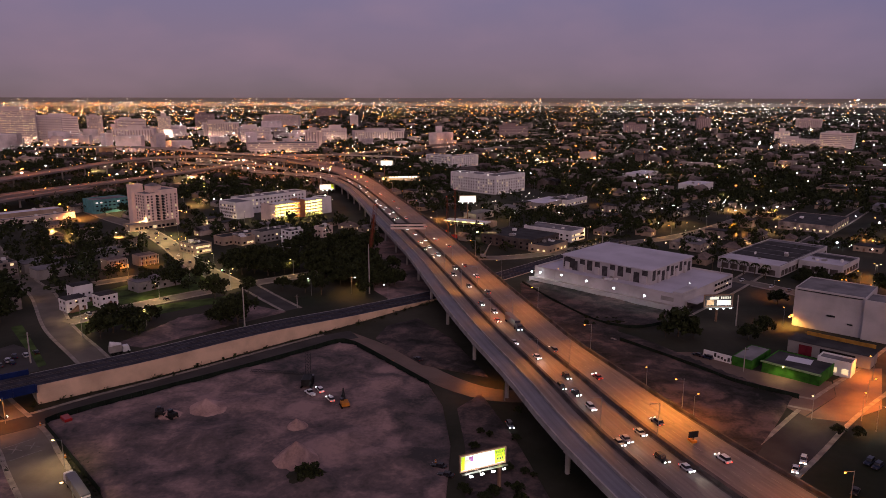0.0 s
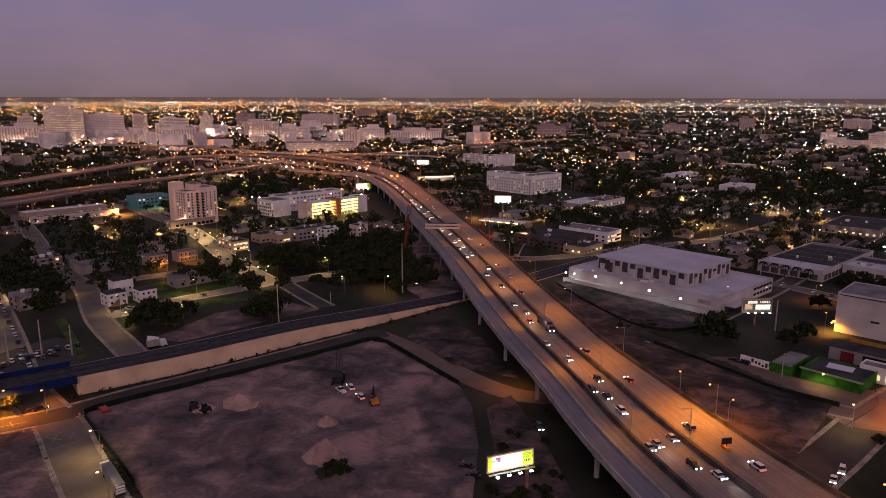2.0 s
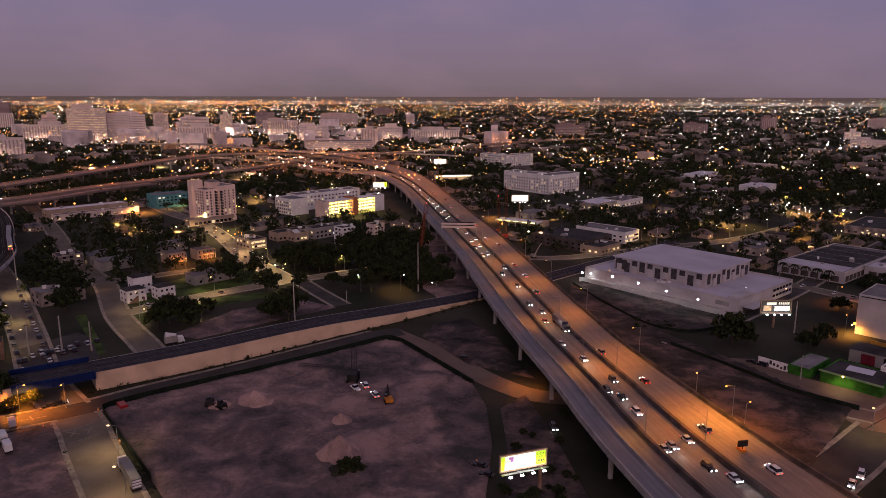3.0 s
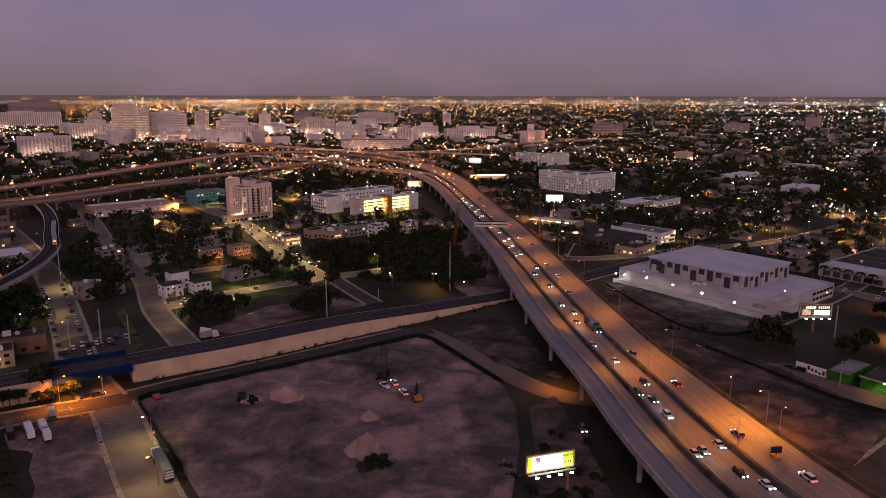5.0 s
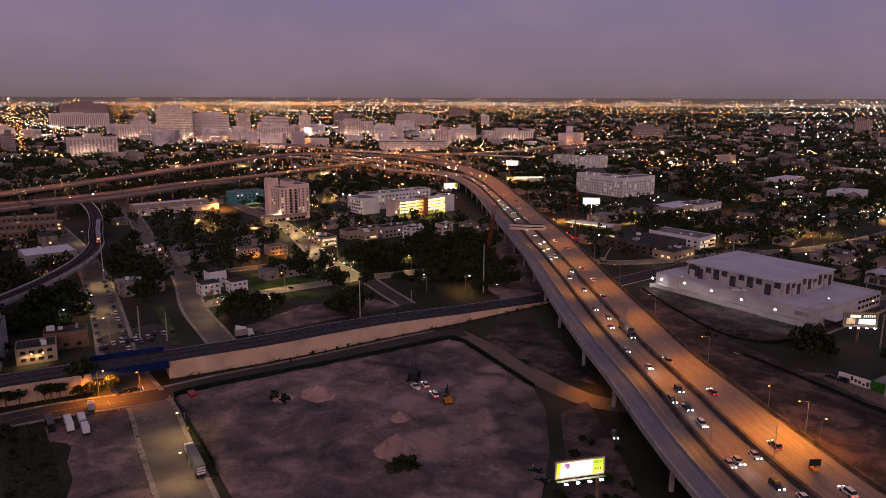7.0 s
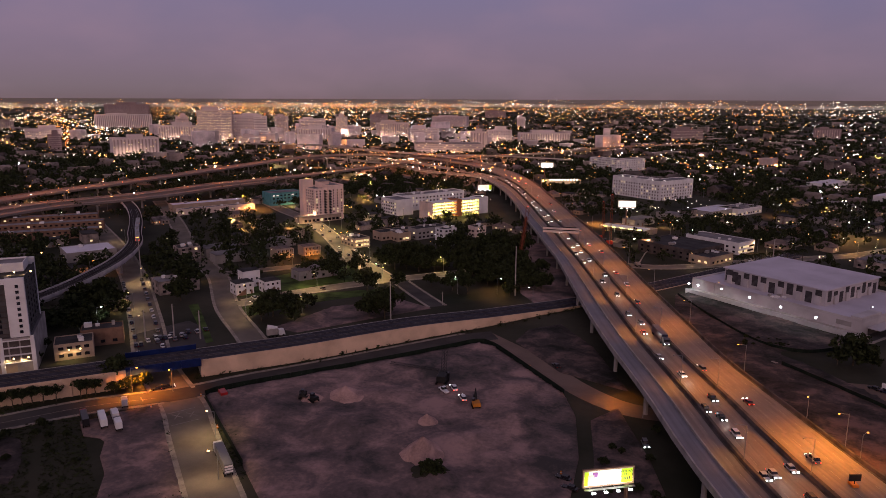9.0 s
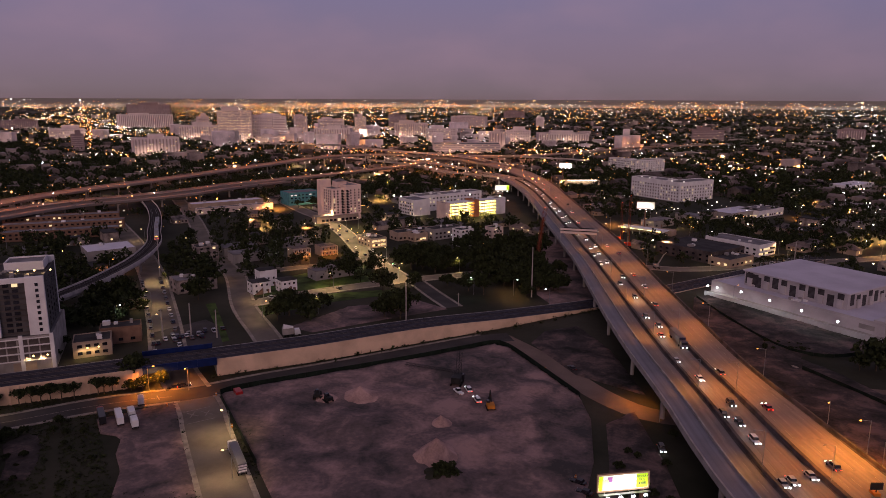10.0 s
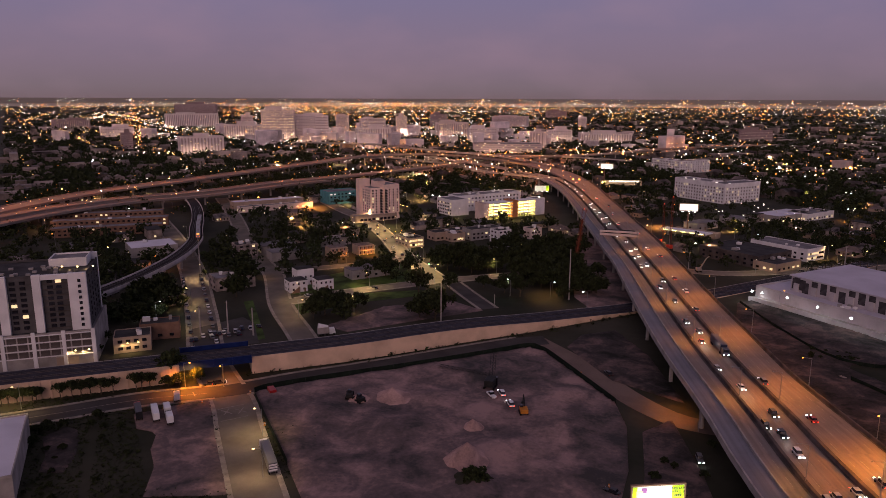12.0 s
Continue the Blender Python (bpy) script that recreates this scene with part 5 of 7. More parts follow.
# house lots and gardens in the town's grid
cg, sg = math.cos(radians(GRID)), math.sin(radians(GRID))
n_house = 0
MID_TREES = []
LAMP_SPOTS = []
for iu in range(-22, 64):
    for iv in range(-14, 40):
        u, v = iu * 22.0 + rng.uniform(-3, 3), 200 + iv * 24.0 + rng.uniform(-3, 3)
        x, y = u * cg - v * sg + 160, u * sg + v * cg + 200
        dist = math.hypot(x, y)
        if not (300 < dist < 1000) or y < 250 or abs(x) > y * 0.95 + 60:
            continue
        if inside(x, y, LOT) or (x > 30 and y < 352 and x < 160):
            continue
        if iu % 5 == 0 or iv % 8 == 0:
            if rng.random() < 0.3:
                LAMP_SPOTS.append((x, y))
            continue
        if not clear(x, y, 7):
            continue
        dark_wood = (-150 < x < -25 and 360 < y < 500)
        if (-160 < x < -15 and y < 362) or (-215 < x < -135 and y < 330) or (-10 < x < 50 and y < 455):
            continue
        roll = rng.random()
        if roll < (0.0 if dark_wood else 0.42) and n_house < 210 and dist < 820:
            copy_thing(HOUSES[rng.choice((0, 0, 1, 1, 2, 3, 4, 5))], xf(x, y, 0, GRID + rng.choice((0, 90, 180, 270))) @ Matrix.Diagonal((rng.uniform(0.85, 1.25), rng.uniform(0.85, 1.2), rng.uniform(0.9, 1.2), 1)))
            n_house += 1
        if roll > 0.06:
            for ox in (8, -8):
                q = (x + ox + rng.uniform(-3, 3), y + rng.uniform(-9, 9))
                if math.hypot(*q) < 440:
                    plant(*q)
                else:
                    MID_TREES.append(q)
# woods and single trees that stand out
for k in range(125):
    x, y = rng.uniform(-135, -34), rng.uniform(366, 498)
    if clear(x, y, 3) and y > 380 + (x + 60) * -0.5 and math.hypot(x + 125, y - 490) > 30:
        plant(x, y)
for x, y, k in ((-98, 326, 3), (-104, 318, 0), (-96, 318, 1), (-146, 318, 0), (-150, 308, 3), (-140, 326, 4), (-152, 300, 2), (112, 301, 4), (100, 303, 2), (-210, 322, 0), (-220, 344, 3), (-206, 345, 4), (-240, 372, 0), (-252, 300, 3), (-246, 284, 1), (-240, 268, 0), (-235, 296, 3),
                (-226, 280, 4), (-215, 300, 1), (-176, 205 + 12, 2), (-168, 217, 2), (-248, 250, 4), (-88, 362, 2), (136, 300, 4), (146, 308, 4), (-222, 240, 4), (-214, 226, 4)):
    if not on_street(Vector((x, y)), None, 2.5):
        plant(x, y, k)
for x, y in ((207, 402), (219, 413), (230, 420), (239, 424), (219, 418), (240, 403), (214, 396), (178, 440), (184, 434), (194, 416)):
    plant(x, y, 4, rng.uniform(0.55, 0.8))  # dark trees before the grey warehouse
plant(-37.3, 179.8, 4, 0.9)
for k in range(9):  # dark trees before the grey warehouse
    plant(208 + k * 3.4 + rng.uniform(-1.5, 1.5), 397 + (k % 3) * 4 + rng.uniform(-1, 1), 4, rng.uniform(0.7, 0.95))
for k in range(6):
    copy_thing(PALM, xf(168 + k * 4.6, 430 - k * 4.6, 0, k * 50))
plant(126.4, 209.3, 4, 0.55)
plant(131.4, 206.9, 4, 0.5)
for k in range(26):
    x, y = rng.uniform(-185, -150), rng.uniform(145, 182)
    if (x + 150) * 0.75 + (y - 165) < 12 and not on_street(Vector((x, y)), None, 3):
        plant(x, y, rng.choice((2, 4, 4)), rng.uniform(0.25, 0.45))
for k in range(16):
    plant(rng.uniform(66, 88), rng.uniform(318, 330), 4, rng.uniform(0.15, 0.3))
for k in range(30):
    x, y = rng.uniform(5, 26), rng.uniform(150, 228)
    plant(x, y, 4, rng.uniform(0.2, 0.5))
transit_train(233, 4)

# street trees before the west retaining wall
run = 0.0
for i in range(3, i_b0 - 1):
    run += (rn[i + 1] - rn[i]).length
    while run > 3.9:
        run -= 3.9
        p, d = rn[i].lerp(rn[i + 1], rng.uniform(0.1, 0.9)), (rn[i] - rf[i]).normalized()
        w_ = rng.uniform(0.8, 1.1)
        copy_thing(CLIPPED, xf(p.x + d.x * 2.2, p.y + d.y * 2.2, 0, rng.uniform(0, 360)) @ Matrix.Diagonal((w_, w_, rng.uniform(0.9, 1.08), 1)))
for x, y, k in ((-160.5, 212.5, 2), (-155.5, 216.0, 2), (-163.5, 210.0, 4)):  # trees round the orange lamp
    plant(x, y, k, 0.72)
for k in range(34):
    x, y = rng.uniform(-192, -134), rng.uniform(132, 184)
    if not on_street(Vector((x, y)), None, 2) and (x + 150) * 0.75 + (y - 165) < 8:
        plant(x, y, 4, rng.uniform(0.12, 0.26))
for k in range(9):
    copy_thing(PALM, xf(88 + k * 5.5 + rng.uniform(-1, 1), 470 + k * 4 + rng.uniform(-2, 2), 0, k * 50))

# thickets round the houses beside the rail line and behind the warehouse
tr = random.Random(77)
THICKETS = [(-345, -268, 285, 420, 60), (-430, -300, 330, 415, 50), (-540, -420, 380, 440, 24), (-420, -330, 540, 640, 24), (-262, -225, 252, 300, 26), (-300, -268, 330, 372, 10), (-349, -255, 377, 495, 14), (-298, -215, 401, 466, 9), (-233, -140, 368, 464, 26), (-252, -196, 320, 373, 9), (-172, -132, 286, 319, 6), (70, 111, 572, 656, 8), (105, 159, 516, 633, 14), (234, 348, 675, 784, 14), (246, 303, 556, 624, 7), (12, 41, 900, 1025, 6), (-137, -86, 516, 591, 10), (350, 443, 899, 1042, 6)]
for x0, x1, y0, y1, n in THICKETS:
    for _ in range(n):
        x, y = tr.uniform(x0, x1), tr.uniform(y0, y1)
        if clear(x, y, 1.5):
            MID_TREES.append((x, y))

# farther houses, sheds and woods, too many to count
def far_scatter(name, label, category, mat, n, r0, r1, make, seed, side=None):
    r = random.Random(seed)
    bm_v, bm_f = [], []
    for _ in range(n):
        d = r0 * (r1 / r0) ** r.random()
        a = r.uniform(-0.86, 0.72)
        if side and not side(a, d, r):
            continue
        p, k = far(d * math.sin(a), d * math.cos(a))
        make(bm_v, bm_f, p, k, r)
    me = bpy.data.meshes.new(name)
    me.from_pydata(bm_v, [], bm_f)
    me.materials.append(M[mat] if isinstance(mat, str) else mat)
    return tagged(new(name, me), label, category, kind="stuff")


def hut(V, Fc, p, k, r):
    w, d, h = r.uniform(9, 24) * k, r.uniform(8, 14) * k, r.choice((3.5, 4, 5, 6.5, 9)) * k
    a = radians(GRID + r.choice((0, 90)))
    ca, sa = math.cos(a), math.sin(a)
    i = len(V)
    top = h + (0.25 * d if r.random() < 0.5 else 0)
    for z in (-k, h):
        for x, y in ((-w, -d), (w, -d), (w, d), (-w, d)):
            V.append((p.x + (x * ca - y * sa) / 2, p.y + (x * sa + y * ca) / 2, p.z + z))
    V.append((p.x - w * ca / 2, p.y - w * sa / 2, p.z + top))
    V.append((p.x + w * ca / 2, p.y + w * sa / 2, p.z + top))
    Fc.extend([(i, i + 1, i + 5, i + 4), (i + 1, i + 2, i + 6, i + 9, i + 5), (i + 2, i + 3, i + 7, i + 6), (i + 3, i, i + 4, i + 8, i + 7), (i + 4, i + 5, i + 9, i + 8), (i + 6, i + 7, i + 8, i + 9)])


def store(V, Fc, p, k, r):
    w, d, h = r.uniform(14, 55) * k, r.uniform(10, 22) * k, r.choice((4, 5, 6, 8, 11, 16)) * k
    a = radians(GRID + r.choice((0, 90)))
    ca, sa = math.cos(a), math.sin(a)
    i = len(V)
    for z in (-k, h):
        for x, y in ((-w, -d), (w, -d), (w, d), (-w, d)):
            V.append((p.x + (x * ca - y * sa) / 2, p.y + (x * sa + y * ca) / 2, p.z + z))
    Fc.extend([(i, i + 1, i + 5, i + 4), (i + 1, i + 2, i + 6, i + 5), (i + 2, i + 3, i + 7, i + 6), (i + 3, i, i + 4, i + 7), (i + 4, i + 5, i + 6, i + 7)])


def clump(V, Fc, p, k, r):
    s = r.uniform(5, 9) * k
    for _ in range(26):
        o = Vector((r.gauss(0, 0.55), r.gauss(0, 0.55), abs(r.gauss(0.35, 0.35)))) * s
        u = Vector((r.gauss(0, 1), r.gauss(0, 1), r.gauss(0, 1))).normalized() * s * 0.3
        v = u.cross(Vector((r.gauss(0, 1), r.gauss(0, 1), r.gauss(0, 1))).normalized())
        i = len(V)
        V.extend([p + o + u, p + o + v, p + o - u, p + o - v])
        Fc.append((i, i + 1, i + 2, i + 3))


wall_far = material("far_house_walls", (0.14, 0.115, 0.105), vary=0.9, scale=0.02, fine=0.4, island=True, bump=0)


def off_road(a, d, r):
    """Whether a far place lies off the roads and off the ground of the large buildings."""
    if d > 1500:
        return True
    p = Vector((d * math.sin(a), d * math.cos(a)))
    return all((p - q).length > 34 for pts in (hwc[::2], FREEWAYS[0][::2], FREEWAYS[1][::2], FREEWAYS[3][::2]) for q in pts) and all((p - Vector(c)).length > q for c, q in CLEAR)


far_scatter("far_houses", "countless small houses and sheds of the far town", "houses", wall_far, 1900, 820, 3600, hut, 21, off_road)
wall_pale = material("pale_shed_walls", (0.27, 0.225, 0.21), vary=0.7, scale=0.02, fine=0.4, island=True, bump=0)
far_scatter("far_sheds", "countless pale flat-roofed stores and blocks of the far town", "buildings", wall_pale, 420, 1150, 7000, store, 29, off_road)
V, Fc = [], []
r = random.Random(23)
for k in range(70):  # the wooded embankment before the freeway
    f = k / 69
    MID_TREES.append((-478 + 38 * f + r.gauss(0, 4), 690 + 112 * f + r.gauss(0, 4)))
for x, y in MID_TREES:
    s = r.uniform(0.8, 1.3)
    for k in range(9):
        c = Vector((x + r.gauss(0, 2.6) * s, y + r.gauss(0, 2.6) * s, r.uniform(2.5, 8.5) * s))
        for _ in range(16):
            o = Vector((r.gauss(0, 1), r.gauss(0, 1), r.gauss(0, 0.8))).normalized() * r.uniform(0.9, 1.9) * s
            u = Vector((r.gauss(0, 1), r.gauss(0, 1), r.gauss(0, 1))).normalized() * r.uniform(0.6, 1.0) * s
            w_ = u.cross(Vector((r.gauss(0, 1), r.gauss(0, 1), r.gauss(0, 1))).normalized())
            i = len(V)
            V.extend([c + o + u, c + o + w_, c + o - u, c + o - w_])
            Fc.append((i, i + 1, i + 2, i + 3))
    i = len(V)
    V.extend([Vector((x - 0.25, y, -0.2)), Vector((x + 0.25, y, -0.2)), Vector((x + 0.1, y, 4.5)), Vector((x - 0.1, y, 4.5))])
    Fc.append((i, i + 1, i + 2, i + 3))
me = bpy.data.meshes.new("garden_trees")
me.from_pydata(V, [], Fc)
me.materials.append(M["leaf"])
tagged(new("garden_trees", me), "hundreds of dark garden trees among the houses", "trees", kind="stuff")
hr_ = random.Random(41)
V, Fc = [], []
for _ in range(90):  # lower wings between the hospital towers
    p, k = far(hr_.gauss(-650, 330), hr_.uniform(1380, 2350))
    if off_road(math.atan2(p.x, p.y), math.hypot(p.x, p.y), hr_):
        w_, d_, h_ = hr_.uniform(16, 60), hr_.uniform(14, 26), hr_.choice((9, 12, 14, 18, 24, 32))
        a = radians(GRID + hr_.choice((0, 90, -45)))
        i = len(V)
        for z in (-1, h_):
            for x, y in ((-w_, -d_), (w_, -d_), (w_, d_), (-w_, d_)):
                V.append((p.x + (x * math.cos(a) - y * math.sin(a)) * k / 2, p.y + (x * math.sin(a) + y * math.cos(a)) * k / 2, p.z + z * k))
        Fc.extend([(i, i + 1, i + 5, i + 4), (i + 1, i + 2, i + 6, i + 5), (i + 2, i + 3, i + 7, i + 6), (i + 3, i, i + 4, i + 7), (i + 4, i + 5, i + 6, i + 7)])
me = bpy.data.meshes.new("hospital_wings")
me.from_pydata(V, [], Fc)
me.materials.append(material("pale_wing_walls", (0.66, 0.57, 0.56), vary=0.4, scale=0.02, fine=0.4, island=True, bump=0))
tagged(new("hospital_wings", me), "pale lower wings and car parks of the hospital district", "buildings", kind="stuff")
far_scatter("far_woods", "dark belts of trees between the far houses", "trees", "leaf", 15500, 800, 5600, clump, 22, off_road)

# ---- vehicles ----
for k in ("lit_white", "lit_cool", "lit_warm", "lit_sodium", "lit_yellow", "lit_green", "lit_red", "win_warm", "win_cool", "win_dim"):
    M[k].cycles.emission_sampling = "NONE"  # small glowing things; the lamps beside them carry their light


def wheel_mesh():
    bm = bmesh.new()
    rod(bm, (-0.11, 0, 0), (0.11, 0, 0), 0.33, seg=10)
    return finish(bm, "wheel", "black")


WHEEL = wheel_mesh()
HEAD, TAIL, OFF_HEAD = box_mesh("headlight", 0.52, 0.16, 0.34, "lit_cool"), box_mesh("taillight", 0.4, 0.1, 0.16, "lit_red"), box_mesh("headlight", 0.38, 0.1, 0.2, "steel")
PAINT = {n: material(n + "_car_paint", c, rough=0.3, vary=0.06, bump=0, spec=0.5) for n, c in (("white", (0.7, 0.7, 0.7)), ("silver", (0.38, 0.38, 0.4)), ("black", (0.015, 0.015, 0.018)), ("red", (0.3, 0.015, 0.015)), ("grey", (0.12, 0.12, 0.13)), ("blue", (0.012, 0.02, 0.05)))}


def car_proto(paint, kind, on):
    """Facing +y. kind: sedan, suv or pickup."""
    length, height = {"sedan": (4.6, 1.42), "suv": (4.8, 1.75), "pickup": (5.6, 1.85)}[kind]
    word = {"sedan": "car", "suv": "tall car", "pickup": "pickup truck"}[kind]
    c = thing("car", "%s %s with lights %s" % (paint, word, "on" if on else "off"), "car")
    h0 = height * 0.56
    bm = bmesh.new()
    vs = box(bm, 0, 0, 0.28, 1.82, length, h0 - 0.28)
    for v in vs:
        if v.co.z > h0 - 0.1:
            v.co.x *= 0.94
            v.co.y *= 0.985
            if v.co.y > 0:
                v.co.z -= 0.12
    bmesh.ops.bevel(bm, geom=bm.edges[:], offset=0.12, segments=2, affect="EDGES")
    part("body", bm, PAINT[paint], c)
    y0, y1 = {"sedan": (-1.55, 0.75), "suv": (-2.2, 0.85), "pickup": (-0.7, 1.1)}[kind]
    for nm, z0, z1, s, mat in (("glasshouse", h0 - 0.05, height - 0.07, 0.78, "glass_dark"), ("roof", height - 0.08, height, 0.74, PAINT[paint])):
        bm = bmesh.new()
        vs = box(bm, 0, (y0 + y1) / 2, z0, 1.66, y1 - y0, z1 - z0)
        for v in vs:
            top = v.co.z > (z0 + z1) / 2 or nm == "roof"
            if top:
                v.co.x *= 0.84
                v.co.y = (y0 + y1) / 2 + (v.co.y - (y0 + y1) / 2) * s
        bmesh.ops.bevel(bm, geom=bm.edges[:], offset=0.03, segments=1, affect="EDGES")
        part(nm, bm, mat, c)
    for x in (-0.84, 0.84):
        for y in (-length * 0.3, length * 0.31):
            part("wheel", WHEEL, None, c, m=xf(x, y, 0.33))
        part("headlight", HEAD if on else OFF_HEAD, None, c, m=xf(x * 0.76, length / 2 + 0.02, 0.66))
        part("taillight", TAIL if on else box_mesh("taillight", 0.36, 0.1, 0.2, PAINT["red"]), None, c, m=xf(x * 0.8, -length / 2 + 0.01, 0.56))
    return c


CARS_ON = [car_proto(p, k, True) for p, k in (("white", "sedan"), ("black", "suv"), ("silver", "sedan"), ("red", "sedan"), ("grey", "suv"), ("white", "suv"))]
CARS_OFF = [car_proto(p, k, False) for p, k in (("white", "sedan"), ("grey", "sedan"), ("silver", "suv"), ("black", "sedan"), ("white", "pickup"), ("blue", "suv"))]


def on_deck(y, lane):
    """A place on the highway deck about level with y, at a fraction of its width, and the heading there."""
    i = min(range(2, len(hl) - 2), key=lambda k: abs(across(k, lane).y - y))
    j = i + 1 if across(i, lane).y < y else i - 1
    a, b = across(i, lane), across(j, lane)
    t = (y - a.y) / (b.y - a.y)
    p = a.lerp(b, t)
    d = (across(i + 1, lane) - across(i - 1, lane)).normalized()
    return p, math.degrees(math.atan2(-d.x, d.y))


rng = random.Random(77)
LANES_DOWN, LANES_UP = (0.34, 0.41, 0.48, 0.55), (0.67, 0.74, 0.81, 0.88)


def drive(y, lane, k=None, down=True, z=DECK + 0.01):
    p, h = on_deck(y, lane)
    src = CARS_ON[k if k is not None else rng.randrange(6)]
    o = copy_thing(src, xf(p.x, p.y, z, h + (180 if down else 0)))
    tagged(o, group="traffic on the highway")


for i, c in enumerate(CARS_ON):
    p, h = on_deck((169, 174, 183, 397, 340, 206)[i], (0.55, 0.48, 0.34, 0.74, 0.67, 0.41)[i])
    c.matrix_basis = xf(p.x, p.y, DECK + 0.01, h + (180 if i not in (3, 4) else 0))
    tagged(c, group="traffic on the highway")
for y, l in ((185, 1), (189, 3), (217, 1), (222, 0), (231, 2), (250, 1), (266, 0), (294, 1), (307, 2), (319, 1), (351, 2), (375, 1), (390, 3), (419, 0), (424, 2), (442, 0), (448, 2), (463, 1), (470, 3), (492, 2), (512, 1), (553, 0), (560, 2), (582, 1), (590, 3),
             (604, 0), (615, 2), (629, 1), (640, 0), (657, 1), (664, 2), (690, 0), (715, 1), (722, 2), (748, 1), (768, 2), (790, 0), (812, 1), (832, 2)):
    drive(y, LANES_DOWN[l])
for y, l in ((174, 2), (196, 1), (231, 1), (258, 0), (372, 1), (452, 2), (473, 1), (525, 2), (560, 0), (610, 1), (655, 2), (700, 1), (760, 0), (810, 2), (828, 1)):
    drive(y, LANES_UP[l], down=False)
for y, lane in ((171, 0.55), (187, 0.41), (219, 0.41), (252, 0.41), (296, 0.41), (353, 0.48), (421, 0.34), (444, 0.48), (465, 0.41), (514, 0.41), (584, 0.41), (631, 0.41)):
    p, h = on_deck(y - 5, lane)
    d = bpy.data.lights.new("headlight_beam", "SPOT")
    d.energy, d.color, d.spot_size, d.spot_blend, d.shadow_soft_size = 900, (1.0, 0.93, 0.82), radians(75), 0.8, 0.3
    new("headlight_beam", d).matrix_world = look((p.x, p.y, DECK + 1.2), (*on_deck(y - 16, lane)[0], DECK))
# a dark tractor with a long box trailer among the cars
def lorry(m, cab, trailer, length, label, group=""):
    t = thing("lorry", label, "truck", m, group)
    bm = bmesh.new()
    box(bm, 0, -length / 2, 1.1, 2.5, length, 2.8)
    bmesh.ops.bevel(bm, geom=bm.edges[:], offset=0.06, segments=1, affect="EDGES")
    part("trailer", bm, trailer, t)
    bm = bmesh.new()
    vs = box(bm, 0, 1.7, 0.6, 2.4, 2.9, 2.6)
    for v in vs:
        if v.co.z > 2 and v.co.y > 1.7:
            v.co.y -= 0.6
    bmesh.ops.bevel(bm, geom=bm.edges[:], offset=0.12, segments=2, affect="EDGES")
    part("cab", bm, cab, t)
    lump(t, "windscreen", 0, 2.95, 1.9, 2.1, 0.3, 0.8, "glass_dark")
    lump(t, "chassis", 0, -length / 2 + 1, 0.7, 1.2, length + 2, 0.35, "dark_steel")
    for x in (-1.05, 1.05):
        for y in (2.2, -0.8, -length + 1.0, -length + 2.3):
            bm = bmesh.new()
            rod(bm, (x - 0.16, y, 0.5), (x + 0.16, y, 0.5), 0.5, seg=10)
            part("wheel", bm, "black", t)
    return t


p, h = on_deck(283, LANES_DOWN[3])
t = lorry(xf(p.x, p.y, DECK + 0.01, h + 180), PAINT["blue"], PAINT["blue"], 13, "dark blue tractor with a long trailer", "traffic on the highway")
for x in (-0.8, 0.8):
    part("headlight", HEAD, None, t, m=xf(x, 3.2, 0.95))
# a white bus at the street behind the viaduct
bus = thing("bus", "white city bus parked beside the transit viaduct", "bus", xf(-318.5, 398.5, 0.1, 35))
bm = bmesh.new()
box(bm, 0, 0, 0.4, 11.5, 2.5, 2.7)
bmesh.ops.bevel(bm, geom=bm.edges[:], offset=0.15, segments=2, affect="EDGES")
part("body", bm, PAINT["white"], bus)
for y in (-1.26, 1.26):
    for k in range(6):
        lump(bus, "side_window", -4.6 + k * 1.8, y, 1.7, 1.5, 0.04, 0.9, "glass_dark")
    for x in (-3.6, 3.8):
        bm = bmesh.new()
        rod(bm, (x, y - 0.12, 0.5), (x, y + 0.12, 0.5), 0.5, seg=12)
        part("wheel", bm, "black", bus)
lump(bus, "windscreen", 5.76, 0, 1.4, 0.04, 2.1, 1.3, "glass_dark")
lump(bus, "roof_unit", -2.5, 0, 3.08, 2.4, 1.6, 0.25, PAINT["grey"])
# trucks at the kerb and in the yard
t = lorry(xf(-102.5, 178, 0.08, 41), PAINT["white"], PAINT["grey"], 15, "grey flatbed lorry with white cab at the kerb")
for z in (1.5, 2.3, 3.1):
    lump(t, "rear_panel", 0, -15.1, z, 2.3, 0.15, 0.45, "white")
for x, y, turn, ln, cab, box_, look_ in ((-158.5, 188.5, 45, 10.5, "red", "black", "black box lorry with a dark red cab in the yard"), (-152.5, 189.5, 45, 10.5, "grey", "white", "grey lorry with a white-ended box in the dirt yard"),
                                        (-149, 191.5, 45, 5.5, "white", "white", "white box truck parked in the dirt yard"), (-143.8, 186.2, 45, 5.5, "black", "white", "white box truck standing behind another truck"), (-152, 200.5, 40, 3.6, "white", "silver", "small silver box truck at the edge of the yard")):
    lorry(xf(x, y, 0.4, turn) @ Matrix.Scale(0.82, 4), PAINT[cab], PAINT[box_], ln, look_, "trucks in the yard")
t = lorry(xf(-134, 281, 0.3, -52), PAINT["white"], "concrete", 5, "white concrete mixer truck on the sandy lot")
bm = bmesh.new()
bmesh.ops.create_cone(bm, cap_ends=True, segments=12, radius1=0.7, radius2=1.3, depth=4.4, matrix=xf(0, -2.4, 4.2, 0, 80))
part("drum", bm, "white", t)
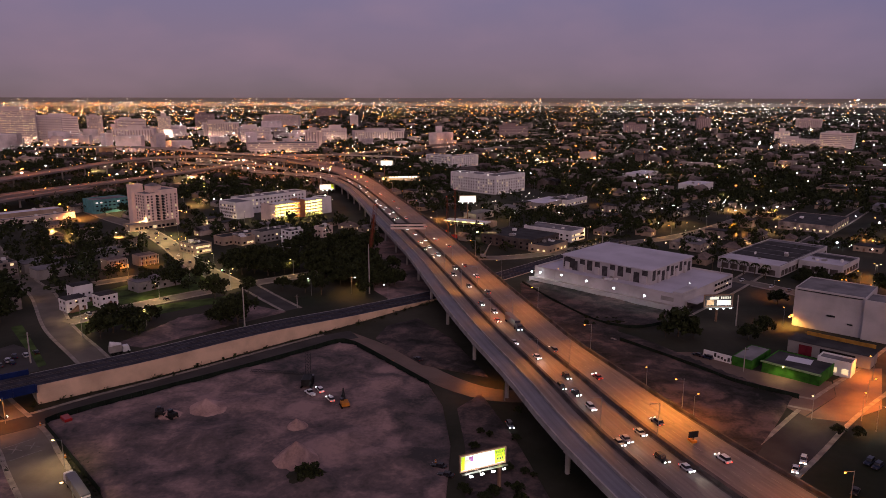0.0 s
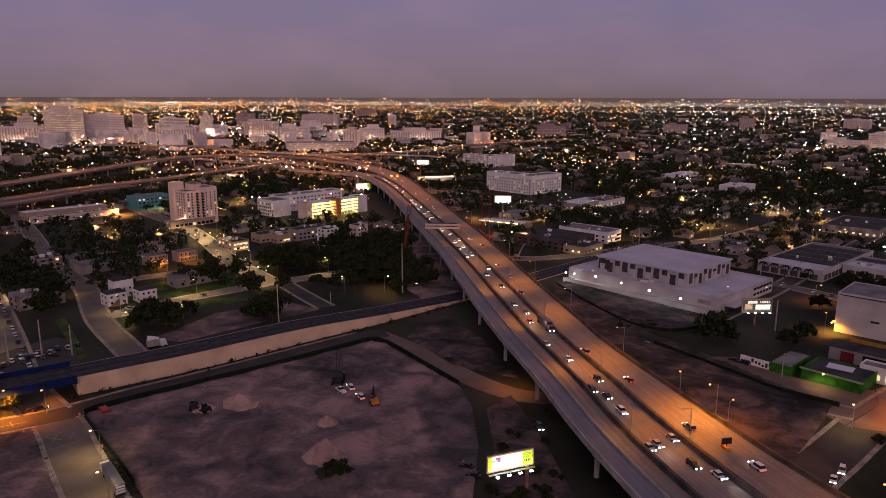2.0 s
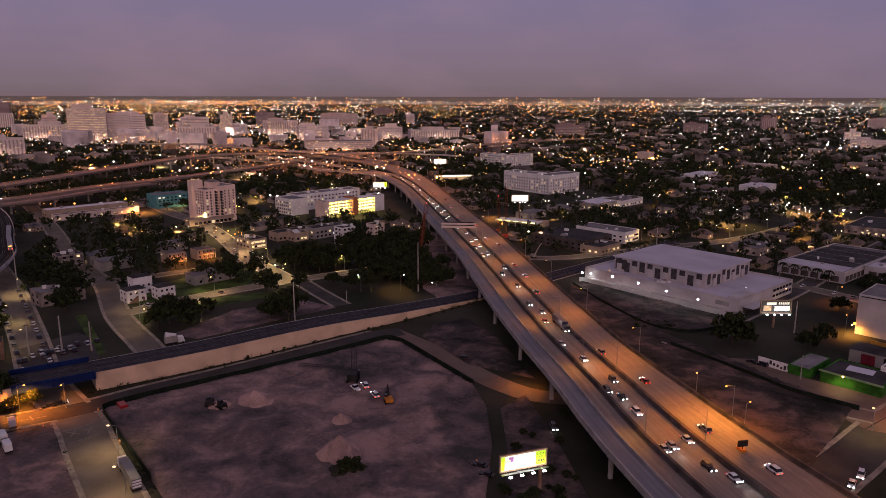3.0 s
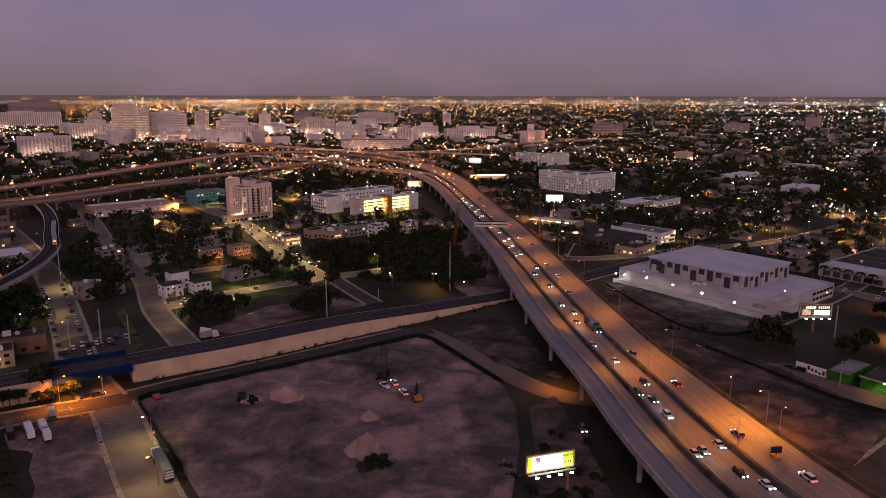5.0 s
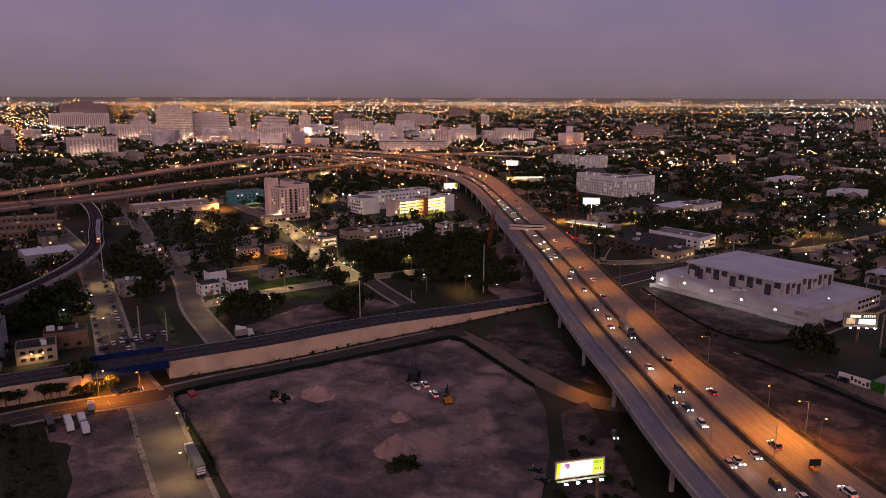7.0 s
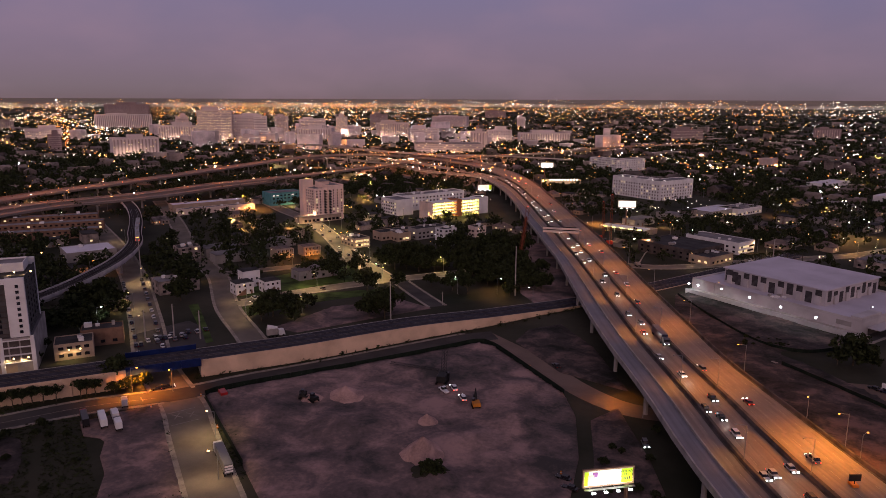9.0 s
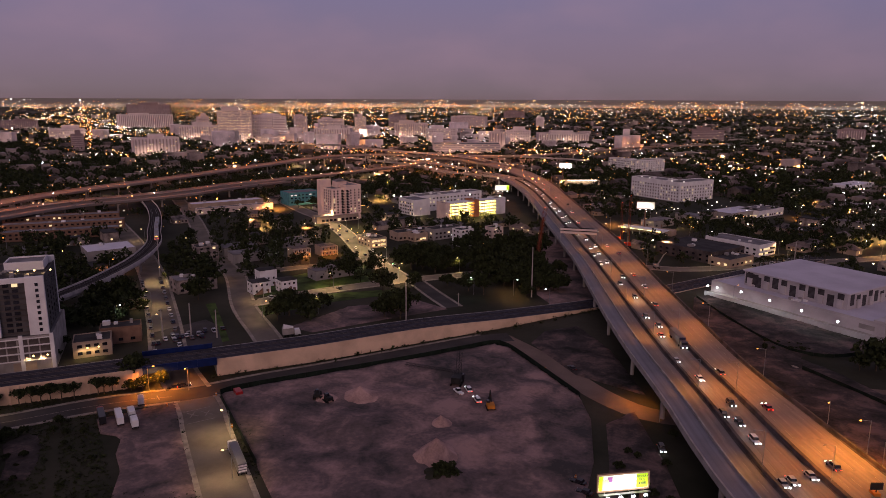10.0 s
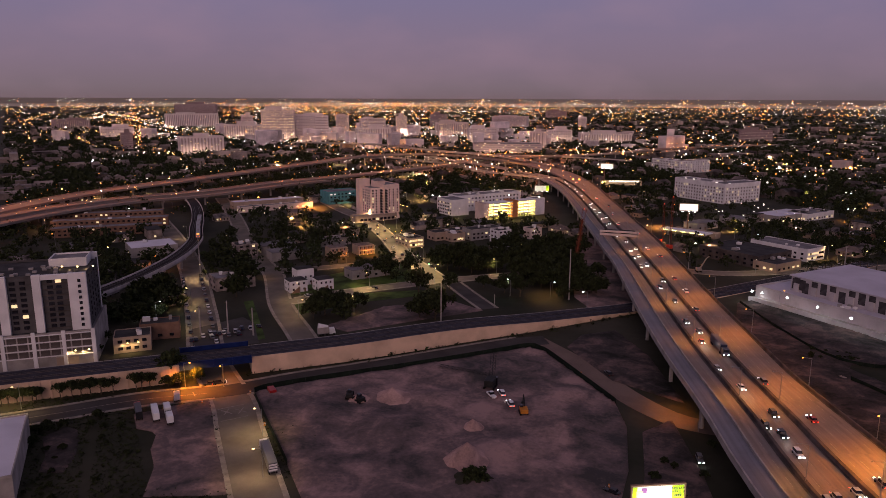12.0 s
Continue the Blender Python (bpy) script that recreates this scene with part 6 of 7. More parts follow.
# parked cars
for i, c in enumerate(CARS_OFF):
    c.matrix_basis = xf(*((-180, 268), (-176, 272), (-172, 277), (-170, 281), (-184, 264), (-173, 269))[i], 0.08, 40 + i)


def parked(x, y, a, k=None, z=0.1):
    tagged(copy_thing(CARS_OFF[rng.choice((0, 1, 1, 2, 3, 3, 5, 5)) if k is None else k], xf(x, y, z, a + rng.uniform(-3, 3))), group="parked cars")


for k in range(9):
    parked(-186 + (k % 3) * 5, 256 + (k // 3) * 5 + (k % 3) * 5, 40)
for k in range(24):
    f = k / 24
    x, y = -176 - f * 88, 249 + f * 106
    s = 5.0 if k % 2 else -5.0
    parked(x + 0.77 * s, y + 0.64 * s, 39.6)
for k in range(16):
    f = (k + 0.5) / 16
    x, y = -126 - f * 120, 402 + f * 165
    s = 4.4 if k % 2 else -4.4
    parked(x + 0.83 * s, y + 0.56 * s, 34, z=0.12)
for x, y, a in ((-146, 361, 50), (-174, 334, 50), (106, 279, 40), (109, 276, 40), (125.3, 190.6, 130), (126.2, 188.0, 125), (112.0, 174.5, 140), (-10, 274, 30),  (-150, 216, 128), (-258, 340, 40), (175, 402, 140), (186, 388, 140), (192, 380, 140)):
    parked(x, y, a)
parked(1, 183, 70, 3)
parked(-1, 188, 70, 3)
for k in range(14):
    parked(84 + k * 3.2, 472 + k * 3.3 + (k % 2) * 7, GRID + 90)
t = copy_thing(CARS_ON[1], xf(-147, 218, 0.1, -50))
t = copy_thing(CARS_ON[0], xf(101.5, 186.2, 0.1, 150))
t = copy_thing(CARS_ON[5], xf(106.4, 191.4, 0.1, 150))
t = copy_thing(CARS_ON[4], xf(22, 214, 0.1, 190))

# ---- building site: crane, excavator, pickups, skip ----
ORANGE_MACH = material("machine_orange", (0.5, 0.19, 0.03), rough=0.5, vary=0.15)


def tracks(t, x=1.2, ln=4.2):
    for s in (-x, x):
        bm = bmesh.new()
        box(bm, s, 0, 0, 0.6, ln, 0.9)
        bmesh.ops.bevel(bm, geom=bm.edges[:], offset=0.2, segments=2, affect="EDGES")
        part("track", bm, "black", t)


ex = thing("excavator", "orange tracked excavator with raised dark boom", "excavator", xf(-33.8, 228, 0.5, 20))
tracks(ex)
lump(ex, "house", 0, -0.6, 1.0, 2.6, 3.4, 1.3, ORANGE_MACH)
lump(ex, "cab", -0.7, 0.8, 1.0, 1.1, 1.5, 2.0, "glass_dark")
bm = bmesh.new()
rod(bm, (0.4, 0.8, 1.8), (0.4, 3.6, 5.4), 0.32, 0.22)
rod(bm, (0.4, 3.6, 5.4), (0.4, 5.2, 2.2), 0.2, 0.15)
part("boom", bm, "dark_steel", ex)
lump(ex, "bucket", 0.4, 5.3, 1.3, 1.0, 0.9, 0.9, "dark_steel")


def lattice(bm, a, b, w, n):
    a, b = Vector(a), Vector(b)
    d = (b - a).normalized()
    u = d.cross(Vector((0.2, 0.9, 0.35))).normalized() * w / 2
    v = d.cross(u).normalized() * w / 2
    c = [u + v, u - v, -u - v, v - u]
    for q in c:
        rod(bm, a + q, b + q, 0.07 * w ** 0.5, seg=4)
    for i in range(n):
        p, q = a.lerp(b, i / n), a.lerp(b, (i + 1) / n)
        for k in range(4):
            rod(bm, p + c[k], q + c[(k + 1) % 4], 0.045 * w ** 0.5, seg=3)


rig = thing("drill_rig", "dark tracked drill rig with lattice boom laid down", "crane", xf(-50, 246, 0.5, 0))
tracks(rig, 1.8, 6)
lump(rig, "house", 0, 0, 1.1, 3.4, 5.5, 2.4, "dark_steel")
lump(rig, "cab", 1.6, 2.2, 1.1, 1.2, 1.6, 2.4, "glass_dark")
bm = bmesh.new()
lattice(bm, (0, 2, 2), (-1.2, 9, 9.5), 1.4, 8)
part("mast", bm, "dark_steel", rig)
bm = bmesh.new()
lattice(bm, (-3, 9, 0.9), (-24, 12, 0.9), 1.2, 18)
part("boom", bm, "dark_steel", rig)
for x, y, a, on in ((-44.5, 241, -62, True), (-39.5, 233, -60, True), (-47.5, 238, -50, False)):
    src = CARS_ON[5] if on else CARS_OFF[4]
    tagged(copy_thing(src, xf(x, y, 0.7, a - 20 + 110)), "white pickup truck standing on the building site")
for x, y, a in ((-95, 221, 20), (-90, 219, 60)):
    dz = thing("loader", "dark wheel loader on the building site", "loader", xf(x, y, 0.5, a))
    tracks(dz, 1.1, 3.6)
    lump(dz, "house", 0, -0.5, 0.9, 2.2, 2.6, 1.2, "dark_steel")
    lump(dz, "cab", 0, 0.5, 1.4, 1.4, 1.4, 1.6, "glass_dark")
    lump(dz, "blade", 0, 2.6, 0.3, 2.8, 0.3, 1.2, "dark_steel")
skip = thing("skip", "red steel waste skip at the site fence", "skip", xf(-124, 217, 0.3, 45))
lump(skip, "body", 0, 0, 0.1, 2.4, 4.5, 1.5, PAINT["red"])
for x, y in ((-131, 214), (-112, 193), (-142, 201), (-20, 270), (-2, 190)):
    cn = thing("barrier_drum", "orange traffic drum beside the street", "traffic drum", xf(x, y, 0.25), "traffic drums")
    bm = bmesh.new()
    rod(bm, (0, 0, 0), (0, 0, 1.1), 0.32, 0.25, 8)
    part("drum", bm, ORANGE_MACH, cn)
    bm = bmesh.new()
    rod(bm, (0, 0, 0.6), (0, 0, 0.8), 0.31, 0.3, 8)
    part("band", bm, "white", cn)


bm = bmesh.new()
bmesh.ops.create_icosphere(bm, subdivisions=3, radius=1.0)
for v in bm.verts:
    v.co *= 1 + 0.3 * noise.noise(v.co * 2.2)
    v.co = Vector((v.co.x * 5.5, v.co.y * 4.6, max(-0.2, v.co.z * 2.4)))
solo("soil_heap", bm, "ground", "dark overgrown soil heap on the building site", "soil heap", m=xf(-38, 180, 0.8))

# fences
def fence(points, h, mat, label, every=4.0, name="fence"):
    f = thing(name, label, "fence", kind="structure")
    c = curve(points, every)
    for p in c:
        bm = bmesh.new()
        rod(bm, (p.x, p.y, -0.1), (p.x, p.y, h + 0.1), 0.06, seg=5)
        part("post", bm, "dark_steel", f)
    L = [p + Vector((0.02, 0.02)) for p in c]
    R = [p - Vector((0.02, 0.02)) for p in c]
    bm = bmesh.new()
    sweep(bm, L, R, 0, 1, 0.08, h)
    part("mesh_screen", bm, mat, f)


SCREEN = material("dark_green_screen", (0.012, 0.02, 0.014), vary=0.3)
fence([(-92, 173), (-115, 198), (-130, 215), (-128, 219), (-113, 233), (-84, 258), (-54, 286), (-46, 293.5), (-38, 291), (-19, 266), (-5, 247)], 2.2, SCREEN, "dark screened site fence round the dirt lot")
fence([(78, 297), (101, 264), (110, 250), (127, 236)], 2.0, SCREEN, "dark fence along the dusty street")
fence([(46, 396), (58, 360), (74, 324), (90, 315), (106, 322)], 1.6, SCREEN, "dark fence on the slope below the warehouse")
# road markings at the crossing
mk = thing("crossing_markings", "white stop lines and rail crossing marks on the street", "marking", kind="structure")
for x, y, sx, sy, a in ((-131, 202, 9, 0.35, 48), (-124.5, 194.5, 9, 0.35, 48), (-130, 198, 0.35, 5, 15), (-130, 198, 0.35, 5, 80), (-126, 200.5, 0.35, 5, 15), (-126, 200.5, 0.35, 5, 80), (-150, 207, 0.4, 4, 48)):
    bm = bmesh.new()
    box(bm, x, y, 0.09, sx, sy, 0.015, a)
    part("line", bm, "marking", mk)
bm = bmesh.new()
L, R = edges([(-310, 60), (-250, 120), (-191, 172), (-166, 196), (-146, 209)], 0.2, 6)
sweep(bm, L, R, 0, 1, 0.07, 0.088)
part("line", bm, "marking", mk)

# rank dark weeds over the empty ground west of the truck yard
V, Fc = [], []
r = random.Random(19)
YARD = [(-158, 188), (-142, 206), (-136, 198), (-118, 176), (-101, 157), (-122, 150), (-136, 164), (-146, 174)]
BARE = [(-174, 164), (-170, 171), (-164, 168), (-158, 160), (-154, 148), (-160, 150), (-168, 158)]
for _ in range(9500):
    x, y = r.uniform(-200, -88), r.uniform(118, 196)
    if inside(x, y, YARD) or (inside(x, y, BARE) and r.random() < 0.9) or on_street(Vector((x, y)), None, 1.0) or abs((x + 152) * 0.76 + (y - 161) * 0.65) < 1.2:
        continue
    s_ = r.uniform(0.12, 0.42)
    for q in range(6):
        u = Vector((r.gauss(0, 1), r.gauss(0, 1), abs(r.gauss(0.3, 0.6)))) * s_
        w_ = Vector((r.gauss(0, 1), r.gauss(0, 1), r.gauss(0, 0.4))) * s_ * 0.6
        c = Vector((x, y, 0.0))
        i = len(V)
        V.extend([c + u - w_, c + u + w_, c + u * 0.1 - w_ * 0.5])
        Fc.append((i, i + 1, i + 2))
me = bpy.data.meshes.new("tall_weeds")
me.from_pydata(V, [], Fc)
me.materials.append(M["leaf"])
tagged(new("tall_weeds", me), "rank dark weeds over the empty ground by the truck yard", "weeds", kind="stuff")
white_hall = thing("hall_building", "low hall with a bluish white flat roof beside the weeds", "building", xf(-150, 133.4, 0, 43))
shell(white_hall, 26, 41, 0, 7.2, "concrete", "roof_white", x=-26, y=0, parapet=0.7)
roof_clutter(white_hall, 20, 36, 7.4, 4, 12, x=-24)

# weeds at the foot of the retaining wall
V, Fc = [], []
r = random.Random(8)
for a, b in zip(rn[i_b1:i_b1 + 30], rf[i_b1:i_b1 + 30]):
    for k in range(12):
        o = (a - b).normalized() * r.uniform(0.3, 1.2)
        s = r.choice((0.35, 0.5, 0.6, 0.8)) if r.random() < 0.4 else 0.22
        c = Vector((a.x + o.x + r.uniform(-3, 3), a.y + o.y + r.uniform(-3, 3), 0.05))
        for q in range(10):
            u = Vector((r.gauss(0, 1), r.gauss(0, 1), abs(r.gauss(0, 1)))) * s
            w_ = Vector((r.gauss(0, 1), r.gauss(0, 1), 0)) * s * 0.4
            i = len(V)
            V.extend([c + u - w_, c + u + w_, c + u * 0.2])
            Fc.append((i, i + 1, i + 2))
me = bpy.data.meshes.new("weeds")
me.from_pydata(V, [], Fc)
me.materials.append(M["leaf"])
tagged(new("weeds", me), "scattered weeds along the foot of the wall", "weeds", kind="stuff")

# ---- billboards ----
def billboard(x, y, turn, w, h, z0, label, face, pole_at=0.5, power=650, lamps=4):
    b = thing("billboard", label, "billboard", xf(x, y, 0, turn))
    lump(b, "panel", 0, 0, z0, w, 0.5, h, face)
    for sx, sz, ox, oz in ((w + 0.8, 0.4, 0, -0.42), (w + 0.8, 0.4, 0, h + 0.02), (0.4, h, -w / 2 - 0.21, 0), (0.4, h, w / 2 + 0.21, 0)):
        lump(b, "frame", ox, 0.02, z0 + oz, sx, 0.66, sz, "brown")
    bm = bmesh.new()
    px = (pole_at - 0.5) * w
    rod(bm, (px, 0.9, -0.3), (px, 0.9, z0 + h * 0.7), 0.55, seg=12)
    part("pole", bm, "brown", b)
    lump(b, "walkway", 0, -1.3, z0 - 0.55, w + 0.5, 0.8, 0.1, "steel")
    for i in range(lamps):
        lx = -w / 2 + w * (i + 0.5) / lamps
        arm = lump(b, "lamp_arm", lx, -1.5, z0 - 0.7, 0.12, 2.8, 0.12, "steel")
        lump(arm, "lamp_head", lx, -2.8, z0 - 0.75, 0.9, 0.5, 0.35, "lit_cool")
        d = bpy.data.lights.new("billboard_lamp", "SPOT")
        d.energy, d.color, d.spot_size, d.spot_blend, d.shadow_soft_size = power, (1.0, 0.98, 0.85), radians(130), 0.5, 0.2
        o = new("billboard_lamp", d)
        o.matrix_world = xf(x, y, 0, turn) @ look((lx, -2.8, z0 - 0.3), (lx, 0, z0 + h * 0.55))
    return b


def lettering(b, words, x, y, z, height, mat):
    """Flat printed letters on an upright panel."""
    c = bpy.data.curves.new("lettering", "FONT")
    c.body, c.size, c.extrude, c.align_x = words, height * 1.38, 0.01, "CENTER"
    ob = bpy.data.objects.new("lettering", c)
    me = bpy.data.meshes.new_from_object(ob)
    bpy.data.objects.remove(ob)
    me.materials.clear()
    me.materials.append(M[mat])
    return part("lettering", me, None, b, "dark printed letters", xf(x, y, z, 0, 90))


white_vinyl = material("white_printed_vinyl", (0.8, 0.8, 0.72), vary=0.06, bump=0)
bb = billboard(10.7, 172.0, 24.6, 13.0, 4.0, 9.4, "brightly lit billboard with pale picture and lime green panel", white_vinyl, 0.93, 1500)
lime = material("lime_print", (0.45, 0.72, 0.02), vary=0.08, bump=0)
lump(bb, "lime_panel", 4.95, -0.27, 9.5, 3.0, 0.06, 3.8, lime)
lump(bb, "lime_edge", -5.9, -0.27, 9.5, 1.1, 0.06, 3.8, lime)
lump(bb, "purple_shape", -3.6, -0.27, 11.6, 1.3, 0.05, 1.4, material("purple_print", (0.22, 0.08, 0.25), vary=0.1))
lump(bb, "grey_shape", -4.7, -0.28, 9.7, 1.7, 0.06, 2.6, material("grey_print", (0.35, 0.36, 0.28), vary=0.3))
lettering(bb, "FRIDAY", 4.95, -0.33, 12.2, 0.72, "roof_dark")
lettering(bb, "APRIL 3", 4.95, -0.33, 11.3, 0.72, "roof_dark")
for i in range(4):
    lump(bb, "printed_bar", 4.2 + i * 0.5, -0.31, 10.3, 0.34, 0.05, 0.75, "roof_dark")
bb2 = billboard(131.2, 325, 5, 13.5, 5.2, 8.0, "lit billboard with dark picture and white panel", material("dark_print", (0.05, 0.045, 0.05), vary=0.3), 0.5, 700, 4)
lump(bb2, "white_panel", 2.8, -0.27, 8.4, 7.0, 0.06, 2.4, white_vinyl)
lump(bb2, "oval_shape", -2.2, -0.27, 11.3, 4.4, 0.06, 1.3, white_vinyl)
lump(bb2, "brown_shape", -4.0, -0.28, 8.5, 3.6, 0.06, 2.5, material("brown_print", (0.4, 0.25, 0.15), vary=0.4))
for i in range(6):
    lump(bb2, "printed_bar", 1.4 + i * 0.85, -0.27, 11.5, 0.6, 0.06, 1.1, white_vinyl)
billboard(21, 593, 2, 13.5, 5, 19, "tall bright white billboard beside the petrol station", white_vinyl, 0.5, 1500, 3)
billboard(-69, 873, 2, 14.5, 5, 24, "very tall glowing white billboard by the highway", white_vinyl, 0.3, 3000, 3)
b3 = billboard(-116, 705, 20, 14, 5, 15, "white and green lit billboard beside the highway", white_vinyl, 0.55, 1500, 3)
lump(b3, "lime_edge", 5.6, -0.27, 15.1, 2.6, 0.06, 4.8, lime)

# ---- poles, gantry, cranes ----
for x, y, h in ((-92, 315, 19.5), (-40, 374, 27.5), (138, 319, 15), (-188, 262, 14), (-177, 267, 16), (-166, 270, 13), (-262, 361, 22), (-129, 386, 8), (-74, 347, 7), (108, 470, 20), (118, 262, 10), (-150, 408, 8), (158, 392, 12)):
    u = thing("utility_pole", "tall plain concrete utility pole", "pole", xf(x, y, 0))
    bm = bmesh.new()
    rod(bm, (0, 0, -0.3), (0, 0, h), 0.4 if h > 12 else 0.22, 0.22 if h > 12 else 0.14, 8)
    part("shaft", bm, "concrete", u)
    if h < 22:
        lump(u, "crossarm", 0, 0, h - 1.0, 2.4, 0.16, 0.2, "bark")
gy = 488
p0, p1 = on_deck(gy, 0.02)[0], on_deck(gy, 0.66)[0]
gantry = thing("sign_gantry", "overhead steel sign gantry across the highway", "gantry")
for p in (p0, p1):
    bm = bmesh.new()
    rod(bm, (p.x, p.y, DECK), (p.x, p.y, DECK + 8.6), 0.3, seg=8)
    part("post", bm, "steel", gantry)
d = p1 - p0
ga = math.degrees(math.atan2(d.y, d.x))
mid_g = p0.lerp(p1, 0.5)
for z, tall in ((DECK + 4.8, 1.4), (DECK + 7.0, 1.2)):
    lump(gantry, "beam", mid_g.x, mid_g.y, z, d.length, 1.3, tall, "pink", turn=ga)
for f in (0.28, 0.74):
    q = p0.lerp(p1, f)
    lump(gantry, "sign_panel", q.x, q.y + 1.0, DECK + 5.4, 9, 0.25, 3.4, "dark_steel", turn=ga)
RUST = material("red_oxide_steel", (0.17, 0.05, 0.028), vary=0.2)
for x, y, dx, dy, h in ((-49, 464, 5, -4, 36), (9, 521, 0, 2, 38), (4, 540, -1, 2, 30)):
    c = thing("crane", "red-brown lattice crane mast beside the highway", "crane", xf(x, y, 0))
    bm = bmesh.new()
    lattice(bm, (0, 0, 1), (dx, dy, h), 2.2 if x < 0 else 1.2, 18)
    if x < 0:
        rod(bm, (0, 0, 1), (dx * 0.8, dy * 0.8, h * 0.82), 0.7, 0.55, 6)
    part("mast", bm, RUST, c)
    lump(c, "base", 0, 0, 0, 4.5, 6, 2.2, "dark_steel")
    lump(c, "beacon", dx, dy, h, 0.35, 0.35, 0.4, "lit_red")
for x, y in ((0.9, 539.4), (8.5, 520.3)):
    c = thing("counterweight", "orange-red crane counterweight block", "counterweight", xf(x, y, 0, 10))
    lump(c, "block", 0, 0, 0.0, 4.4, 2.2, 4.6, material("signal_red_paint", (0.55, 0.06, 0.03), vary=0.1))
ar = thing("excavator", "pale excavator with a long raised arm", "excavator", xf(27, 462, 0, 200))
tracks(ar)
lump(ar, "house", 0, -0.6, 1.0, 2.8, 3.8, 1.6, "grey_wall")
bm = bmesh.new()
rod(bm, (0, 1, 2), (-2.5, 4, 9.5), 0.5, 0.35)
rod(bm, (-2.5, 4, 9.5), (-3.2, 6.5, 11.5), 0.3, 0.2)
part("boom", bm, "concrete", ar)
p, h = on_deck(184, 0.79)
ms = thing("message_sign", "dark portable message sign trailer on the highway", "road sign", xf(p.x, p.y, DECK + 0.01, 15))
lump(ms, "panel", 0, 0, 1.6, 3.0, 0.3, 1.8, "dark_steel")
lump(ms, "trailer", 0, 0.3, 0.2, 1.6, 2.4, 0.7, ORANGE_MACH)
bm = bmesh.new()
rod(bm, (0, 0, 0.8), (0, 0, 1.7), 0.12)
part("mast", bm, "dark_steel", ms)

# petrol station and the lit forecourt under the tall billboard
gas = thing("petrol_station", "petrol station with a bright striped canopy", "petrol station", xf(6, 590, 0, -28))
lump(gas, "canopy", 18, -4, 4.6, 38, 11, 0.9, "white")
for i in range(5):
    lump(gas, "canopy_band", 3.5 + i * 7.4, -9.55, 4.8, 3.6, 0.12, 0.5, "lit_yellow")
lump(gas, "shop", 20, 8, 0, 36, 9, 4.5, "tan")
for i in range(6):
    lump(gas, "canopy_light", 3 + i * 6, -4, 4.42, 1.6, 1.6, 0.15, "lit_white")
    lump(gas, "column", 3 + i * 6, -4, 0, 0.4, 0.4, 4.4, "white")
yard = thing("car_yard", "long low building with a row of white lamps", "building", xf(-76.7, 899.3, 0, 16.7))
shell(yard, 49.2, 10, 0, 4.5, "tan", "roof_grey")
for i in range(10):
    lump(yard, "lamp", 10 + i * (49.2 - 12) / 10, -0.7, 4.6, 2.0, 0.8, 1.2, "lit_white")
# an added glowing box stands for the yellow glow on the forecourt
lump(yard, "sign_light", 2.5, -0.8, 2.6, 4.5, 0.8, 2.4, "lit_yellow")
for f in (0.08, 0.5, 0.85):
    q = yard.matrix_basis @ Vector((49.2 * f, -7, 7))
    lamp_light("forecourt_light", q.x, q.y, q.z, 9000 if f > 0.1 else 16000, WARM if f > 0.1 else (1.0, 0.55, 0.12), 170)

# ---- lamps ----
def lamp_proto(color, label, h=9.0, arm=2.2):
    t = thing("street_lamp", label, "street lamp")
    bm = bmesh.new()
    rod(bm, (0, 0, -0.3), (0, 0, h), 0.13, 0.08, 6)
    part("pole", bm, "steel", t)
    bm = bmesh.new()
    rod(bm, (0, 0, h - 0.15), (0, arm, h + 0.35), 0.06, seg=5)
    part("arm", bm, "steel", t)
    bm = bmesh.new()
    bmesh.ops.create_icosphere(bm, subdivisions=1, radius=0.42 if h < 10 else 0.32, matrix=xf(0, arm, h + 0.15) @ Matrix.Diagonal((0.8, 1.15, 0.6, 1)))
    part("lamp_head", bm, color, t)
    return t


L_SOD, L_WARM, L_COOL = lamp_proto("lit_sodium", "street lamp glowing orange on a steel pole"), lamp_proto("lit_warm", "street lamp glowing warm white on a steel pole"), lamp_proto("lit_cool", "street lamp glowing cool white on a steel pole")
L_HW = lamp_proto("lit_sodium", "tall highway lamp glowing orange", 11, 3)
L_CUT = lamp_proto("steel", "tall slim highway lamp with a shielded head", 11, 3)
PROTO = {SODIUM: L_SOD, WARM: L_WARM, COOL: L_COOL}
first = {SODIUM: True, WARM: True, COOL: True}


def street_lamp(x, y, color, turn=0, power=0, z=0.05):
    src = PROTO[color]
    m = xf(x, y, z, turn)
    if first[color]:
        src.matrix_basis, first[color] = m, False
    else:
        copy_thing(src, m)
    if power:
        h = m @ Vector((0, 2.2, 8.8))
        lamp_light("street_lamp_light", h.x, h.y, h.z, power, color)


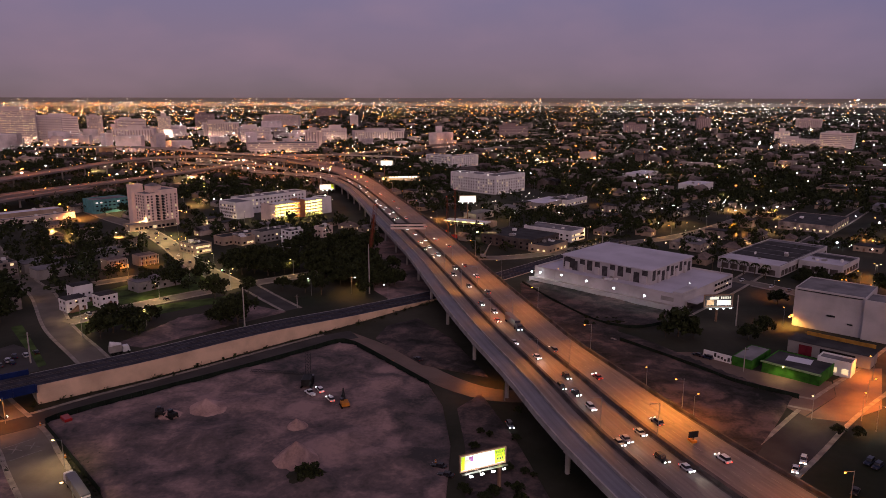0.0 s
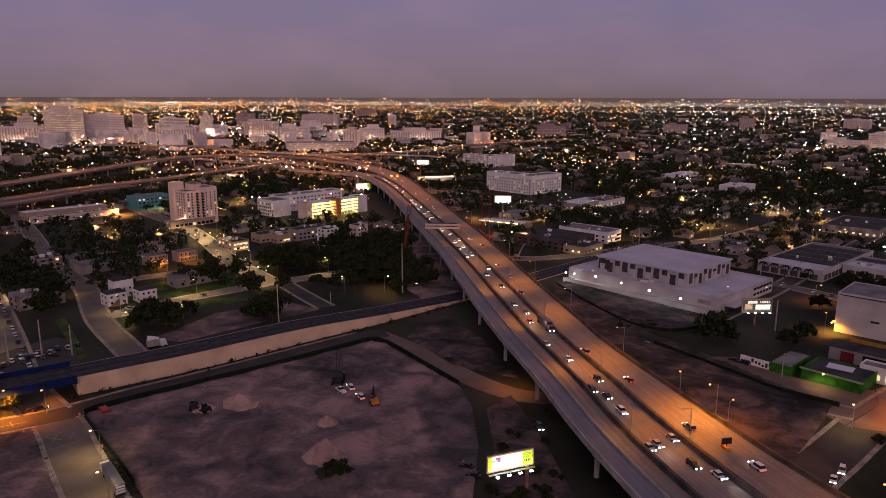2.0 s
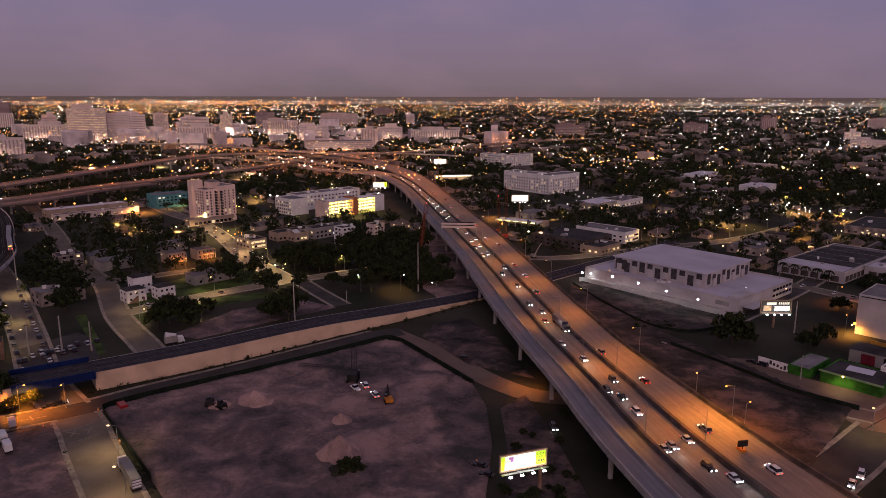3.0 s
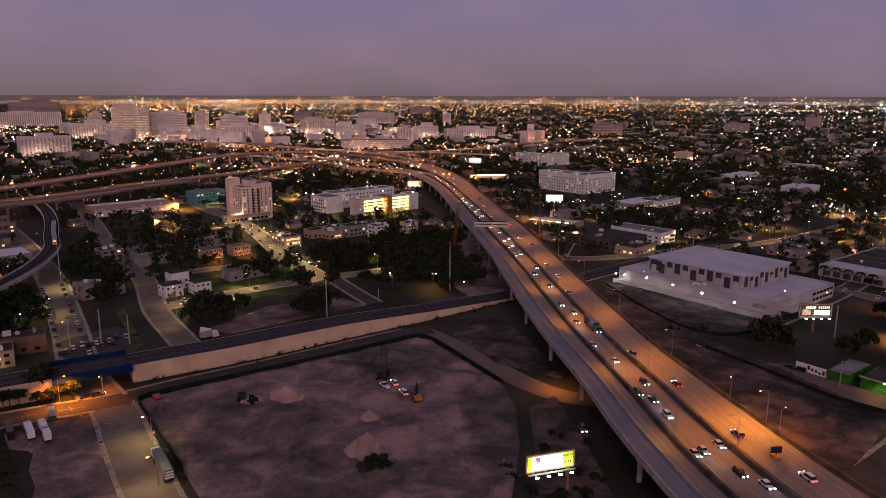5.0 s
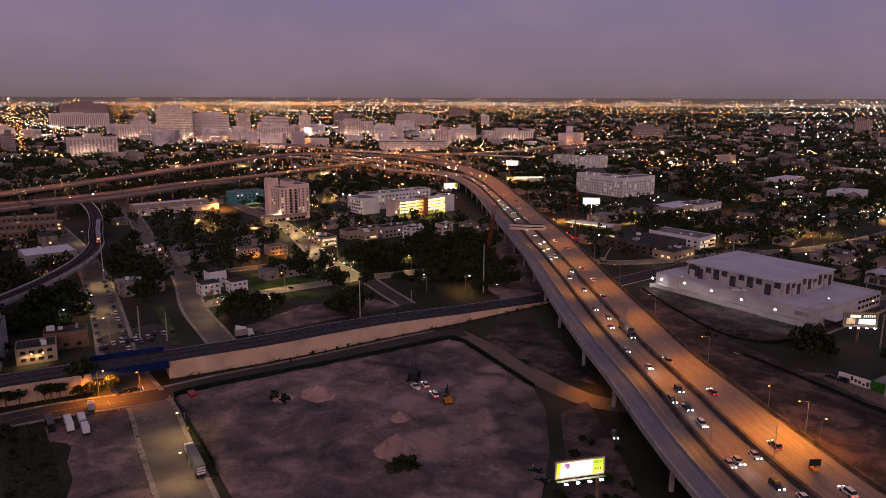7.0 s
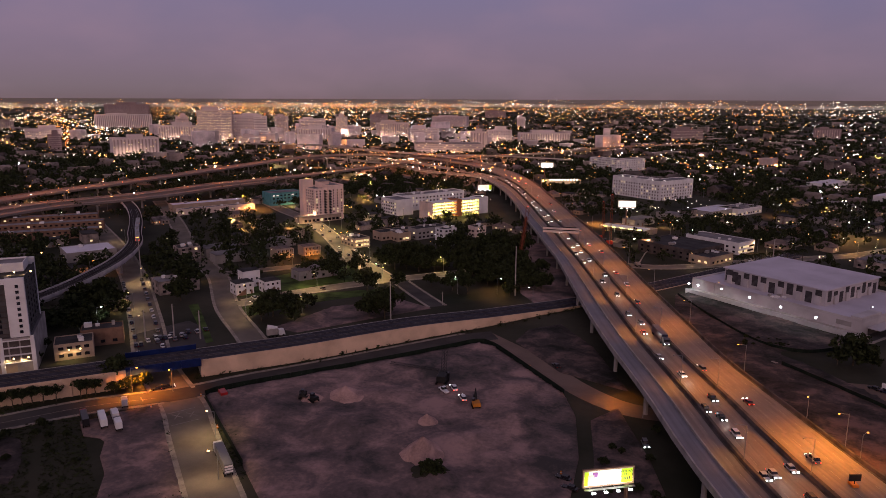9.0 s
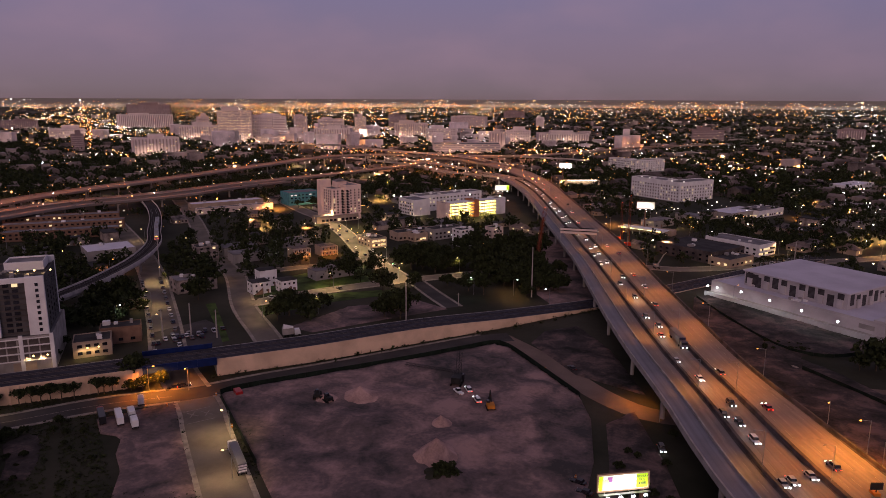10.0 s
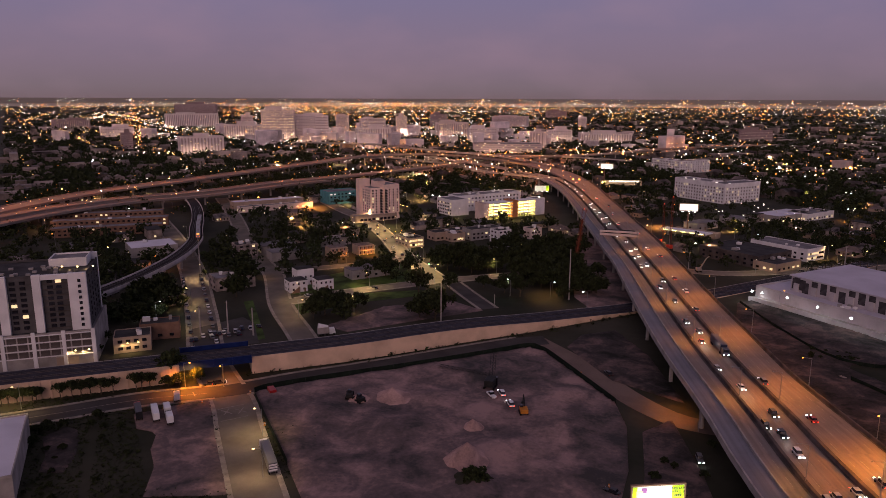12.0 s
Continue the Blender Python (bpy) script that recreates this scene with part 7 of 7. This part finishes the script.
n_l = 0
for y in (100, 150, 205, 258, 312, 366, 420, 474, 530, 590, 650, 715, 785, 835):
    p, h = on_deck(y, 1.012)
    m = xf(p.x, p.y, DECK - 0.5, h + 90)
    if n_l:
        copy_thing(L_HW, m)
    else:
        L_HW.matrix_basis = m
    n_l += 1
    q = m @ Vector((0, 5.0, 13.5))
    lamp_light("highway_lamp_light", q.x, q.y, q.z, 32000 if y == 205 else 11000 if y < 300 else 8500 if y < 480 else 4500, (1.0, 0.31, 0.022), 160)
for y in (128, 186, 240, 296, 350, 404, 458, 512, 575, 640, 700, 760, 830):  # twin lamps on the median wall
    p, h = on_deck(y, B2)
    if y == 128:
        L_CUT.matrix_basis = xf(p.x, p.y, DECK, h + 90)
    else:
        copy_thing(L_CUT, xf(p.x, p.y, DECK, h + 90))
    q = on_deck(y, B2 - 0.12)[0]
    lamp_light("highway_lamp_light", q.x, q.y, DECK + 11.5, 3800 if y > 480 else 7500 if y > 230 else 3600, (1.0, 0.31, 0.022), 140)
for y in (382, 343, 292, 240, 190):  # lamps on the first barrier, each with a small pool
    p, h = on_deck(y, B1)
    copy_thing(L_CUT, xf(p.x, p.y, DECK, h + 90))
    q = on_deck(y, 0.245)[0]
    lamp_light("highway_lamp_light", q.x, q.y, DECK + 6.5, 1300, (1.0, 0.4, 0.04), 120)
for k in range(len(hwc) - 14, len(hwc) - 1, 6):
    lamp_light("freeway_lamp_light", hwc[k].x, hwc[k].y, 38, 34000, (1.0, 0.26, 0.035), 155)
# freeway lamps in the distance
for pts, step in ((FREEWAYS[0], 5), (FREEWAYS[1], 5), (FREEWAYS[3], 4)):
    for i in range(3, len(pts) - 1, step):
        street_lamp(pts[i].x + 9, pts[i].y, SODIUM, rng.uniform(0, 360), 0, 9.5)
        lamp_light("freeway_lamp_light", pts[i].x, pts[i].y, 36, 20000, (1.0, 0.24, 0.03), 150)
for x, y, c, w in ((-157.5, 212.0, SODIUM, 40000), (-143.5, 215.8, SODIUM, 3500), (-197, 177, WARM, 4500), (-292, 355, SODIUM, 5000), (139.2, 218.6, SODIUM, 12000), (123.1, 219.5, WARM, 3500), (83, 218, SODIUM, 2000), (75, 245, SODIUM, 700), (148.9, 232.3, SODIUM, 16000), (162.8, 252.4, SODIUM, 14000), (139.6, 211.0, COOL, 1500), (159.0, 316.5, SODIUM, 5000), (218, 372, SODIUM, 4000), (229, 365, SODIUM, 4000),
                   (185, 275, SODIUM, 9000), (215.4, 368.0, SODIUM, 9000), (236.2, 388.0, SODIUM, 30000), (225.8, 359.7, SODIUM, 20000), (255.6, 407.2, SODIUM, 16000), (178.5, 369.7, SODIUM, 6000), (-119, 384, WARM, 3500), (-222, 274, COOL, 2500), (-225, 437, COOL, 1500), (-71, 370, COOL, 900), (-150, 362, WARM, 8000), (-121, 391, WARM, 9000), (-90, 416, WARM, 6000), (-176, 330, WARM, 4000), (-109, 187, WARM, 4200), (-95, 165, WARM, 3200), (-250, 345, WARM, 8000), (-196, 266, WARM, 2500), (-222, 300, WARM, 4500), (-160, 300, WARM, 4000), (-140, 583, WARM, 9000), (-112, 618, WARM, 9000), (-170, 600, WARM, 6000),
                   (22, 234, SODIUM, 0), (-138, 316, WARM, 5000), (-340, 450, WARM, 3500), (-400, 560, SODIUM, 4000), (110, 500, WARM, 3000), (90, 478, WARM, 3000), (190, 545, WARM, 4000), (60, 470, WARM, 2500), (440, 755, SODIUM, 12000), (150, 560, WARM, 2000)):
    street_lamp(x, y, c, rng.uniform(0, 360), w)
for x, y in ((-190, 870), (-260, 910), (-230, 1010), (-330, 1000), (-200, 1150), (-300, 1220), (-400, 1270), (-346, 1369), (-470, 1400), (-560, 1440), (-652, 1530), (-700, 1370), (-600, 1270), (-520, 1180), (-760, 1500)):
    street_lamp(x, y, SODIUM, rng.uniform(0, 360), 0)
    lamp_light("freeway_lamp_light", x, y, 26, 42000, (1.0, 0.34, 0.07), 160)
lamp_light("underpass_lamp_light", 14, 246, 5.5, 3800, (1.0, 0.3, 0.03), 170)
for k in range(8):
    f = k / 8
    street_lamp(-132 - f * 130 + (5 if k % 2 else -6), 410 + f * 180, WARM, 40, 19000)
for x, y in LAMP_SPOTS[:150]:
    if not inside(x, y, LOT) and not (-40 < x < 40 and y < 340) and not any((Vector((x, y)) - c).length < 26 for c in hwc):
        c = rng.choice((SODIUM, WARM, WARM, COOL))
        street_lamp(x, y, c, rng.uniform(0, 360), 0)
for k, (x, y) in enumerate(LAMP_SPOTS):
    if k % 2 == 0 and math.hypot(x, y) < 900 and not (-40 < x < 40 and y < 340) and not (40 < x < 200 and 290 < y < 430):
        lamp_light("street_lamp_light", x, y, 9, 9000, WARM if k % 4 else (1.0, 0.5, 0.16))


for x, y in ((-205, 540), (-190, 566), (-268, 545), (-238, 528), (-180, 600)):
    street_lamp(x, y, WARM, 40, 14000)
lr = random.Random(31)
for k in range(130):  # added fill lamps, without fittings, that brighten the nearer house walls
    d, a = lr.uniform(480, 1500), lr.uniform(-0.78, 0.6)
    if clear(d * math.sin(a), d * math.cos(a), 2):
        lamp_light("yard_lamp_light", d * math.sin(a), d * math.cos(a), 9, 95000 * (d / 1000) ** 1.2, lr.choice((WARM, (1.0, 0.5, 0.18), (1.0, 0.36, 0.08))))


# wall lamps on buildings
def wall_lamp(x, y, z, color, mat, power, size=0.7):
    t = thing("wall_lamp", "bright wall lamp on the building", "lamp", xf(x, y, z))
    bm = bmesh.new()
    bmesh.ops.create_icosphere(bm, subdivisions=1, radius=size * 0.6)
    part("lens", bm, mat, t)
    lump(t, "bracket", 0, 0.3, -0.1, 0.2, 0.6, 0.2, "steel")
    if power:
        lamp_light("wall_lamp_light", x - 1.3, y - 1.6, z - 0.2, power, color, 165, 0.3)


for x, y, z in ((53, 402, 6), (58, 403.5, 5), (68, 389, 7.2), (79.5, 375.5, 7.2), (91, 361, 7.2), (103, 346.5, 7.2)):
    wall_lamp(x - 1.2, y - 1.2, z, COOL, "lit_cool", 900, 1.1)
for x, y, z, w in ((-211.9, 216.5, 6.3, 1500), (-207.9, 219.4, 6.3, 1500), (-202.9, 234.6, 4.2, 700), (-199.7, 237.2, 4.2, 700), (-166, 469, 5, 500), (-160, 475, 5, 500), (-138, 500, 3.5, 1200), (-174, 480, 6, 500), (-206, 500, 6, 900), (-198, 508, 6, 900), (130, 256, 4.5, 1500), (163.4, 320.6, 4.2, 1400), (155, 375, 6, 300)):
    wall_lamp(x, y - 0.6, z, WARM, "lit_warm", w)
wall_lamp(164.2, 319.6, 5, (1.0, 0.45, 0.05), "lit_sodium", 7000, 1.1)
for x, y, z in ((20, 822, 20.6), (28, 812, 20.6), (50, 786, 20.6), (62, 782, 20.6), (100, 808, 20.6), (-208, 640, 14.6), (-200, 636, 14.6), (-140, 665, 15), (-110, 660, 15), ):
    wall_lamp(x, y - 0.6, z, WARM, "lit_white", 0, 1.4)
for x, y, z in ((-214, 231, 37.2), (-219, 228, 37.2), (-225, 226, 37.2)):
    wall_lamp(x, y, z, WARM, "lit_warm", 500, 0.7)
tl = thing("traffic_light", "green traffic light on a mast", "traffic light", xf(-136, 408, 0))
bm = bmesh.new()
rod(bm, (0, 0, -0.2), (0, 0, 5.5), 0.12)
rod(bm, (0, 0, 5.4), (5, 1, 5.6), 0.08)
part("mast", bm, "dark_steel", tl)
lump(tl, "signal_head", 5, 1, 4.6, 0.5, 0.5, 1.2, "dark_steel")
lump(tl, "green_lens", 5, 0.7, 4.5, 0.6, 0.3, 0.6, "lit_green")

# ---- the lights of the far town, past counting ----
def light_field(name, label, color, strength, spots):
    m = lamp_material(name, color, strength)
    m.cycles.emission_sampling = "NONE"
    n, l = m.node_tree.nodes, m.node_tree.links
    each = n.new("ShaderNodeMapRange")  # no two lamps equally bright
    each.inputs["To Min"].default_value, each.inputs["To Max"].default_value = strength * 0.25, strength * 1.75
    l.new(n.new("ShaderNodeNewGeometry").outputs["Random Per Island"], each.inputs[0])
    l.new(each.outputs[0], n["Principled BSDF"].inputs["Emission Strength"])
    V, Fc = [], []
    for x, y, z, s in spots:
        p, k = far(x, y, z)
        r = s * math.hypot(x, y) * k / 1263.0
        i = len(V)
        V.extend(p + Vector(o) * r for o in ((1, 0, 0), (-1, 0, 0), (0, 1, 0), (0, -1, 0), (0, 0, 0.8), (0, 0, -0.8)))
        for a in (0, 1):
            for b in (2, 3):
                for c in (4, 5):
                    Fc.append((i + a, i + b, i + c))
    me = bpy.data.meshes.new(name)
    me.from_pydata(V, [], Fc)
    me.materials.append(m)
    tagged(new(name, me), label, "lights", kind="stuff")


r = random.Random(5)
fields = {"orange": [], "amber": [], "white": [], "cool": [], "green": []}


def scatter(x, y, z, hue=None):
    c = hue or r.choices(("orange", "amber", "white", "cool", "green"), (4, 4.5, 4.5, 2.4, 0.15))[0]
    if x > y * 0.22 and c in ("orange", "amber") and r.random() < 0.5:
        c = r.choice(("white", "white", "cool"))
    d = math.hypot(x, y)
    size = 0.26 + min(0.7, r.expovariate(5.0)) + (r.uniform(0.4, 1.3) if r.random() < 0.07 else 0)
    fields[c].append((x, y, z, size * float(np.interp(d, (700, 1500, 3000, 7000), (1.25, 1.05, 0.85, 0.7)))))


def row_of_lamps(x, y, g, gap, n, hue, off=4.0):
    for j in range(n):
        scatter(x + math.cos(g) * gap * j + r.uniform(-off, off), y + math.sin(g) * gap * j + r.uniform(-off, off), 9, hue)


for k in range(2000):  # single lamps
    d, a = 950 * (50 ** (r.random() ** 0.75)), r.uniform(-0.88, 0.75)
    if a < 0.05 or r.random() < 0.6:
        scatter(d * math.sin(a), d * math.cos(a), r.uniform(4, 14))
for k in range(330):  # lit streets in the grid
    d, a = 900 * (35 ** r.random()), r.uniform(-0.85, 0.72)
    hue = r.choices(("orange", "amber", "white", "cool"), (5, 4, 2, 1))[0]
    g = radians(GRID + r.choice((0, 90))) if d < 3500 else -a + r.gauss(0, 0.12)
    row_of_lamps(d * math.sin(a), d * math.cos(a), g, 38 + d * 0.012, r.randint(6, 20), hue)
for k in range(300):  # lit yards, malls and crossings in tight bunches
    d, a = 900 * (26 ** r.random()), r.uniform(-0.85, 0.72)
    hue, w = r.choices(("orange", "amber", "white", "cool"), (2, 3, 5, 2))[0], r.uniform(20, 60) + d * 0.02
    for j in range(r.randint(4, 12)):
        scatter(d * math.sin(a) + r.gauss(0, w), d * math.cos(a) + r.gauss(0, w), 8, hue)
for k in range(2700):  # the densest glow, low on the skyline
    d, a = 4500 * (9 ** r.random()), r.gauss(-0.08, 0.4)
    scatter(d * math.sin(a), d * math.cos(a), 12, r.choice(("orange", "orange", "amber", "white")))
for k in range(170):  # the bright western quarter
    d, a = 1900 * (8 ** r.random()), r.uniform(-1.0, -0.38)
    row_of_lamps(d * math.sin(a), d * math.cos(a), -a + r.gauss(0, 0.2), 30 + d * 0.01, 12, r.choice(("amber", "amber", "white", "orange")), 12)
for hue, n, line in (  # lit roads that stand out in the western town
        ("white", 34, [(-2707, 2809), (-2939, 3217), (-2138, 2483), (-1710, 2113), (-1420, 1836)]),
        ("amber", 26, [(-2369, 2084), (-3018, 2781), (-4269, 4125), (-7638, 7832)]),
        ("orange", 44, [(-6666, 7598), (-2387, 2739), (-1418, 1643), (-954, 1106)]),
        ("amber", 12, [(-958, 1154), (-873, 1089), (-727, 938), (-628, 820)]),
        ("orange", 14, [(-3135, 3569), (-1751, 2007), (-1205, 1395), (-933, 1088)]),
        ("amber", 40, [(-3236, 3379), (-3062, 3314), (-2741, 3077), (-2282, 2678), (-1787, 2193), (-1425, 1796)]),
        ("orange", 22, [(-2177, 2286), (-2017, 2223), (-1746, 2009), (-1404, 1734)]),
        ("white", 20, [(-2454, 2516), (-2679, 2822), (-3390, 3672), (-4711, 5206)]),
        ):
    line = [Vector(q) for q in line]
    for k in range(n):
        f = (k + r.uniform(-0.3, 0.3)) / n * (len(line) - 1)
        i = max(0, min(int(f), len(line) - 2))
        q = line[i].lerp(line[i + 1], f - i)
        w = q.length * 0.0022
        scatter(q.x + r.gauss(0, w), q.y + r.gauss(0, w), 9, hue)
        scatter(q.x + r.gauss(0, w), q.y + r.gauss(0, w), 9, r.choice((hue, "amber", "white")))
for k in range(520):  # the hospital district
    x, y = r.gauss(-760, 300), r.gauss(1750, 260)
    scatter(x, y, r.uniform(5, 30), r.choice(("white", "amber", "white", "cool", "orange")))
for line, hue, gap in ((FREEWAYS[3], "white", 2), (FREEWAYS[3], "orange", 3), (FREEWAYS[0], "orange", 3), (FREEWAYS[4], "orange", 2)):  # lamps in file on the ramps
    for q in line[::gap]:
        scatter(q.x + r.uniform(-3, 3), q.y + r.uniform(-3, 3), r.uniform(12, 18), hue)
for k in range(420):  # the interchange
    q = r.choice(FREEWAYS[0] + FREEWAYS[1] + FREEWAYS[3] + FREEWAYS[4])
    scatter(q.x + r.uniform(-12, 12), q.y + r.uniform(-12, 12), r.choice((11, 11.5, 19)), r.choice(("orange", "amber", "white")))
for k in range(330):  # lit yards and houses nearer by
    d, a = 470 * (3.4 ** r.random()), r.uniform(-0.75, 0.62)
    x, y = d * math.sin(a), d * math.cos(a)
    if clear(x, y, 2):
        hue = r.choices(("orange", "amber", "white", "cool"), (2, 3, 4, 2))[0]
        for j in range(r.choice((1, 1, 2, 3, 5, 8))):
            scatter(x + r.gauss(0, 9), y + r.gauss(0, 9), r.uniform(2.5, 7), hue)
light_field("orange_city_lights", "countless orange lamps of the far town", (1.0, 0.27, 0.05), 8, fields["orange"])
light_field("amber_city_lights", "countless amber lamps of the far town", (1.0, 0.42, 0.11), 9.5, fields["amber"])
light_field("white_city_lights", "countless white lamps of the far town", (1.0, 0.8, 0.62), 11, fields["white"])
light_field("cool_city_lights", "countless cool white lamps of the far town", (0.85, 0.95, 1.0), 10, fields["cool"])
light_field("green_city_lights", "scattered green lamps of the far town", (0.3, 1.0, 0.35), 6, fields["green"])
